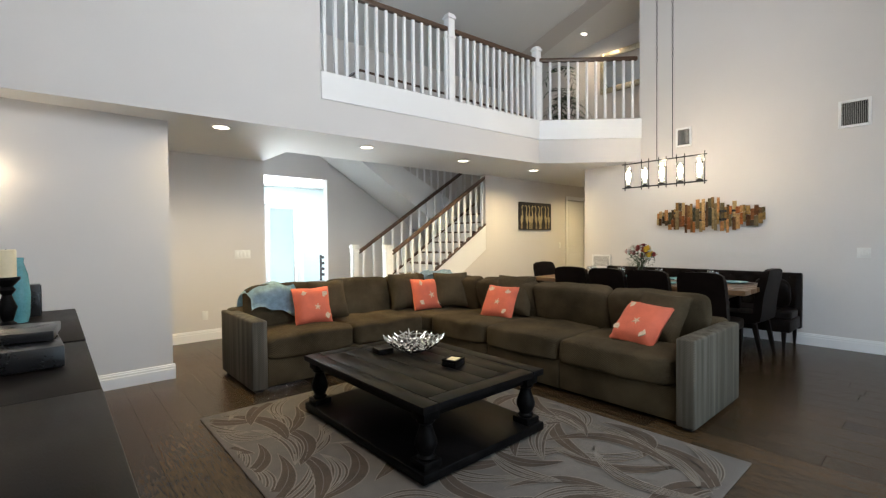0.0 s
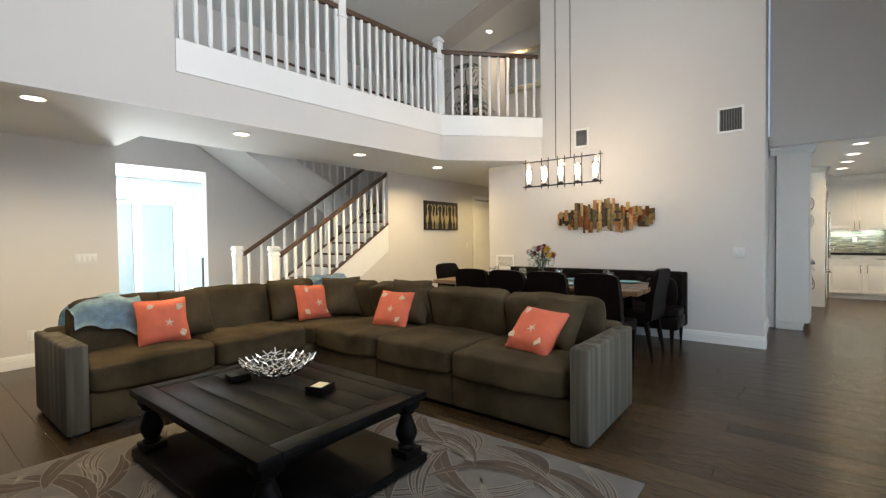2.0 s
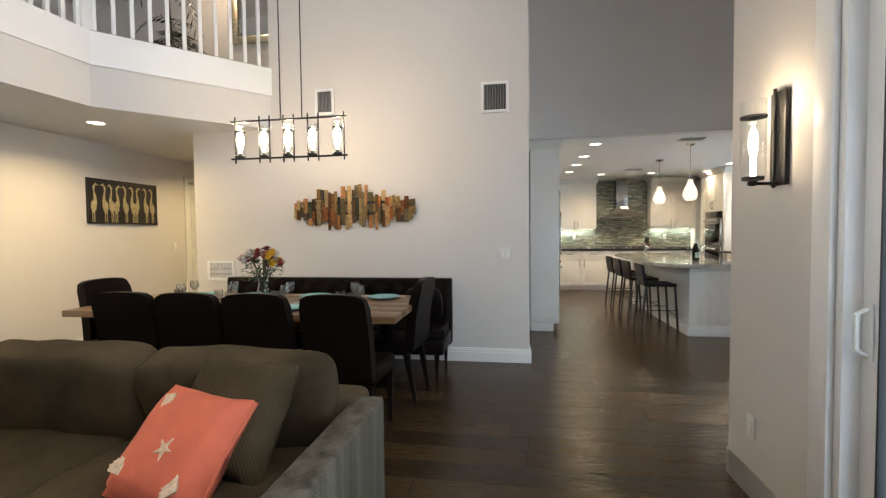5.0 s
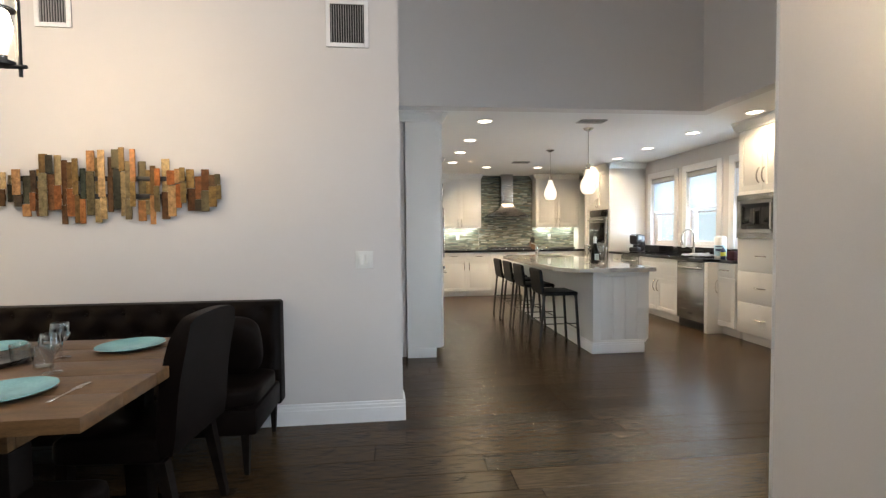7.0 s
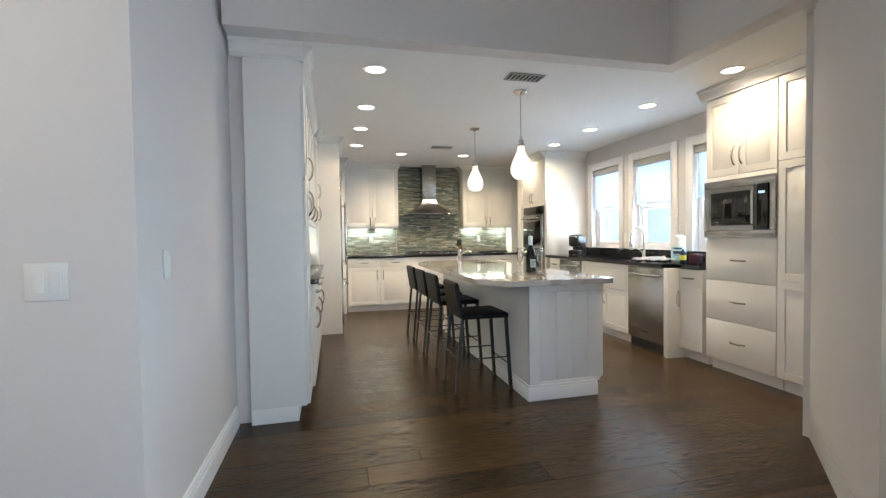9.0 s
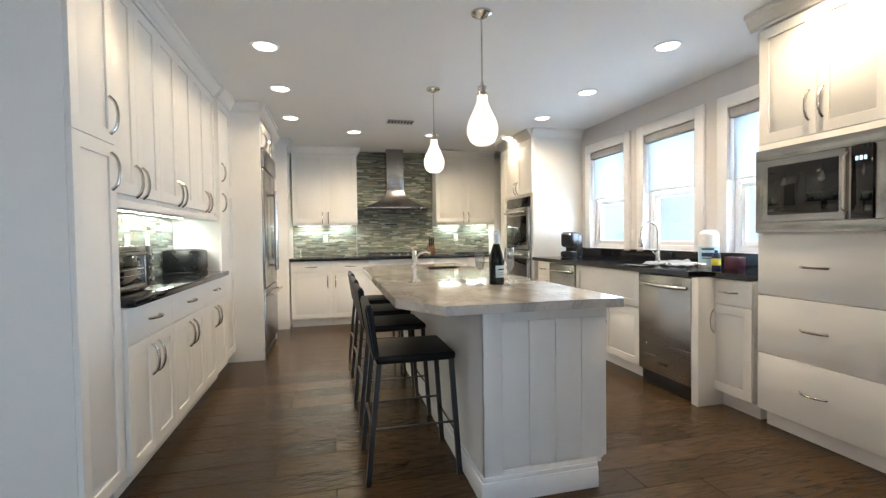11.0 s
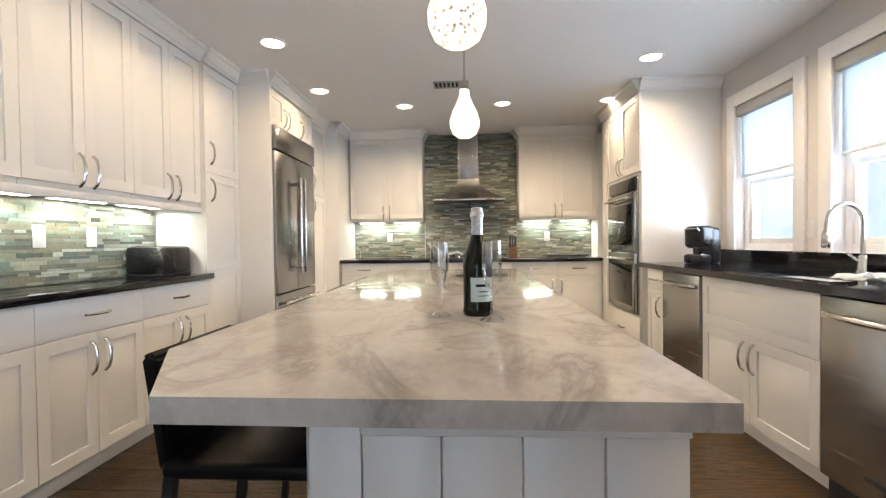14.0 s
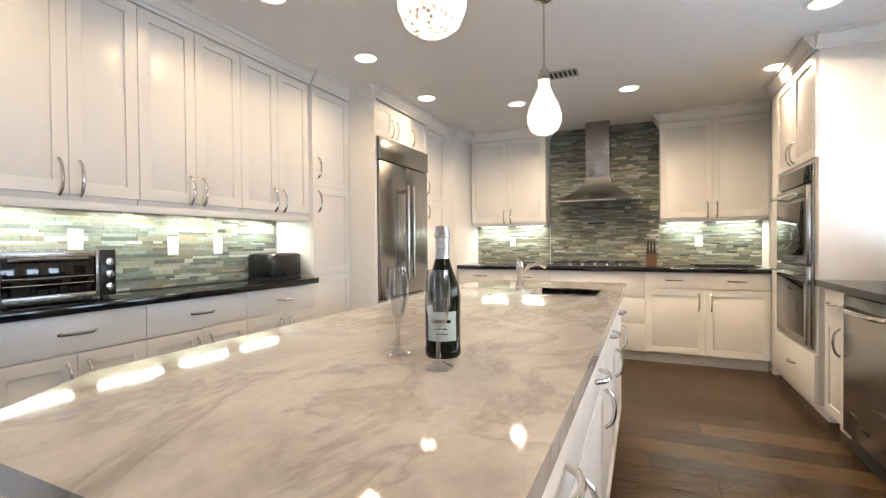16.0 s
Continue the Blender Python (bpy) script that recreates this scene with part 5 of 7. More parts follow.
def sconce(m, label, watts):
    s = thing("wall_sconce", m, label, "lamp", "wall sconces")
    boxes_part("back_plate", M_BLACK, s, (-0.055, 0.055, -0.022, -0.001, -0.20, 0.20), r=0.004)
    bm = bmesh.new()
    tube(bm, [(0.0, -0.034, -0.21), (0.0, -0.034, 0.21)], 0.007, 8)
    part("upright", bm, M_BLACK, s)
    bm = bmesh.new()
    tube(bm, [(0.0, -0.02, -0.19), (0.0, -0.135, -0.19)], 0.007, 8)
    lathe(bm, [(0.012, -0.20), (0.018, -0.18), (0.042, -0.175), (0.042, -0.16), (0.0, -0.16)], 20, pose(0, -0.115, 0))
    part("arm", bm, M_BLACK, s)
    bm = bmesh.new()
    lathe(bm, [(0.048, -0.165), (0.048, 0.165)], 28, pose(0, -0.115, 0))
    part("glass_cylinder", bm, M_PANE, s, "clear glass cylinder")
    bm = bmesh.new()
    lathe(bm, [(0.049, 0.09), (0.051, 0.09), (0.051, 0.098), (0.049, 0.098), (0.049, 0.09)], 28, pose(0, -0.115, 0))
    part("ring", bm, M_BLACK, s)
    bm = bmesh.new()
    lathe(bm, [(0.011, -0.16), (0.011, -0.07), (0.019, -0.03), (0.017, 0.02), (0.003, 0.06)], 14, pose(0, -0.115, 0))
    part("bulb", bm, M_BULB, s, "lit candle bulb")
    place = m @ Vector((0, -0.115, 0.10))
    lamp("sconce_light", "POINT", pose(place.x, place.y, place.z), watts, WARM, 0.02)


sconce(pose(4.505, -0.33, 1.70, 0, 0, 180), "black wall sconce with lit glass cylinder", SCONCE_W)
sconce(pose(-0.28, 5.15, 1.70), "black wall sconce beside the console", SCONCE_W)

# ---- hall painting, loft plant and mirror ----
pic = thing("painting", pose(7.40, 5.75, 1.735), "dark painting of pale wading birds in a row", "painting")
boxes_part("panel", M_CANVAS, pic, (-0.51, 0.51, -0.035, -0.002, -0.27, 0.27), r=0.004)
for k, x in enumerate((-0.42, -0.31, -0.22, -0.11, -0.02, 0.09, 0.19, 0.30, 0.40)):
    s = 1 if k % 3 else -1
    bm = bmesh.new()
    body = [(x + s * 0.02, 0.02), (x + s * 0.055, -0.02), (x + s * 0.06, -0.09), (x + s * 0.03, -0.15), (x - s * 0.005, -0.11), (x - s * 0.02, -0.03), (x - s * 0.012, 0.05), (x + s * 0.012, 0.13), (x - s * 0.004, 0.19), (x - s * 0.045, 0.185), (x - s * 0.004, 0.215), (x + s * 0.03, 0.17), (x + s * 0.022, 0.09)]
    prism(bm, body, -0.039, -0.034, "y")
    for d in (0.015, 0.04):
        box(bm, x + s * d - 0.004, x + s * d + 0.004, -0.039, -0.034, -0.25, -0.10)
    part("bird_shape", bm, M_BIRD, pic, "pale painted bird", smooth=None)

mi = thing("mirror", pose(8.90, 4.55, 4.70, 0, 0, FW), "large mirror in an ornate silver gilt frame", "mirror")
boxes_part("frame", M_GOLD, mi, (-0.60, -0.48, -0.05, -0.002, -0.42, 0.42), (0.48, 0.60, -0.05, -0.002, -0.42, 0.42), (-0.48, 0.48, -0.05, -0.002, 0.30, 0.42), (-0.48, 0.48, -0.05, -0.002, -0.42, -0.30), r=0.02)
boxes_part("glass", M_MIRROR, mi, (-0.48, 0.48, -0.02, -0.002, -0.30, 0.30), r=0)
pl = thing("palm_plant", pose(8.35, 5.75, 3.05), "tall dark green indoor palm in a pot", "plant")
bm = bmesh.new()
lathe(bm, [(0.12, 0.0), (0.17, 0.30), (0.18, 0.32), (0.15, 0.32), (0.14, 0.26), (0.0, 0.26)], 20)
part("pot", bm, M_BLACKPLASTIC, pl)
bm = bmesh.new()
tube(bm, [(0, 0, 0.25), (0.03, 0.02, 0.9), (0.0, 0.05, 1.75)], 0.025, 8, 0.012)
part("trunk", bm, M_RAIL, pl)
rnd = random.Random(9)
for k in range(34):
    a, z0 = rnd.random() * 6.28, rnd.uniform(0.55, 1.85)
    bm = bmesh.new()
    L = rnd.uniform(0.45, 0.7)
    pts = [Vector((L * s * math.cos(a), L * s * math.sin(a), z0 + 0.35 * s - 0.65 * s * s)) for s in [j / 8 for j in range(9)]]
    tube(bm, pts, 0.005, 5, 0.002)
    side = Vector((-math.sin(a), math.cos(a), 0))
    for j in range(1, 9):
        for sg in (-1, 1):
            l = 0.20 * (1 - 0.5 * j / 9)
            tip = pts[j] + sg * side * l + (pts[j] - pts[j - 1]) * 1.2 + Vector((0, 0, -0.05))
            mid = (pts[j] + tip) / 2
            w = (pts[j] - pts[j - 1]).normalized() * 0.018
            bm.faces.new([bm.verts.new(q) for q in (pts[j], mid + w, tip, mid - w)])
    part("frond", bm, M_GREENLEAF, pl, smooth=None)

# ---- media console and what stands on it ----
for k, (y0, y1, z) in enumerate(((3.22, 4.66, 0.80), (2.20, 3.20, 0.795), (1.12, 2.18, 0.80))):
    c = thing("media_console", pose(-0.30, y0, 0), "espresso brown wooden media console unit", "cabinet", "media console units")
    L = y1 - y0
    boxes_part("body", M_ESPRESSO, c, (0.0, 0.555, 0.01, L - 0.01, 0.06, z - 0.035), r=0.004)
    boxes_part("plinth", M_ESPRESSO, c, (0.03, 0.52, 0.03, L - 0.03, 0.0, 0.06))
    boxes_part("worktop", M_ESPRESSO, c, (-0.01, 0.58, 0.0, L, z - 0.034, z), r=0.006)
    for j in range(2):
        a, b = 0.02 + j * (L - 0.04) / 2, 0.02 + (j + 1) * (L - 0.04) / 2
        dr = boxes_part("door", M_ESPRESSO, c, (0.556, 0.574, a + 0.003, b - 0.003, 0.08, z - 0.05), r=0.003)
        bm = bmesh.new()
        lathe(bm, [(0.006, 0), (0.012, 0.012), (0.012, 0.02), (0, 0.022)], 12, pose(0.574, b - 0.04 if j == 0 else a + 0.04, 0.5, 0, 90, 0))
        part("knob", bm, M_BLACK, dr)
cs = thing("candle_holder", pose(-0.045, 3.87, 0.80), "black turned candlestick with a thick cream candle", "candle")
bm = bmesh.new()
lathe(bm, [(0.07, 0.0), (0.07, 0.015), (0.045, 0.03), (0.025, 0.05), (0.035, 0.09), (0.045, 0.13), (0.03, 0.17), (0.022, 0.20), (0.04, 0.23), (0.028, 0.25), (0.06, 0.29), (0.06, 0.305), (0.0, 0.305)], 24)
part("stick", bm, M_BLACKWOOD, cs)
bm = bmesh.new()
lathe(bm, [(0.045, 0.305), (0.046, 0.46), (0.042, 0.465), (0.03, 0.455), (0.0, 0.452)], 24)
wax = part("candle", bm, M_CREAM, cs, "cream pillar candle")
bm = bmesh.new()
tube(bm, [(0, 0, 0.45), (0.002, 0, 0.47)], 0.0015, 5)
part("wick", bm, M_BLACK, wax)
vs = thing("tall_vase", pose(-0.005, 4.15, 0.80), "tall teal glazed ceramic vase", "vase")
bm = bmesh.new()
lathe(bm, [(0.04, 0.0), (0.05, 0.05), (0.055, 0.18), (0.045, 0.30), (0.025, 0.38), (0.028, 0.41), (0.022, 0.41), (0.02, 0.38), (0.0, 0.36)], 24)
part("body", bm, M_TEAL, vs)
sp = thing("loudspeaker", pose(0.045, 4.42, 0.80), "small black loudspeaker box", "speaker")
boxes_part("case", M_BLACKPLASTIC, sp, (-0.045, 0.045, -0.06, 0.06, 0, 0.22), r=0.006)
boxes_part("grille", M_DARK, sp, (0.046, 0.05, -0.05, 0.05, 0.01, 0.21), r=0.001)
for k, (x, y, z, w, d, h, rz) in enumerate(((0.03, 2.80, 0.795, 0.30, 0.36, 0.09, 3), (0.04, 2.92, 0.885, 0.26, 0.30, 0.045, -5))):
    e = thing("electronics_box", pose(x, y, z, 0, 0, rz), "flat black electronics box on the console", "electronics")
    boxes_part("case", M_BLACKPLASTIC, e, (-w / 2, w / 2, -d / 2, d / 2, 0.004, h), r=0.005)
    boxes_part("label_strip", M_VENT, e, (w / 2 - 0.07, w / 2 - 0.02, d / 2 - 0.09, d / 2 - 0.03, h, h + 0.0012), r=0.0004)
    for sx in (-1, 1):
        for sy in (-1, 1):
            boxes_part("foot", M_BLACK, e, (sx * (w / 2 - 0.03) - 0.01, sx * (w / 2 - 0.03) + 0.01, sy * (d / 2 - 0.03) - 0.01, sy * (d / 2 - 0.03) + 0.01, 0, 0.0045), r=0.001)
# chair and pendant in the front room
bc = thing("ladderback_chair", pose(4.30, 8.75, 0, 0, 0, 115), "black wooden ladderback chair in the front room", "chair")
for sx in (-1, 1):
    boxes_part("back_post", M_BLACK, bc, (sx * 0.2 - 0.018, sx * 0.2 + 0.018, -0.22, -0.185, 0, 1.0), r=0.004)
    boxes_part("leg", M_BLACK, bc, (sx * 0.2 - 0.018, sx * 0.2 + 0.018, 0.18, 0.215, 0, 0.43), r=0.004)
boxes_part("seat", M_BLACK, bc, (-0.225, 0.225, -0.23, 0.23, 0.43, 0.465), r=0.008)
for z in (0.56, 0.68, 0.80, 0.92):
    boxes_part("slat", M_BLACK, bc, (-0.182, 0.182, -0.212, -0.195, z, z + 0.055), r=0.004)

# ---- kitchen ----


def pull(bm, x, z, length, vertical, y=0.0):
    """An arched bar pull on a front whose face is at y, proud towards -y."""
    pts = []
    for k in range(9):
        s = k / 8
        off = length * (s - 0.5)
        out = y - 0.004 - 0.032 * math.sin(math.pi * s) ** 0.5
        pts.append((x, out, z + off) if vertical else (x + off, out, z))
    tube(bm, pts, 0.0075, 8)


def shaker_frame(x0, x1, a, b, f):
    """One joined frame of rails and stiles round a recessed panel."""
    bm = bmesh.new()
    loops = []
    for y, i in ((0.0, 0.0), (0.0, f), (0.02, f), (0.02, 0.0)):
        loops.append([bm.verts.new(p) for p in ((x0 + i, y, a + i), (x1 - i, y, a + i), (x1 - i, y, b - i), (x0 + i, y, b - i))])
    for k in range(4):
        p, q = loops[k], loops[(k + 1) % 4]
        for j in range(4):
            bm.faces.new((p[j], p[(j + 1) % 4], q[(j + 1) % 4], q[j]))
    bmesh.ops.recalc_face_normals(bm, faces=bm.faces[:])
    bmesh.ops.bevel(bm, geom=[e for e in bm.edges if e.calc_face_angle(0) > 0.5], offset=0.0015, segments=1, affect="EDGES")
    return bm


def cabinet(name, m, w, d, z0, z1, fronts, label, group="", toe=0.0, body=None):
    """Local: width along +x, face at y=0 towards -y, depth to +y. fronts: (x0, x1, z0, z1, panelled, handle) with handle None or ('v'|'h', x, z)."""
    c = thing(name, m, label, "cabinet", group)
    if body:
        boxes_part("body", M_CAB, c, *body)
    else:
        boxes_part("body", M_CAB, c, (0.001, w - 0.001, 0.021, d, z0 + toe, z1), r=0.002)
    if toe:
        boxes_part("plinth", M_CAB, c, (0.001, w - 0.001, 0.075, d, z0, z0 + toe - 0.001), r=0.002)
    for x0, x1, a, b, panelled, handle in fronts:
        x0, x1, a, b = x0 + 0.0015, x1 - 0.0015, a + 0.0015, b - 0.0015
        kind = "door" if (b - a) > 0.35 or (handle and handle[0] == "v") else "drawer"
        f = 0.058
        if panelled:
            dr = part(kind, shaker_frame(x0, x1, a, b, f), M_CAB, c)
            boxes_part("door_panel", M_CAB, dr, (x0 + f, x1 - f, 0.009, 0.02, a + f, b - f), r=0.001)
        else:
            dr = boxes_part(kind, M_CAB, c, (x0, x1, 0, 0.02, a, b), r=0.002)
        if handle:
            bm = bmesh.new()
            pull(bm, handle[1], handle[2], 0.16 if handle[0] == "v" else 0.145, handle[0] == "v")
            part("handle", bm, M_CHROME, dr, "satin nickel arched pull")
    return c


def crown(name, pts, z=KC - 0.1, h=0.10, out=0.06):
    """Crown moulding along open runs; pts are ((x, y), (x, y)), proud to the right of the run."""
    bm = bmesh.new()
    for (xa, ya), (xb, yb) in pts:
        L = math.hypot(xb - xa, yb - ya)
        m = pose(xa, ya, z, 0, 0, math.degrees(math.atan2(yb - ya, xb - xa)))
        prism(bm, [(0.02, 0), (-0.006, 0), (-0.012, 0.015), (-0.02, 0.02), (-out * 0.8, h * 0.72), (-out, h * 0.75), (-out, h), (0.02, h)], -0.0, L, "x", m)
    solo(name, bm, M_CAB, Matrix.Identity(4), "white crown moulding above the cabinets", "", kind="structure", smooth=None)


KL = "white shaker base cabinets with satin nickel pulls"
# north run: faces towards -y
LY = 0.20
cabinet("tall_cabinet", pose(8.36, 0.22, 0), 0.345, 0.37, 0, KC - 0.1, [(0, 0.345, 0.11, 1.60, True, ("v", 0.29, 1.48)), (0, 0.345, 1.60, 2.375, True, ("v", 0.29, 1.72))], "tall white pantry cabinet at the kitchen entrance", "tall cabinets", 0.10)
x = 8.71
for w in (0.60, 0.62, 0.645):
    h = w / 2
    cabinet("base_cabinet", pose(x, LY, 0), w, 0.39, 0, 0.875, [(0, w, 0.70, 0.873, False, ("h", h, 0.79)), (0, h, 0.11, 0.70, True, ("v", h - 0.04, 0.58)), (h, w, 0.11, 0.70, True, ("v", h + 0.04, 0.58))], KL, "kitchen base cabinets", 0.10)
    x += w
for x0, x1 in ((8.71, 9.32), (9.32, 9.95), (9.95, 10.575)):
    w = x1 - x0
    h = w / 2
    cabinet("wall_cabinet", pose(x0, 0.25, 0), w, 0.34, 1.37, KC - 0.1, [(0, h, 1.40, 2.38, True, ("v", h - 0.04, 1.475)), (h, w, 1.40, 2.38, True, ("v", h + 0.04, 1.475))], "white shaker wall cabinet with lit underside", "kitchen wall cabinets")
solo("light_rail", (lambda b: (soft_box(b, 8.71, 10.57, 0.245, 0.262, 1.335, 1.372, r=0.003), b)[1])(bmesh.new()), M_CAB, Matrix.Identity(4), "white light rail under the wall cabinets", "", kind="structure")
structure("trim_counter_north", M_GRANITE, "black polished granite worktop", (8.707, 10.575, 0.165, 0.592, 0.877, 0.915), r=0.004)
cabinet("tall_cabinet", pose(10.58, 0.22, 0), 0.46, 0.37, 0, KC - 0.1, [(0, 0.46, 0.11, 0.93, True, None), (0, 0.46, 0.93, 1.62, True, ("v", 0.06, 1.50)), (0, 0.46, 1.62, 2.375, True, ("v", 0.06, 1.76))], "tall white pantry cabinet beside the refrigerator", "tall cabinets", 0.10)
structure("trim_fridge_panel", M_CAB, "white tall panel beside the refrigerator", (11.042, 11.072, -0.04, 0.59, 0, KC - 0.1), (12.005, 12.03, -0.04, 0.59, 0, KC - 0.1))
cabinet("wall_cabinet", pose(11.075, -0.02, 0), 0.927, 0.60, 2.08, KC - 0.1, [(0, 0.31, 2.09, 2.38, True, ("v", 0.27, 2.19)), (0.31, 0.62, 2.09, 2.38, True, ("v", 0.35, 2.19)), (0.62, 0.927, 2.09, 2.38, True, ("v", 0.66, 2.19))], "small white cabinets above the refrigerator")
cabinet("tall_cabinet", pose(12.035, 0.0, 0), 0.50, 0.59, 0, KC - 0.1, [(0, 0.50, 0.11, 1.62, True, ("v", 0.06, 1.50)), (0, 0.50, 1.62, 2.375, True, ("v", 0.06, 1.76))], "tall white pantry cabinet in the kitchen corner", "tall cabinets", 0.10)
structure("trim_corner_filler", M_CAB, "white filler panel in the kitchen corner", (12.54, 13.29, -0.14, 0.59, 0, KC - 0.002))
crown("trim_crown_north", [((8.36, 0.66), (8.36, 0.22)), ((8.36, 0.22), (8.705, 0.22)), ((8.705, 0.22), (8.705, 0.25)), ((8.705, 0.25), (10.58, 0.25)), ((10.58, 0.22), (11.04, 0.22)), ((11.04, 0.22), (11.04, -0.04)), ((11.04, -0.04), (12.03, -0.04)), ((12.03, 0.0), (12.54, 0.0)), ((12.54, -0.14), (13.05, -0.14))])

fr = thing("refrigerator", pose(11.085, -0.06, 0), "tall stainless steel double-door refrigerator with bottom freezer", "refrigerator")
boxes_part("body", M_STEEL, fr, (0.0, 0.905, 0.06, 0.64, 0.02, 2.075))
boxes_part("grille", M_STEEL, fr, (0.0, 0.905, -0.01, 0.058, 1.88, 2.075), r=0.006)
for x0, x1, hx in ((0.002, 0.45, 0.40), (0.455, 0.903, 0.505)):
    dr = boxes_part("door", M_STEEL, fr, (x0, x1, 0.0, 0.058, 0.70, 1.872), r=0.006)
    bm = bmesh.new()
    tube(bm, [(hx, -0.055, 0.85), (hx, -0.055, 1.70)], 0.014, 12)
    for z in (0.90, 1.65):
        tube(bm, [(hx, 0.0, z), (hx, -0.055, z)], 0.009)
    part("handle", bm, M_CHROME, dr, "long round steel handle")
dr = boxes_part("drawer", M_STEEL, fr, (0.002, 0.903, 0.0, 0.058, 0.10, 0.69), r=0.006)
bm = bmesh.new()
tube(bm, [(0.08, -0.055, 0.62), (0.825, -0.055, 0.62)], 0.014, 12)
for xx in (0.13, 0.775):
    tube(bm, [(xx, 0.0, 0.62), (xx, -0.055, 0.62)], 0.009)
part("handle", bm, M_CHROME, dr, "long round steel handle")
boxes_part("kick_plate", M_BLACK, fr, (0.0, 0.905, 0.03, 0.06, 0.0, 0.095))

# east run: faces towards -x
RB = -90
for y0, w, n in ((-0.16, 0.52, 1), (-0.68, 0.50, 1), (-2.09, 0.50, 1), (-2.59, 0.50, 1)):
    cabinet("base_cabinet", pose(12.58, y0, 0, 0, 0, RB), w, 0.69, 0, 0.875, [(0, w, 0.72, 0.873, False, ("h", w / 2, 0.80)), (0, w, 0.11, 0.72, True, ("v", w - 0.05 if y0 in (-0.16, -2.09) else 0.05, 0.60))], KL, "kitchen base cabinets", 0.10)
cabinet("base_cabinet", pose(12.58, -1.18, 0, 0, 0, RB), 0.91, 0.69, 0, 0.875, [(0, 0.91, 0.62, 0.873, False, None), (0, 0.91, 0.37, 0.62, False, ("h", 0.455, 0.5)), (0, 0.91, 0.11, 0.37, False, ("h", 0.455, 0.24))], KL, "kitchen base cabinets", 0.10)
structure("trim_counter_east", M_GRANITE, "black polished granite worktop beside the cooktop", (12.555, 13.292, -3.10, -0.145, 0.877, 0.915), r=0.004)
for y0, w in ((-0.16, 0.90), (-2.235, 0.93)):
    h = w / 2
    cabinet("wall_cabinet", pose(13.02, y0, 0, 0, 0, RB), w, 0.275, 1.37, KC - 0.1, [(0, h, 1.40, 2.38, True, ("v", h - 0.04, 1.475)), (h, w, 1.40, 2.38, True, ("v", h + 0.04, 1.475))], "white shaker wall cabinet with lit underside", "kitchen wall cabinets")
crown("trim_crown_east", [((13.02, -0.145), (13.02, -1.06)), ((13.02, -1.06), (13.29, -1.06)), ((13.29, -2.235), (13.02, -2.235)), ((13.02, -2.235), (13.02, -3.165))])
structure("trim_counter_end", M_CAB, "white filler beside the oven tower", (13.02, 13.29, -3.7, -3.168, 0, KC - 0.1), (12.58, 13.29, -3.7, -3.105, 0, 0.875))


def mosaic(name, m, areas, seed):
    """Thin horizontal strips laid in courses; local x along the wall, z up, proud towards -y."""
    rnd = random.Random(seed)
    vs, fs = [], []
    for x0, x1, z0, z1 in areas:
        z = z0
        while z < z1 - 0.006:
            h = min(rnd.choice((0.011, 0.016, 0.016, 0.024)), z1 - z)
            x = x0 - rnd.uniform(0, 0.10)
            while x < x1:
                L = rnd.choice((0.06, 0.09, 0.13, 0.19))
                a, b = max(x, x0) + 0.0007, min(x + L, x1) - 0.0007
                if b - a > 0.004:
                    y = -0.005 - rnd.uniform(0, 0.0035)
                    k = len(vs)
                    za, zb = z + 0.0007, z + h - 0.0007
                    vs += [(a, 0, za), (b, 0, za), (b, 0, zb), (a, 0, zb), (a, y, za), (b, y, za), (b, y, zb), (a, y, zb)]
                    fs += [(k + 4, k + 5, k + 6, k + 7), (k, k + 1, k + 5, k + 4), (k + 1, k + 2, k + 6, k + 5), (k + 2, k + 3, k + 7, k + 6), (k + 3, k, k + 4, k + 7)]
                x += L
            z += h
    me = bpy.data.meshes.new("mosaic_strips")
    me.from_pydata(vs, [], fs)
    me.materials.append(M_MOSAIC)
    back = bmesh.new()
    for x0, x1, z0, z1 in areas:
        box(back, x0, x1, -0.003, 0.003, z0, z1)
    base = solo(name, back, M_GROUT, m, "mosaic backsplash of green grey glass and stone strips", "", kind="structure", smooth=None)
    ob = new("mosaic_strips", me)
    ob.parent = base
    tagged(ob, kind="stuff")


mosaic("trim_backsplash_north", pose(8.71, 0.592, 0), [(0.0, 1.86, 0.916, 1.368)], 3)
mosaic("trim_backsplash_east", pose(13.293, -0.145, 0, 0, 0, RB), [(0.0, 0.91, 0.916, 1.368), (0.917, 2.088, 0.916, KC - 0.004), (2.09, 3.02, 0.916, 1.368)], 5)

hd = thing("range_hood", pose(13.285, -1.62, 1.60, 0, 0, RB), "stainless steel chimney range hood", "range hood")
bm = bmesh.new()
lo = [(-0.43, -0.42), (0.43, -0.42), (0.43, 0.0), (-0.43, 0.0)]
rings = []
for k in range(7):
    s = k / 6
    e = (1 - s) ** 2.1
    rings.append([bm.verts.new(((0.125 + 0.305 * e) * sx, (-0.25 - 0.17 * e) if sy < 0 else 0.0, 0.025 + 0.255 * s)) for sx, sy in ((-1, -1), (1, -1), (1, 1), (-1, 1))])
for a, b in zip(rings, rings[1:]):
    for i in range(4):
        bm.faces.new((a[i], a[(i + 1) % 4], b[(i + 1) % 4], b[i]))
bm.faces.new(rings[0][::-1])
bm.faces.new(rings[-1])
part("canopy", bm, M_STEEL, hd, smooth=30)
boxes_part("lip", M_STEEL, hd, (-0.43, 0.43, -0.42, 0.0, 0.0, 0.024))
boxes_part("chimney", M_STEEL, hd, (-0.125, 0.125, -0.25, 0.0, 0.275, KC - 1.602))
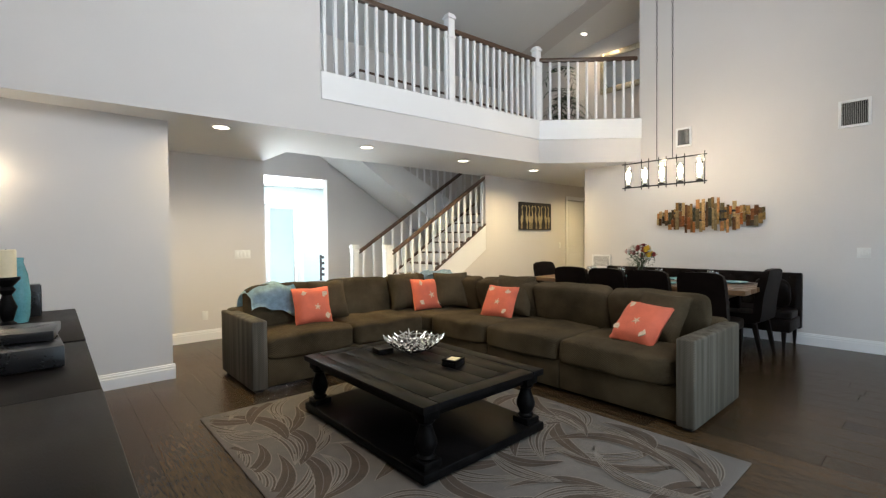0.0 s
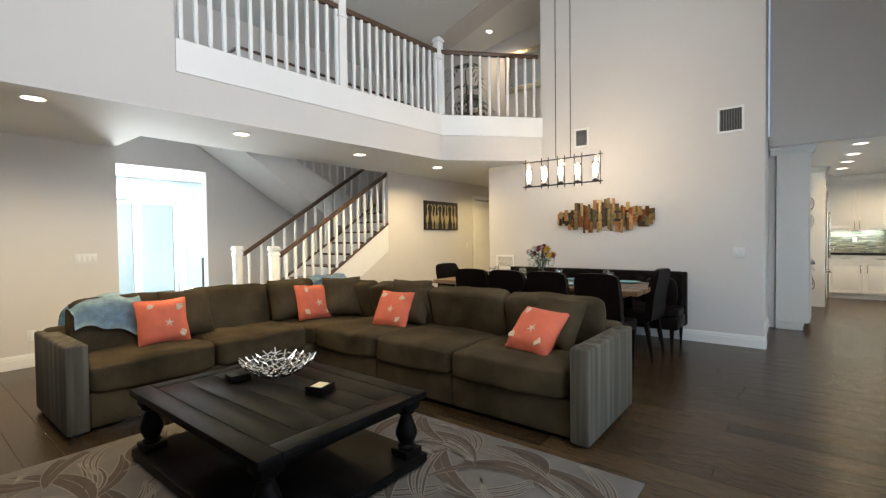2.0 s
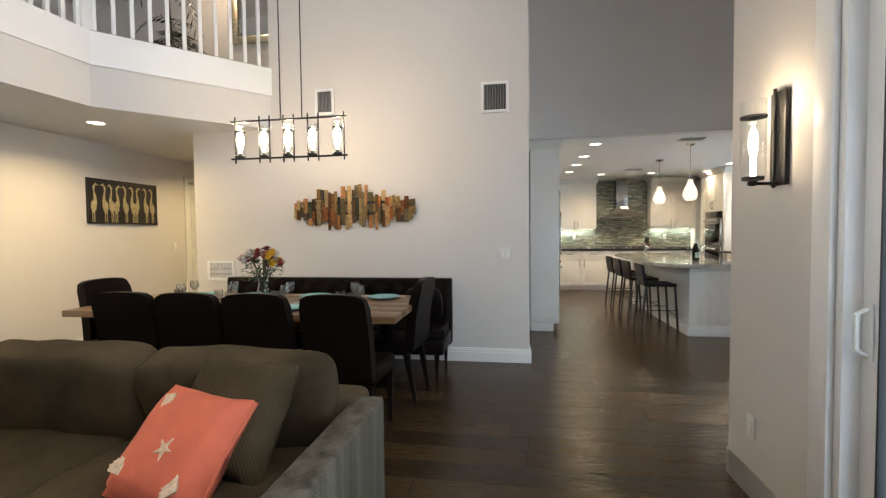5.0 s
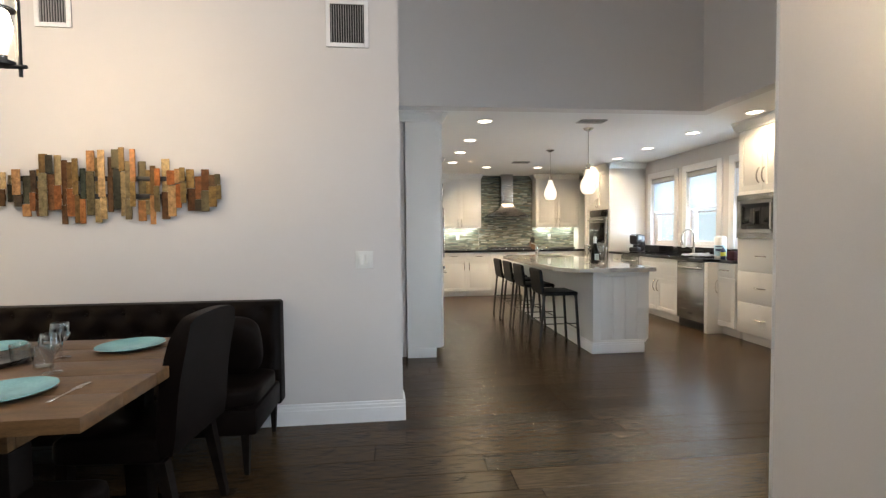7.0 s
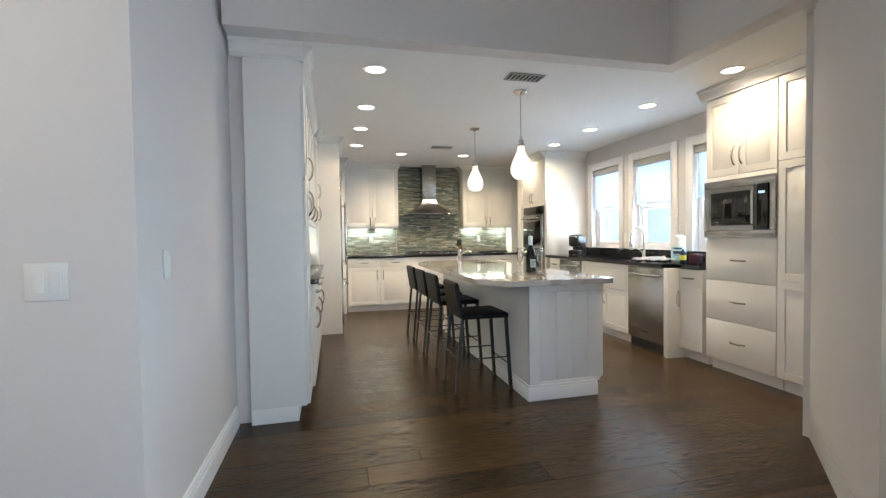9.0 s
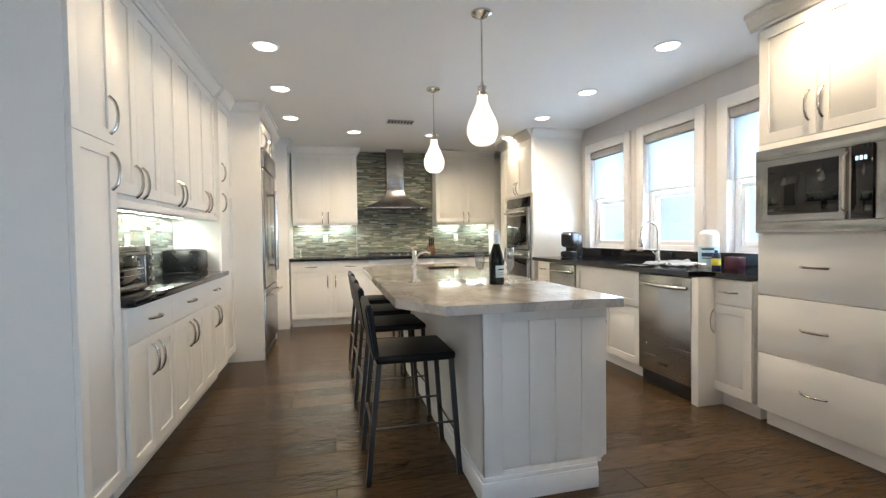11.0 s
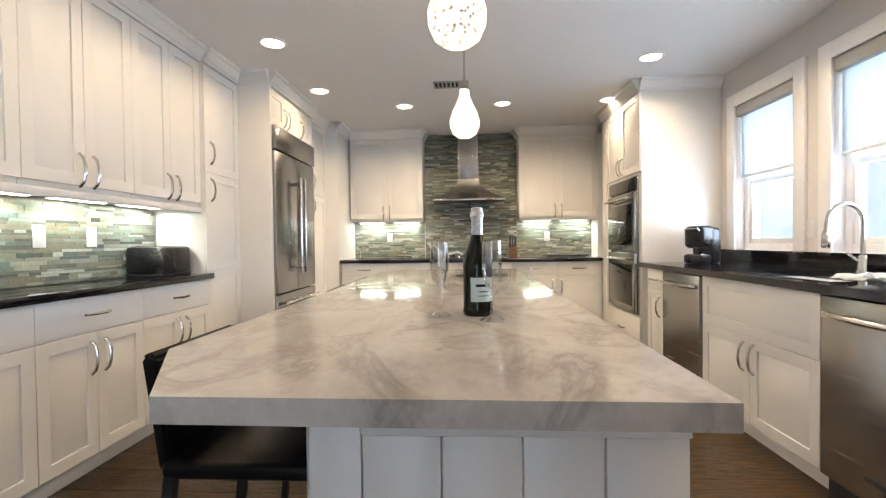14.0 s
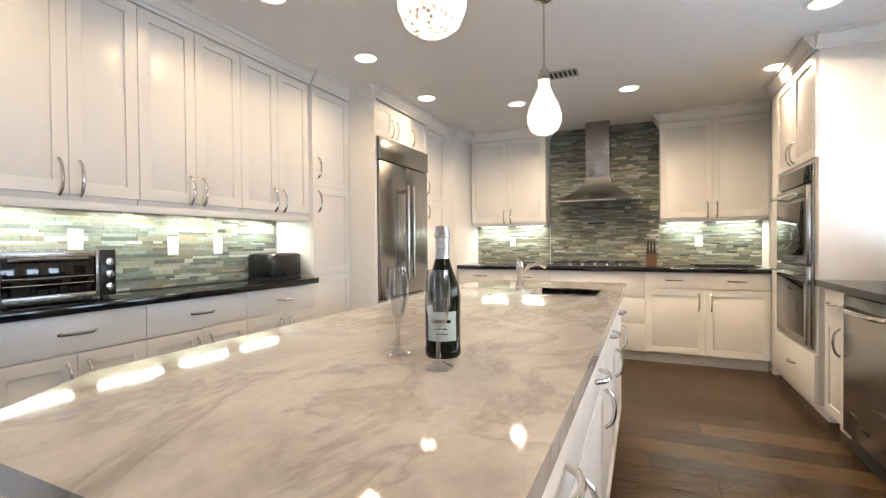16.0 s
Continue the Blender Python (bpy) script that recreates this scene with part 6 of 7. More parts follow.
boxes_part("control_strip", M_BLACK, hd, (0.20, 0.34, -0.423, -0.419, 0.006, 0.018), r=0.001)
ck = thing("gas_cooktop", pose(12.93, -1.62, 0.915, 0, 0, RB), "stainless steel gas cooktop with black grates", "cooktop")
boxes_part("plate", M_STEEL, ck, (-0.44, 0.44, -0.25, 0.25, 0.0, 0.012))
for k in range(3):
    x = -0.29 + 0.29 * k
    bm = bmesh.new()
    for a in (-0.12, 0.0, 0.12):
        soft_box(bm, x + a - 0.006, x + a + 0.006, -0.22, 0.22, 0.012, 0.045, r=0.003)
    for a in (-0.2, 0.0, 0.2):
        soft_box(bm, x - 0.13, x + 0.13, a - 0.006, a + 0.006, 0.030, 0.045, r=0.003)
    part("grate", bm, M_BLACK, ck)
for k in range(5):
    bm = bmesh.new()
    lathe(bm, [(0.018, 0.012), (0.016, 0.034), (0.0, 0.036)], 12, pose(-0.24 + 0.12 * k, -0.235, 0))
    part("knob", bm, M_CHROME, ck)

# oven tower on the south wall: faces towards +y
ot = cabinet("oven_tower", pose(12.52, -3.08, 0, 0, 0, 180), 1.04, 0.685, 0, KC - 0.1, [(0.14, 1.04, 0.11, 0.43, False, ("h", 0.60, 0.28)), (0.14, 0.59, 1.70, 2.375, True, ("v", 0.55, 1.80)), (0.59, 1.04, 1.70, 2.375, True, ("v", 0.63, 1.80)), (0, 0.14, 0.11, 2.375, False, None)], "tall white oven tower with a built-in double oven", toe=0.10)
ov = thing("double_oven", pose(12.24, -3.078, 0.45, 0, 0, 180), "black glass and steel built-in double wall oven", "oven")
boxes_part("body", M_STEEL, ov, (0, 0.72, 0.0, 0.015, 0, 1.22), label="")
boxes_part("control_panel", M_DARKGLASS, ov, (0.01, 0.71, -0.018, 0.0, 1.10, 1.21))
for z0, z1 in ((0.02, 0.54), (0.56, 1.08)):
    dr = boxes_part("oven_door", M_STEEL, ov, (0.01, 0.71, -0.03, 0.0, z0, z1), r=0.004)
    boxes_part("glass", M_DARKGLASS, dr, (0.06, 0.66, -0.033, -0.029, z0 + 0.05, z1 - 0.10), r=0.001)
    bm = bmesh.new()
    tube(bm, [(0.06, -0.075, z1 - 0.05), (0.66, -0.075, z1 - 0.05)], 0.011, 12)
    for xx in (0.09, 0.63):
        tube(bm, [(xx, -0.03, z1 - 0.05), (xx, -0.075, z1 - 0.05)], 0.008)
    part("handle", bm, M_CHROME, dr, "round steel handle")
crown("trim_crown_oven", [((12.52, -3.08), (11.48, -3.08))])
crown("trim_crown_oven_side", [((11.48, -3.08), (11.48, -3.76))])
bpy.data.objects["trim_crown_oven"].matrix_world = Matrix.Identity(4)

# south run: faces towards +y
cabinet("base_cabinet", pose(11.37, -3.10, 0, 0, 0, 180), 0.30, 0.66, 0, 0.875, [(0, 0.30, 0.70, 0.873, False, ("h", 0.15, 0.79)), (0, 0.30, 0.11, 0.70, True, ("v", 0.25, 0.58))], KL, "kitchen base cabinets", 0.10)
cabinet("base_cabinet", pose(10.50, -3.10, 0, 0, 0, 180), 0.955, 0.66, 0, 0.875, [(0, 0.955, 0.58, 0.873, True, None), (0, 0.478, 0.11, 0.58, True, ("v", 0.435, 0.47)), (0.478, 0.955, 0.11, 0.58, True, ("v", 0.52, 0.47))], "white shaker sink cabinet with two doors", "kitchen base cabinets", 0.10)
structure("trim_sink_legs", M_CAB, "white square posts beside the dishwasher", (8.925, 8.985, -3.76, -3.085, 0, 0.875), r=0.003)
cabinet("base_cabinet", pose(8.985, -3.22, 0, 0, 0, 180), 0.335, 0.54, 0, 0.875, [(0, 0.335, 0.70, 0.873, False, ("h", 0.17, 0.79)), (0, 0.335, 0.11, 0.70, True, ("v", 0.055, 0.58))], KL, "kitchen base cabinets", 0.10)


def dishwasher(x, w, label):
    d = thing("dishwasher", pose(x, -3.10, 0, 0, 0, 180), label, "dishwasher")
    boxes_part("body", M_BLACK, d, (0.004, w - 0.004, 0.03, 0.62, 0.02, 0.86))
    boxes_part("kick_plate", M_BLACK, d, (0.004, w - 0.004, 0.025, 0.04, 0.0, 0.10))
    dr = boxes_part("door", M_STEEL, d, (0.004, w - 0.004, -0.012, 0.028, 0.11, 0.868), r=0.006)
    bm = bmesh.new()
    pts = [(0.04 + (w - 0.08) * s, -0.018 - 0.045 * math.sin(math.pi * min(1, max(0, s))) ** 0.35, 0.795) for s in [k / 12 for k in range(13)]]
    tube(bm, pts, 0.013, 10)
    part("handle", bm, M_CHROME, dr, "bowed steel bar handle")
    boxes_part("badge", M_BLACK, dr, (w / 2 - 0.05, w / 2 + 0.05, -0.0145, -0.011, 0.19, 0.21), r=0.001)
    return d


dishwasher(9.535, 0.545, "stainless steel dishwasher with a bowed handle")
dishwasher(11.06, 0.55, "stainless steel appliance drawer beside the sink cabinet")
bm = bmesh.new()
for dims in ((8.655, 9.0, -3.768, -3.19), (9.0, 11.475, -3.768, -3.62), (9.0, 9.62, -3.62, -3.075), (10.38, 11.475, -3.62, -3.075), (9.62, 10.38, -3.20, -3.075)):
    box(bm, *dims, 0.877, 0.915)
box(bm, 8.655, 11.475, -3.768, -3.748, 0.9155, 1.02)
solo("trim_counter_south", bm, M_GRANITE, Matrix.Identity(4), "black polished granite worktop under the windows", "", kind="structure", smooth=None)


def sink_bowl(name, m, w, d, h, label, rim=0.012):
    s = thing(name, m, label, "sink")
    boxes_part("bowl", M_SINKDARK, s, (-w / 2, w / 2, -d / 2, d / 2, -h, -h + 0.006), (-w / 2, -w / 2 + 0.006, -d / 2, d / 2, -h + 0.006, 0), (w / 2 - 0.006, w / 2, -d / 2, d / 2, -h + 0.006, 0), (-w / 2 + 0.006, w / 2 - 0.006, -d / 2, -d / 2 + 0.006, -h + 0.006, 0), (-w / 2 + 0.006, w / 2 - 0.006, d / 2 - 0.006, d / 2, -h + 0.006, 0), r=0.002)
    bm = bmesh.new()
    lathe(bm, [(0.04, -h + 0.006), (0.04, -h + 0.009), (0.0, -h + 0.009)], 16)
    part("drain", bm, M_CHROME, s)
    return s


sink_bowl("kitchen_sink", pose(10.0, -3.41, 0.876), 0.74, 0.40, 0.2, "undermounted stainless steel sink below the windows")
fa = thing("faucet", pose(10.0, -3.66, 0.915), "tall brushed steel gooseneck kitchen faucet", "faucet")
bm = bmesh.new()
lathe(bm, [(0.03, 0), (0.03, 0.01), (0.022, 0.02), (0.02, 0.09), (0.016, 0.10)], 16)
tube(bm, [(0, 0, 0.09), (0, 0, 0.28)] + [(0, 0.09 - 0.09 * math.cos(a), 0.28 + 0.09 * math.sin(a)) for a in [math.pi * k / 10 for k in range(1, 11)]] + [(0, 0.185, 0.20)], 0.011, 10)
part("spout", bm, M_CHROME, fa)
bm = bmesh.new()
lathe(bm, [(0.012, 0.08), (0.019, 0.07), (0.02, 0.0), (0.016, -0.01)], 14, pose(0, 0.186, 0.15))
part("spray_head", bm, M_CHROME, fa)
bm = bmesh.new()
tube(bm, [(0.02, 0, 0.07), (0.05, 0, 0.08), (0.10, 0.0, 0.11)], 0.007, 8)
part("lever", bm, M_CHROME, fa)

# tall units with microwave on the south wall
cabinet("tall_cabinet", pose(8.60, -3.208, 0, 0, 0, 180), 0.66, 0.54, 0, KC - 0.1, [(0, 0.66, 0.805, 1.165, False, ("h", 0.33, 0.985)), (0, 0.66, 0.455, 0.805, False, ("h", 0.33, 0.635)), (0, 0.66, 0.11, 0.455, False, ("h", 0.33, 0.29)), (0, 0.33, 1.70, 2.375, True, ("v", 0.295, 1.86)), (0.33, 0.66, 1.70, 2.375, True, ("v", 0.365, 1.86)), (0, 0.66, 1.165, 1.70, False, None)], "tall white cabinet with drawers and a built-in microwave", "tall cabinets", 0.10)
cabinet("tall_cabinet", pose(7.935, -3.208, 0, 0, 0, 180), 0.63, 0.54, 0, KC - 0.1, [(0, 0.63, 0.11, 0.85, True, None), (0, 0.63, 0.85, 1.75, True, ("v", 0.575, 1.62)), (0, 0.63, 1.75, 2.375, True, ("v", 0.575, 1.92))], "tall white pantry cabinet beside the microwave", "tall cabinets", 0.10)
bm = bmesh.new()
for xa, xb, ya in ((7.30, 8.60, -3.208),):
    prism(bm, [(ya - 0.02, 0), (ya + 0.006, 0), (ya + 0.012, 0.015), (ya + 0.02, 0.02), (ya + 0.048, 0.072), (ya + 0.06, 0.075), (ya + 0.06, 0.10), (ya - 0.02, 0.10)], xa, xb + 0.05, "x", pose(0, 0, KC - 0.1))
solo("trim_crown_tall", bm, M_CAB, Matrix.Identity(4), "white crown moulding above the tall cabinets", "", kind="structure", smooth=None)
mw = thing("microwave", pose(8.60, -3.21, 1.177, 0, 0, 180), "stainless steel built-in microwave with black glass", "microwave")
boxes_part("trim_kit", M_STEEL, mw, (0, 0.66, -0.022, 0.0, 0, 0.06), (0, 0.66, -0.022, 0.0, 0.42, 0.485), (0, 0.05, -0.022, 0.0, 0.06, 0.42), (0.61, 0.66, -0.022, 0.0, 0.06, 0.42), r=0.003)
boxes_part("oven_door", M_STEEL, mw, (0.052, 0.49, -0.03, -0.002, 0.062, 0.418), r=0.004)
boxes_part("glass", M_DARKGLASS, mw, (0.085, 0.46, -0.033, -0.029, 0.10, 0.38), r=0.001)
boxes_part("control_panel", M_DARKGLASS, mw, (0.515, 0.608, -0.031, -0.002, 0.062, 0.418), r=0.002)
boxes_part("display", glow("lit clock digits", (0.5, 0.8, 1.0), 1.5), mw, (0.535, 0.547, -0.0325, -0.0308, 0.345, 0.365), (0.553, 0.565, -0.0325, -0.0308, 0.345, 0.365), (0.571, 0.583, -0.0325, -0.0308, 0.345, 0.365), r=0.0005)
bm = bmesh.new()
tube(bm, [(0.50, -0.03, 0.09), (0.50, -0.055, 0.11), (0.50, -0.055, 0.37), (0.50, -0.03, 0.39)], 0.008, 8)
part("handle", bm, M_CHROME, mw)

# island
ISL = [(8.45, -0.975), (8.17, -1.14), (8.16, -1.955), (11.03, -1.975), (11.03, -1.14), (10.74, -0.975)]
isl = thing("kitchen_island", pose(8.27, -1.6375, 0), "white panelled kitchen island with drawers", "island")
bm = bmesh.new()
box(bm, 0.02, 2.63, -0.287, 0.302, 0.10, 0.856)
part("body", bm, M_CAB, isl)
boxes_part("plinth", M_CAB, isl, (0.03, 2.63, -0.225, 0.29, 0, 0.10))
for k in range(4):
    y1 = 0.217 - 0.131 * k
    boxes_part("end_panel", M_CAB, isl, (0.004, 0.02, max(-0.307, y1 - 0.1295), y1, 0.135, 0.799), r=0.004)
boxes_part("end_frame", M_CAB, isl, (0.0, 0.02, 0.218, 0.3075, 0.0, 0.856), (0.0, 0.02, -0.307, 0.218, 0.80, 0.856), (0.0, 0.02, -0.25, 0.218, 0.0, 0.134), r=0.002)
boxes_part("skirting", M_TRIM, isl, (-0.016, 0.0, -0.25, 0.3235, 0, 0.095), (-0.010, 0.0, -0.25, 0.3175, 0.095, 0.115), (0.0, 2.63, 0.3075, 0.3235, 0, 0.095), (0.0, 2.63, 0.3075, 0.3175, 0.095, 0.115), r=0.003)
boxes_part("side_panel", M_CAB, isl, (0.0, 2.63, 0.3025, 0.3075, 0.115, 0.856), r=0.001)
for k in range(4):
    x0, x1 = 0.03 + 0.65 * k, 0.03 + 0.65 * (k + 1)
    for a, b, zz in ((0.69, 0.852, 0.772), (0.11, 0.69, None)):
        if zz:
            dr = boxes_part("drawer", M_CAB, isl, (x0 + 0.002, x1 - 0.002, -0.307, -0.288, a + 0.002, b - 0.002), r=0.002)
        else:
            bm = shaker_frame(x0 + 0.002, x1 - 0.002, a + 0.002, b - 0.002, 0.055)
            bmesh.ops.transform(bm, verts=bm.verts, matrix=pose(0, -0.307, 0))
            dr = part("door", bm, M_CAB, isl)
            boxes_part("door_panel", M_CAB, dr, (x0 + 0.057, x1 - 0.057, -0.298, -0.288, a + 0.057, b - 0.057), r=0.001)
        bm = bmesh.new()
        pull(bm, (x0 + x1) / 2 if zz else x1 - 0.05, zz or 0.58, 0.135, not zz, -0.307)
        part("handle", bm, M_CHROME, dr, "satin nickel arched pull")
bm = bmesh.new()
sx0, sx1, sy0, sy1 = 10.22, 10.56, -1.86, -1.52
prism(bm, [(8.45, -0.975), (8.17, -1.14), (8.16, -1.955), (sx0, -1.9695), (sx0, -0.975)], 0.857, 0.897)
prism(bm, [(sx1, -0.975), (sx1, -1.972), (11.03, -1.975), (11.03, -1.14), (10.74, -0.975)], 0.857, 0.897)
prism(bm, [(sx0, -0.975), (sx0, sy1), (sx1, sy1), (sx1, -0.975)], 0.857, 0.897)
prism(bm, [(sx0, sy0), (sx0, -1.9695), (sx1, -1.972), (sx1, sy0)], 0.857, 0.897)
bmesh.ops.remove_doubles(bm, verts=bm.verts[:], dist=0.0005)
inner = [f for f in bm.faces if abs(f.normal.z) < 0.1 and any(abs(f.calc_center_median().x - s) < 0.001 for s in (sx0, sx1)) and not (sy0 < f.calc_center_median().y < sy1)]
bmesh.ops.delete(bm, geom=inner, context="FACES")
top = solo("island_worktop", bm, M_MARBLE, Matrix.Identity(4), "polished grey veined quartzite island worktop", "worktop", smooth=None)
sink_bowl("island_sink", pose(10.39, -1.69, 0.856), 0.345, 0.345, 0.18, "small undermounted steel prep sink in the island")
fa = thing("faucet", pose(10.43, -1.42, 0.897), "low brushed steel prep faucet on the island", "faucet")
bm = bmesh.new()
lathe(bm, [(0.028, 0), (0.028, 0.012), (0.02, 0.02), (0.02, 0.11), (0.024, 0.13), (0.018, 0.16), (0, 0.165)], 16)
tube(bm, [(0, 0, 0.07), (0, -0.05, 0.135), (0, -0.11, 0.15), (0, -0.15, 0.13)], 0.012, 10)
part("spout", bm, M_CHROME, fa)
bm = bmesh.new()
tube(bm, [(0, 0, 0.16), (0, 0.03, 0.19), (0, 0.08, 0.205)], 0.008, 8)
part("lever", bm, M_CHROME, fa)

# stools
sto = thing("bar_stool", pose(8.73, -1.08, 0), "black leather bar stool with slim metal legs", "stool", "stools along the island")
bm = bmesh.new()
soft_box(bm, -0.20, 0.20, -0.20, 0.19, 0.575, 0.615, r=0.014, seg=3)
part("seat", bm, M_BLACKLEATHER, sto)
bm = bmesh.new()
prism(bm, [(0.17, 0.59), (0.20, 0.59), (0.238, 0.852), (0.22, 0.867), (0.20, 0.852)], -0.19, 0.19, "x")
bmesh.ops.bevel(bm, geom=bm.edges[:], offset=0.008, segments=2, affect="EDGES")
part("backrest", bm, M_BLACKLEATHER, sto)
for sx in (-1, 1):
    for sy, y0, y1 in ((-1, -0.18, -0.215), (1, 0.175, 0.235)):
        bm = bmesh.new()
        x0, x1 = sx * 0.18, sx * 0.187
        prism(bm, [(-0.012, -0.012), (0.012, -0.012), (0.012, 0.012), (-0.012, 0.012)], 0, 1)
        for v in bm.verts:
            s = v.co.z
            v.co = Vector((v.co.x + x1 + (x0 - x1) * s, v.co.y + y1 + (y0 - y1) * s, 0.58 * s))
        part("leg", bm, M_BLACK, sto)
boxes_part("footrest", M_CHROME, sto, (-0.185, 0.185, -0.212, -0.20, 0.20, 0.212), label="polished steel footrest")
for dims in ((-0.19, -0.178, -0.20, 0.21, 0.26, 0.27), (0.178, 0.19, -0.20, 0.21, 0.26, 0.27), (-0.18, 0.18, 0.205, 0.217, 0.26, 0.27)):
    boxes_part("stretcher", M_BLACK, sto, dims)
for x in (9.47, 10.05, 10.66):
    copy_thing(sto, pose(x, -1.08, 0, 0, 0, 2))

# ---- recessed lamps, pendants ----


def can(x, y, z, watts, colour=SOFT):
    c = thing("recessed_lamp", pose(x, y, z), "round white recessed ceiling lamp, lit", "lamp", "recessed ceiling lamps")
    bm = bmesh.new()
    lathe(bm, [(0.095, 0.0), (0.094, -0.006), (0.078, -0.009), (0.072, -0.004), (0.072, 0.0)], 28)
    part("trim_ring", bm, M_TRIM, c)
    bm = bmesh.new()
    lathe(bm, [(0.0, -0.0035), (0.0715, -0.0035), (0.0715, -0.0005), (0.0, -0.0005)], 28)
    part("diffuser", bm, M_CAN, c, "glowing diffuser")
    lamp("can_light", "AREA", look((x, y, z - 0.012), (x, y + 0.0001, 0)), watts, colour, 0.12, spread=150)


for x in (8.679, 9.68, 10.56, 11.53):
    can(x, -0.285, KC, CAN_W * 0.55, (1.0, 0.77, 0.46))
for x in (8.134, 9.10, 10.114, 11.018, 12.02):
    can(x, -2.995, KC, CAN_W, (1.0, 0.80, 0.53))
for y in (-0.982, -1.964):
    can(12.055, y, KC, CAN_W * 1.8, (1.0, 0.80, 0.53))
for x, y in ((1.45, 5.07), (3.09, 5.01), (4.69, 4.97), (6.25, 4.89)):
    can(x, y, 2.44, HALLCAN_W, (1.0, 0.76, 0.36))
# unseen extra can, added as fill to brighten the end of the hall
can(8.4, 4.75, 2.44, HALLCAN_W, (1.0, 0.76, 0.36))
can(8.347, 5.228, 5.427, 14, WARM)


def pendant(x, y, drop):
    p = thing("pendant_lamp", pose(x, y, KC), "teardrop crackle glass pendant lamp on a nickel rod", "lamp", "pendants above the island")
    bm = bmesh.new()
    lathe(bm, [(0.06, 0.0), (0.06, -0.012), (0.03, -0.03), (0.012, -0.035), (0.0, -0.035)], 24)
    part("canopy", bm, M_CHROME, p)
    bm = bmesh.new()
    tube(bm, [(0, 0, -0.03), (0, 0, -drop + 0.33)], 0.006, 8)
    part("rod", bm, M_CHROME, p)
    bm = bmesh.new()
    lathe(bm, [(0.008, 0.37), (0.010, 0.345), (0.026, 0.34), (0.028, 0.30), (0.033, 0.295), (0.033, 0.285), (0.0, 0.285)], 20, pose(0, 0, -drop))
    part("socket_cap", bm, M_CHROME, p)
    bm = bmesh.new()
    lathe(bm, [(0.030, 0.285), (0.032, 0.25), (0.05, 0.205), (0.077, 0.15), (0.091, 0.10), (0.089, 0.06), (0.072, 0.02), (0.045, 0.0), (0.0, -0.002)], 32, pose(0, 0, -drop))
    part("glass_drop", bm, M_FROST, p, "glowing crackle glass")


pendant(8.94, -1.573, 0.768)
pendant(10.30, -1.59, 0.735)
for x, y in ((8.60, -1.46), (11.46, -1.47)):
    v = thing("ceiling_vent", pose(x, y, KC), "grey slatted ceiling air vent", "vent")
    boxes_part("backing", M_DARK, v, (-0.07, 0.07, -0.14, 0.14, -0.004, -0.0005))
    boxes_part("frame", M_VENT, v, (-0.08, -0.062, -0.15, 0.15, -0.012, -0.004), (0.062, 0.08, -0.15, 0.15, -0.012, -0.004), (-0.062, 0.062, -0.15, -0.135, -0.012, -0.004), (-0.062, 0.062, 0.135, 0.15, -0.012, -0.004))
    for k in range(7):
        y0 = -0.115 + 0.036 * k
        boxes_part("slat", M_VENT, v, (-0.062, 0.062, y0, y0 + 0.014, -0.011, -0.005), r=0.001)


def under_light(x0, x1, y0, y1, z, n):
    """Slim lit strips under the wall cabinets, set towards the wall."""
    along_x = (x1 - x0) > (y1 - y0)
    for k in range(n):
        s = thing("undercabinet_light", pose(x0 + (x1 - x0) * (k + 0.5) / n, y0 + (y1 - y0) * (k + 0.5) / n, z), "slim white lit strip under a wall cabinet", "lamp", "under-cabinet lights")
        w, d = ((x1 - x0) / n * 0.36, 0.022) if along_x else (0.022, (y1 - y0) / n * 0.36)
        boxes_part("housing", M_PLATE, s, (-w - 0.006, w + 0.006, -d - 0.006, d + 0.006, -0.012, -0.0005))
        boxes_part("diffuser", M_STRIP, s, (-w, w, -d, d, -0.0145, -0.0122), r=0.0005)
        p = s.matrix_world.translation
        lamp("strip_light", "AREA", look((p.x, p.y, z - 0.018), (p.x, p.y + 0.0001, 0)), STRIP_W, (0.93, 1.0, 0.86), 2 * w if along_x else 2 * w, 2 * d)


under_light(8.74, 10.54, 0.50, 0.50, 1.37, 4)
under_light(13.21, 13.21, -1.05, -0.17, 1.37, 2)
under_light(13.21, 13.21, -3.15, -2.25, 1.37, 2)

# ---- small kitchen things ----
bo = thing("wine_bottle", pose(8.874, -1.626, 0.897, 0, 0, 20) @ Matrix.Scale(0.95, 4), "dark green sparkling wine bottle with silver foil neck", "bottle")
bm = bmesh.new()
lathe(bm, [(0.0, 0.006), (0.042, 0.0), (0.046, 0.006), (0.046, 0.02), (0.0445, 0.026), (0.046, 0.15), (0.042, 0.18), (0.026, 0.222), (0.0175, 0.25)], 32)
part("body", bm, M_BOTTLEGLASS, bo)
bm = bmesh.new()
lathe(bm, [(0.0185, 0.235), (0.0175, 0.275), (0.018, 0.30), (0.021, 0.303), (0.021, 0.312), (0.018, 0.318), (0.0175, 0.33), (0.0, 0.334)], 24)
part("foil", bm, M_FOIL, bo, "crinkled silver foil")
bm = bmesh.new()
rows = []
for z in (0.045, 0.118):
    rows.append([bm.verts.new((0.0466 * math.cos(a), 0.0466 * math.sin(a), z)) for a in [math.pi + 0.85 * (k / 8 * 2 - 1) for k in range(9)]])
for k in range(8):
    bm.faces.new((rows[0][k], rows[0][k + 1], rows[1][k + 1], rows[1][k]))
lb = part("label", bm, M_PAPER, bo, "pale blue paper label")
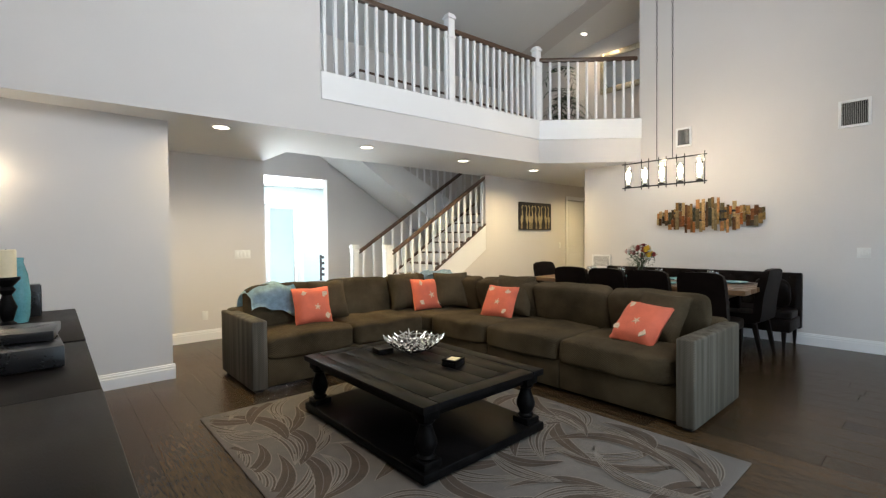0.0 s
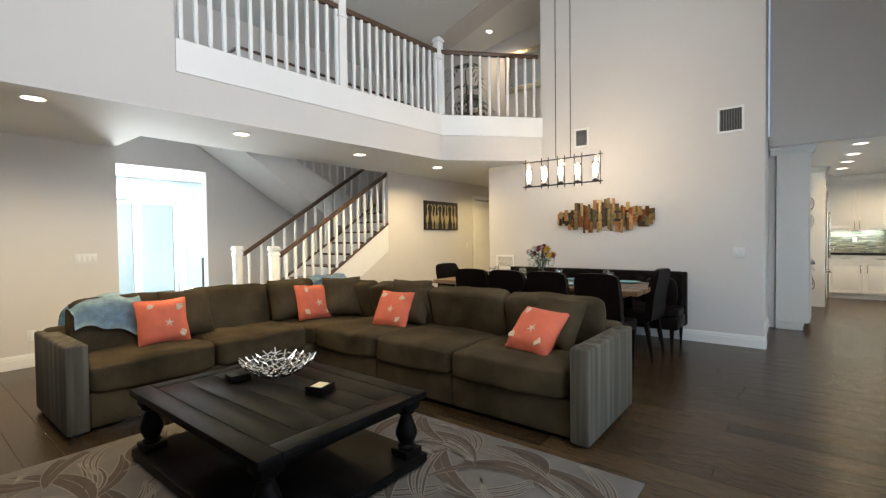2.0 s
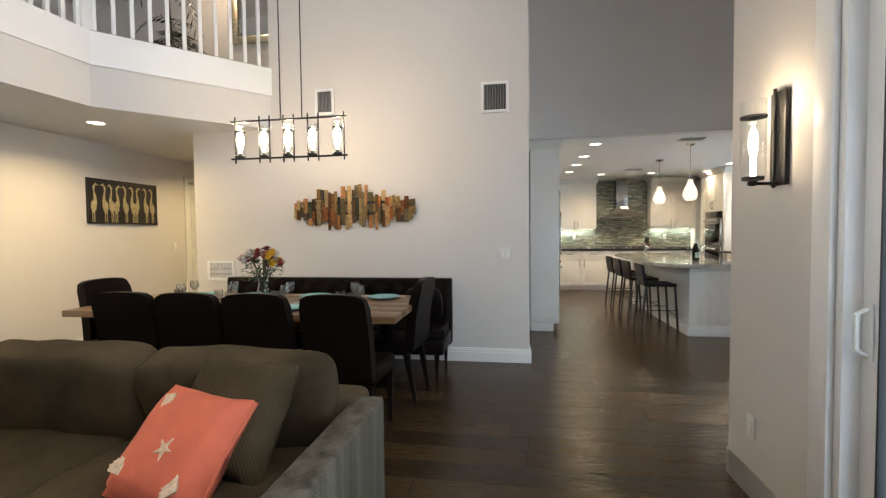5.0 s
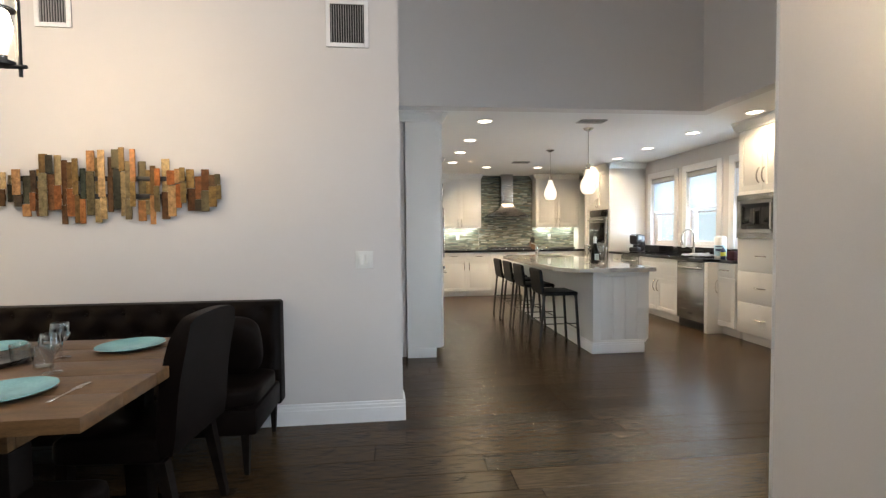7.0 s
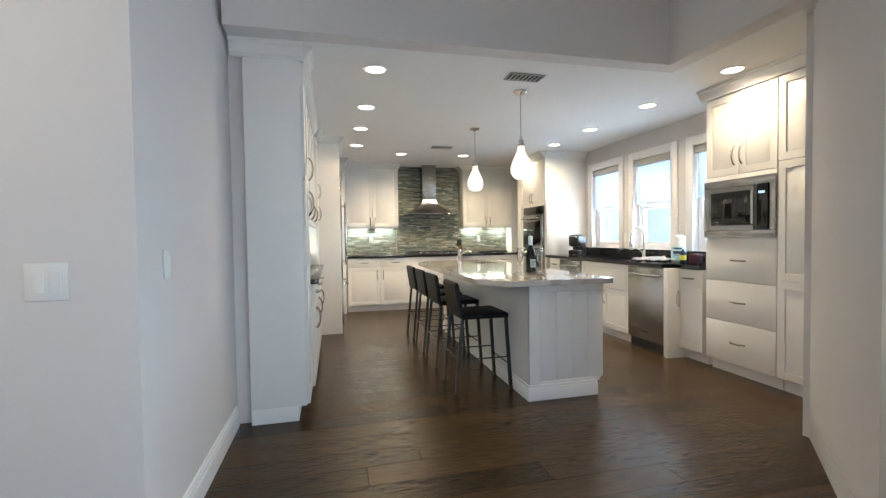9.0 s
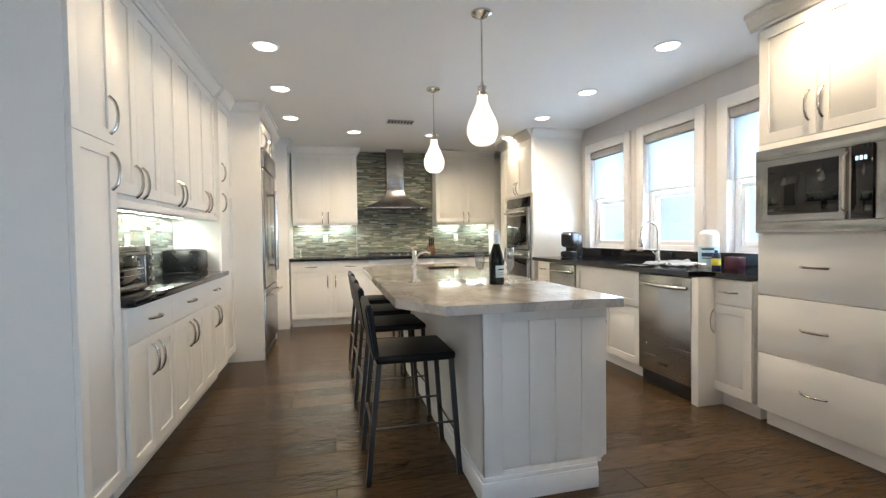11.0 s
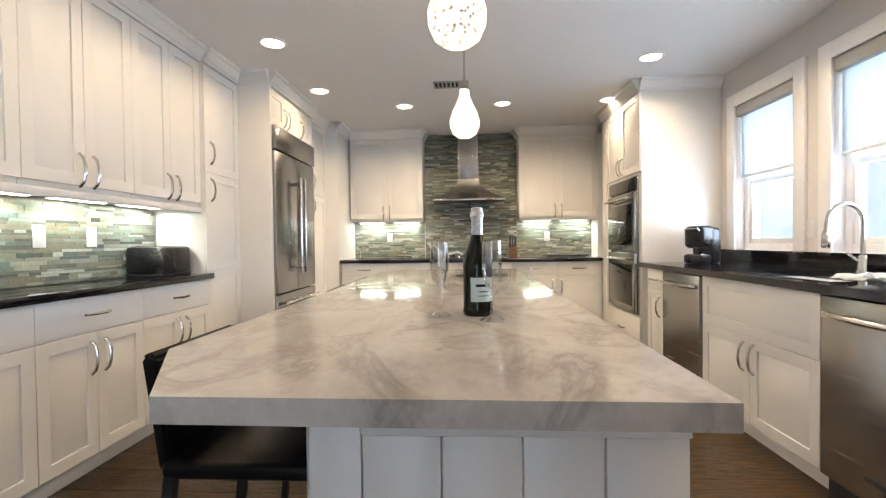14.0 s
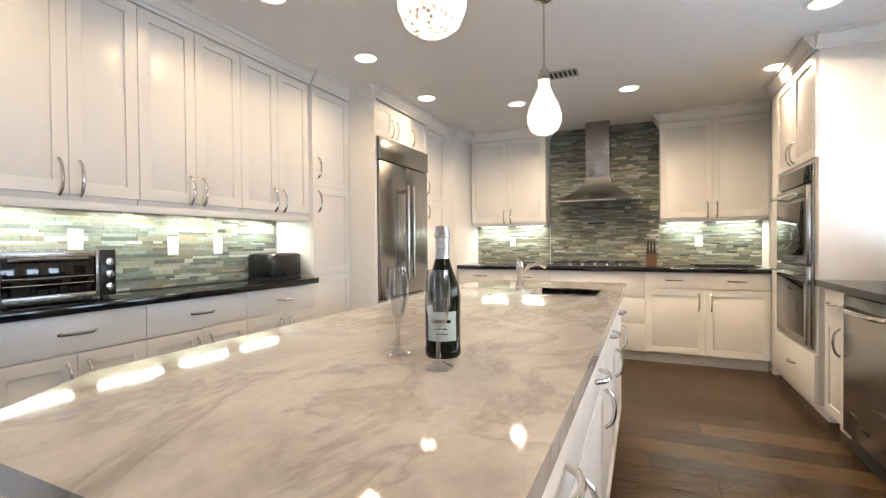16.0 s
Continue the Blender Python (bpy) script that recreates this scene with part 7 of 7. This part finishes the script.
for z, h, w in ((0.090, 0.008, 0.5), (0.074, 0.003, 0.3), (0.062, 0.002, 0.34)):
    bm = bmesh.new()
    rows = []
    for zz in (z, z + h):
        rows.append([bm.verts.new((0.0470 * math.cos(a), 0.0470 * math.sin(a), zz)) for a in [math.pi + w * (k / 6 * 2 - 1) for k in range(7)]])
    for k in range(6):
        bm.faces.new((rows[0][k], rows[0][k + 1], rows[1][k + 1], rows[1][k]))
    part("lettering", bm, M_ESPRESSO, lb, "dark bar of unreadable lettering")
for x, y in ((8.848, -1.515), (8.769, -1.662)):
    g = thing("champagne_flute", pose(x, y, 0.897), "clear empty champagne flute on the island", "glass", "flutes on the island")
    bm = bmesh.new()
    lathe(bm, [(0.033, 0.0), (0.033, 0.002), (0.022, 0.007), (0.007, 0.016), (0.0045, 0.03), (0.0045, 0.072), (0.009, 0.082), (0.021, 0.105), (0.027, 0.14), (0.0275, 0.17), (0.0245, 0.215), (0.0235, 0.215), (0.0262, 0.17), (0.0256, 0.14), (0.0195, 0.107), (0.006, 0.088), (0.0, 0.085)], 28)
    part("bowl", bm, M_THIN, g)

to = thing("toaster_oven", pose(8.97, 0.40, 0.915), "stainless steel toaster oven with three knobs", "toaster oven")
boxes_part("body", M_BLACKPLASTIC, to, (-0.20, 0.245, -0.115, 0.075, 0.016, 0.232), r=0.012)
boxes_part("front_frame", M_STEEL, to, (-0.205, -0.185, -0.13, -0.114, 0.018, 0.238), (0.155, 0.172, -0.13, -0.114, 0.018, 0.238), (-0.185, 0.155, -0.13, -0.114, 0.205, 0.238), (-0.185, 0.155, -0.13, -0.114, 0.018, 0.045), r=0.003)
dr = boxes_part("door_glass", M_DARKGLASS, to, (-0.184, 0.154, -0.124, -0.116, 0.046, 0.204), r=0.001)
bm = bmesh.new()
tube(bm, [(-0.16, -0.13, 0.196), (-0.14, -0.152, 0.20), (0.11, -0.152, 0.20), (0.13, -0.13, 0.196)], 0.008, 8)
part("handle", bm, M_STEEL, dr)
for z in (0.09, 0.12):
    bm = bmesh.new()
    tube(bm, [(-0.18, -0.1255, z), (0.15, -0.1255, z)], 0.002, 5)
    part("rack_wire", bm, M_CHROME, to)
boxes_part("control_panel", M_BLACKPLASTIC, to, (0.173, 0.242, -0.130, -0.114, 0.018, 0.238), r=0.003)
for z in (0.06, 0.12, 0.18):
    bm = bmesh.new()
    lathe(bm, [(0.02, 0.0), (0.018, 0.018), (0.0, 0.02)], 16, pose(0.207, -0.130, z, 90, 0, 0))
    part("knob", bm, M_CHROME, to)
for x in (-0.17, 0.21):
    for y in (-0.09, 0.05):
        boxes_part("foot", M_BLACK, to, (x - 0.015, x + 0.015, y - 0.012, y + 0.012, 0, 0.017), r=0.002)
tt = thing("toaster", pose(10.42, 0.45, 0.915), "black four-slot toaster on the worktop", "toaster")
boxes_part("body", M_BLACKPLASTIC, tt, (-0.145, 0.145, -0.13, 0.13, 0.012, 0.19), r=0.028)
boxes_part("base", M_BLACK, tt, (-0.14, 0.14, -0.125, 0.125, 0, 0.014), r=0.003)
boxes_part("slot", M_DARK, tt, (-0.10, 0.10, -0.075, -0.05, 0.186, 0.1915), (-0.10, 0.10, 0.05, 0.075, 0.186, 0.1915), r=0.001)
for y in (-0.06, 0.06):
    boxes_part("lever", M_CHROME, tt, (0.143, 0.166, y - 0.014, y + 0.014, 0.12, 0.132), r=0.003)
    bm = bmesh.new()
    lathe(bm, [(0.014, 0), (0.012, 0.012), (0, 0.013)], 14, pose(0.143, y, 0.06, 0, 90, 0))
    part("knob", bm, M_CHROME, tt)
cm = thing("coffee_maker", pose(11.26, -3.50, 0.915, 0, 0, 205), "black pod coffee maker on the worktop", "coffee maker")
boxes_part("base", M_BLACKPLASTIC, cm, (-0.085, 0.085, -0.125, -0.015, 0.0, 0.07), r=0.015)
bm = bmesh.new()
soft_box(bm, -0.09, 0.09, -0.03, 0.10, 0.0, 0.285, r=0.035, seg=4)
part("column", bm, M_BLACKPLASTIC, cm)
bm = bmesh.new()
soft_box(bm, -0.086, 0.086, -0.13, 0.03, 0.12, 0.30, r=0.04, seg=4)
part("head", bm, M_BLACKPLASTIC, cm)
bm = bmesh.new()
tube(bm, [(-0.06, -0.124, 0.26), (-0.06, -0.138, 0.275), (0.06, -0.138, 0.275), (0.06, -0.124, 0.26)], 0.006, 8)
part("handle", bm, M_CHROME, cm)
boxes_part("drip_tray", M_STEEL, cm, (-0.065, 0.065, -0.115, -0.032, 0.07, 0.075), r=0.002)
pt = thing("paper_towel_roll", pose(9.28, -3.52, 0.915), "wrapped paper towel roll with blue print", "paper towels")
bm = bmesh.new()
lathe(bm, [(0.066, 0.0), (0.07, 0.01), (0.07, 0.25), (0.058, 0.272), (0.03, 0.285), (0.0, 0.28)], 28)
part("roll", bm, M_WHITE, pt)
bm = bmesh.new()
lathe(bm, [(0.0712, 0.02), (0.0714, 0.16)], 28)
wr = part("wrapper", bm, M_WRAP, pt, "pale blue printed wrapper")
for z, h in ((0.135, 0.014), (0.085, 0.03), (0.07, 0.006)):
    bm = bmesh.new()
    rows = [[bm.verts.new((0.0718 * math.cos(a), 0.0718 * math.sin(a), zz)) for a in [2.25 + 0.6 * (k / 6 * 2 - 1) for k in range(7)]] for zz in (z, z + h)]
    for k in range(6):
        bm.faces.new((rows[0][k], rows[0][k + 1], rows[1][k + 1], rows[1][k]))
    part("lettering", bm, M_NAVY, wr, "dark bar of lettering")
sb = thing("spray_bottle", pose(9.15, -3.46, 0.915), "small navy and yellow cleaning bottle", "bottle")
bm = bmesh.new()
lathe(bm, [(0.028, 0), (0.03, 0.01), (0.03, 0.09), (0.022, 0.115), (0.012, 0.12), (0.012, 0.135), (0.0, 0.137)], 20)
part("body", bm, M_NAVY, sb)
bm = bmesh.new()
lathe(bm, [(0.0305, 0.025), (0.0305, 0.075)], 20)
part("label", bm, M_YELLOW, sb, "yellow label")
wb = thing("cardboard_box", pose(9.03, -3.50, 0.915, 0, 0, 8), "maroon printed cardboard box", "box")
boxes_part("carton", M_MAROON, wb, (-0.05, 0.05, -0.04, 0.04, 0, 0.09), r=0.002)
boxes_part("printed_side", M_WHITE, wb, (0.0505, 0.0515, -0.035, 0.035, 0.01, 0.08), r=0)
sg = thing("red_card", pose(8.78, -3.60, 0.9155, 0, 0, 172), "red framed card leaning by the window", "card")
boxes_part("card", M_RED, sg, (-0.07, 0.07, -0.004, 0.004, 0.0, 0.30), r=0.002)
boxes_part("sheet", M_WHITE, sg, (-0.05, 0.05, -0.006, -0.004, 0.12, 0.26), r=0)
for k, (x, y, rz) in enumerate(((9.44, -3.33, 12), (9.34, -3.30, -22))):
    bm = bmesh.new()
    grid = []
    for j in range(13):
        row = []
        for i in range(17):
            u, v = (i / 16 - 0.5) * 0.36, (j / 12 - 0.5) * 0.25
            row.append(bm.verts.new((u, v, 0.012 + 0.016 * k + 0.045 * abs(noise.noise(Vector((u * 13 + k * 5, v * 13, 0.3)))))))
        grid.append(row)
    for a, b in zip(grid, grid[1:]):
        for i in range(16):
            bm.faces.new((a[i], a[i + 1], b[i + 1], b[i]))
    bmesh.ops.solidify(bm, geom=bm.faces[:], thickness=0.012)
    solo("dish_towel", bm, M_WHITE, pose(x, y, 0.917, 0, 0, rz), "crumpled white and grey dish towel on the worktop", "towel", smooth=70)
kb = thing("knife_block", pose(13.02, -2.15, 0.915, 0, 0, -90), "wooden knife block with black knives", "knife block")
bm = bmesh.new()
prism(bm, [(-0.05, 0.0), (0.06, 0.0), (0.06, 0.14), (0.02, 0.16), (-0.05, 0.10)], -0.05, 0.05, "x")
part("block", bm, M_TABLE, kb, smooth=None)
for k in range(6):
    bm = bmesh.new()
    x, y = -0.03 + 0.03 * (k % 3), -0.02 + 0.035 * (k // 3)
    tube(bm, [(x, y, 0.11 + 0.02 * (k // 3)), (x, y - 0.03, 0.24 + 0.02 * (k // 3))], 0.009, 6)
    part("knife_handle", bm, M_BLACK, kb)
gr = thing("griddle_pan", pose(12.95, -2.77, 0.915, 0, 0, -90), "flat black griddle on the worktop", "griddle")
boxes_part("plate", M_BLACK, gr, (-0.24, 0.24, -0.13, 0.13, 0.006, 0.03), r=0.006)
boxes_part("handle", M_BLACK, gr, (-0.27, -0.24, -0.05, 0.05, 0.012, 0.024), (0.24, 0.27, -0.05, 0.05, 0.012, 0.024), r=0.004)
boxes_part("foot", M_BLACK, gr, (-0.20, -0.17, -0.10, -0.07, 0, 0.007), (0.17, 0.20, -0.10, -0.07, 0, 0.007), (-0.20, -0.17, 0.07, 0.10, 0, 0.007), (0.17, 0.20, 0.07, 0.10, 0, 0.007), r=0.001)
cf = thing("pot_filler", pose(13.10, -0.26, 0.915), "small bent steel water tap in the corner", "faucet")
bm = bmesh.new()
lathe(bm, [(0.02, 0), (0.02, 0.01), (0.01, 0.015), (0.009, 0.03)], 14)
tube(bm, [(0, 0, 0.02), (0, 0, 0.09)] + [(0, -0.045 + 0.045 * math.cos(a), 0.09 + 0.045 * math.sin(a)) for a in [math.pi * k / 8 for k in range(1, 9)]] + [(0, -0.09, 0.07)], 0.006, 8)
part("spout", bm, M_CHROME, cf)
plate(pose(9.72, 0.588, 1.165), 1, "white power outlet on the mosaic backsplash", True)
plate(pose(10.04, 0.588, 1.165), 1, "white power outlet on the mosaic backsplash", True)
plate(pose(9.2, 0.588, 1.20), 1, "white power outlet on the mosaic backsplash", True)
plate(pose(13.285, -0.60, 1.175, 0, 0, -90), 1, "white power outlet beside the cooktop", True)
plate(pose(13.285, -2.61, 1.165, 0, 0, -90), 1, "white power outlet beside the knife block", True)
plate(pose(10.50, -3.77, 1.17, 0, 0, 180), 1, "white rocker switch between the windows")


# ---- floor planks ----


def lay_floor():
    """Oak planks along y. Those near the walk are pieces of their own; the rest is one joined part."""
    rnd = random.Random(7)
    floor = bpy.data.objects["floor"]
    lengths = (1.1, 1.4, 1.7, 2.0)
    W = 0.185
    meshes = {}
    for L in lengths:
        bm = bmesh.new()
        soft_box(bm, 0.0008, W - 0.0008, 0.0008, L - 0.0008, -0.012, 0.0, r=0.0022, seg=1)
        meshes[L] = finish("plank", bm, M_PLANK)
    vs, fs, count = [], [], 0
    nx = int((13.46 + 1.06) / W)
    for i in range(nx):
        x = -1.06 + i * W
        south = -0.36 if x < 4.95 else max(-3.80, -0.40 - (x + W - 4.95)) if x < 7.2 else -3.80
        y, first = south, True
        while y < 8.2 if x < 7.4 else y < 0.6:
            L = rnd.choice(lengths)
            if first:
                L, first = lengths[i % 4], False
            inside = (1.0 < x < 8.2 and -2.3 < y < 4.2 and (x < 7 or y < 0.7)) or (8.0 < x < 10.5 and -3.4 < y < 0.3)
            if inside and count < 300:
                ob = new("plank", meshes[L])
                ob.parent = floor
                ob.location = (x, y, 0)
                count += 1
            else:
                k = len(vs)
                a, b, c, d = x + 0.0008, x + W - 0.0008, y + 0.0008, y + L - 0.0008
                vs += [(a, c, 0), (b, c, 0), (b, d, 0), (a, d, 0), (a, c, -0.012), (b, c, -0.012), (b, d, -0.012), (a, d, -0.012)]
                fs += [(k, k + 1, k + 2, k + 3), (k + 4, k + 5, k + 1, k), (k + 5, k + 6, k + 2, k + 1), (k + 6, k + 7, k + 3, k + 2), (k + 7, k + 4, k, k + 3)]
            y += L
    me = bpy.data.meshes.new("plank_field")
    me.from_pydata(vs, [], fs)
    me.materials.append(M_PLANK2)
    ob = new("plank_field", me)
    ob.parent = floor
    tagged(ob, kind="stuff")


lay_floor()
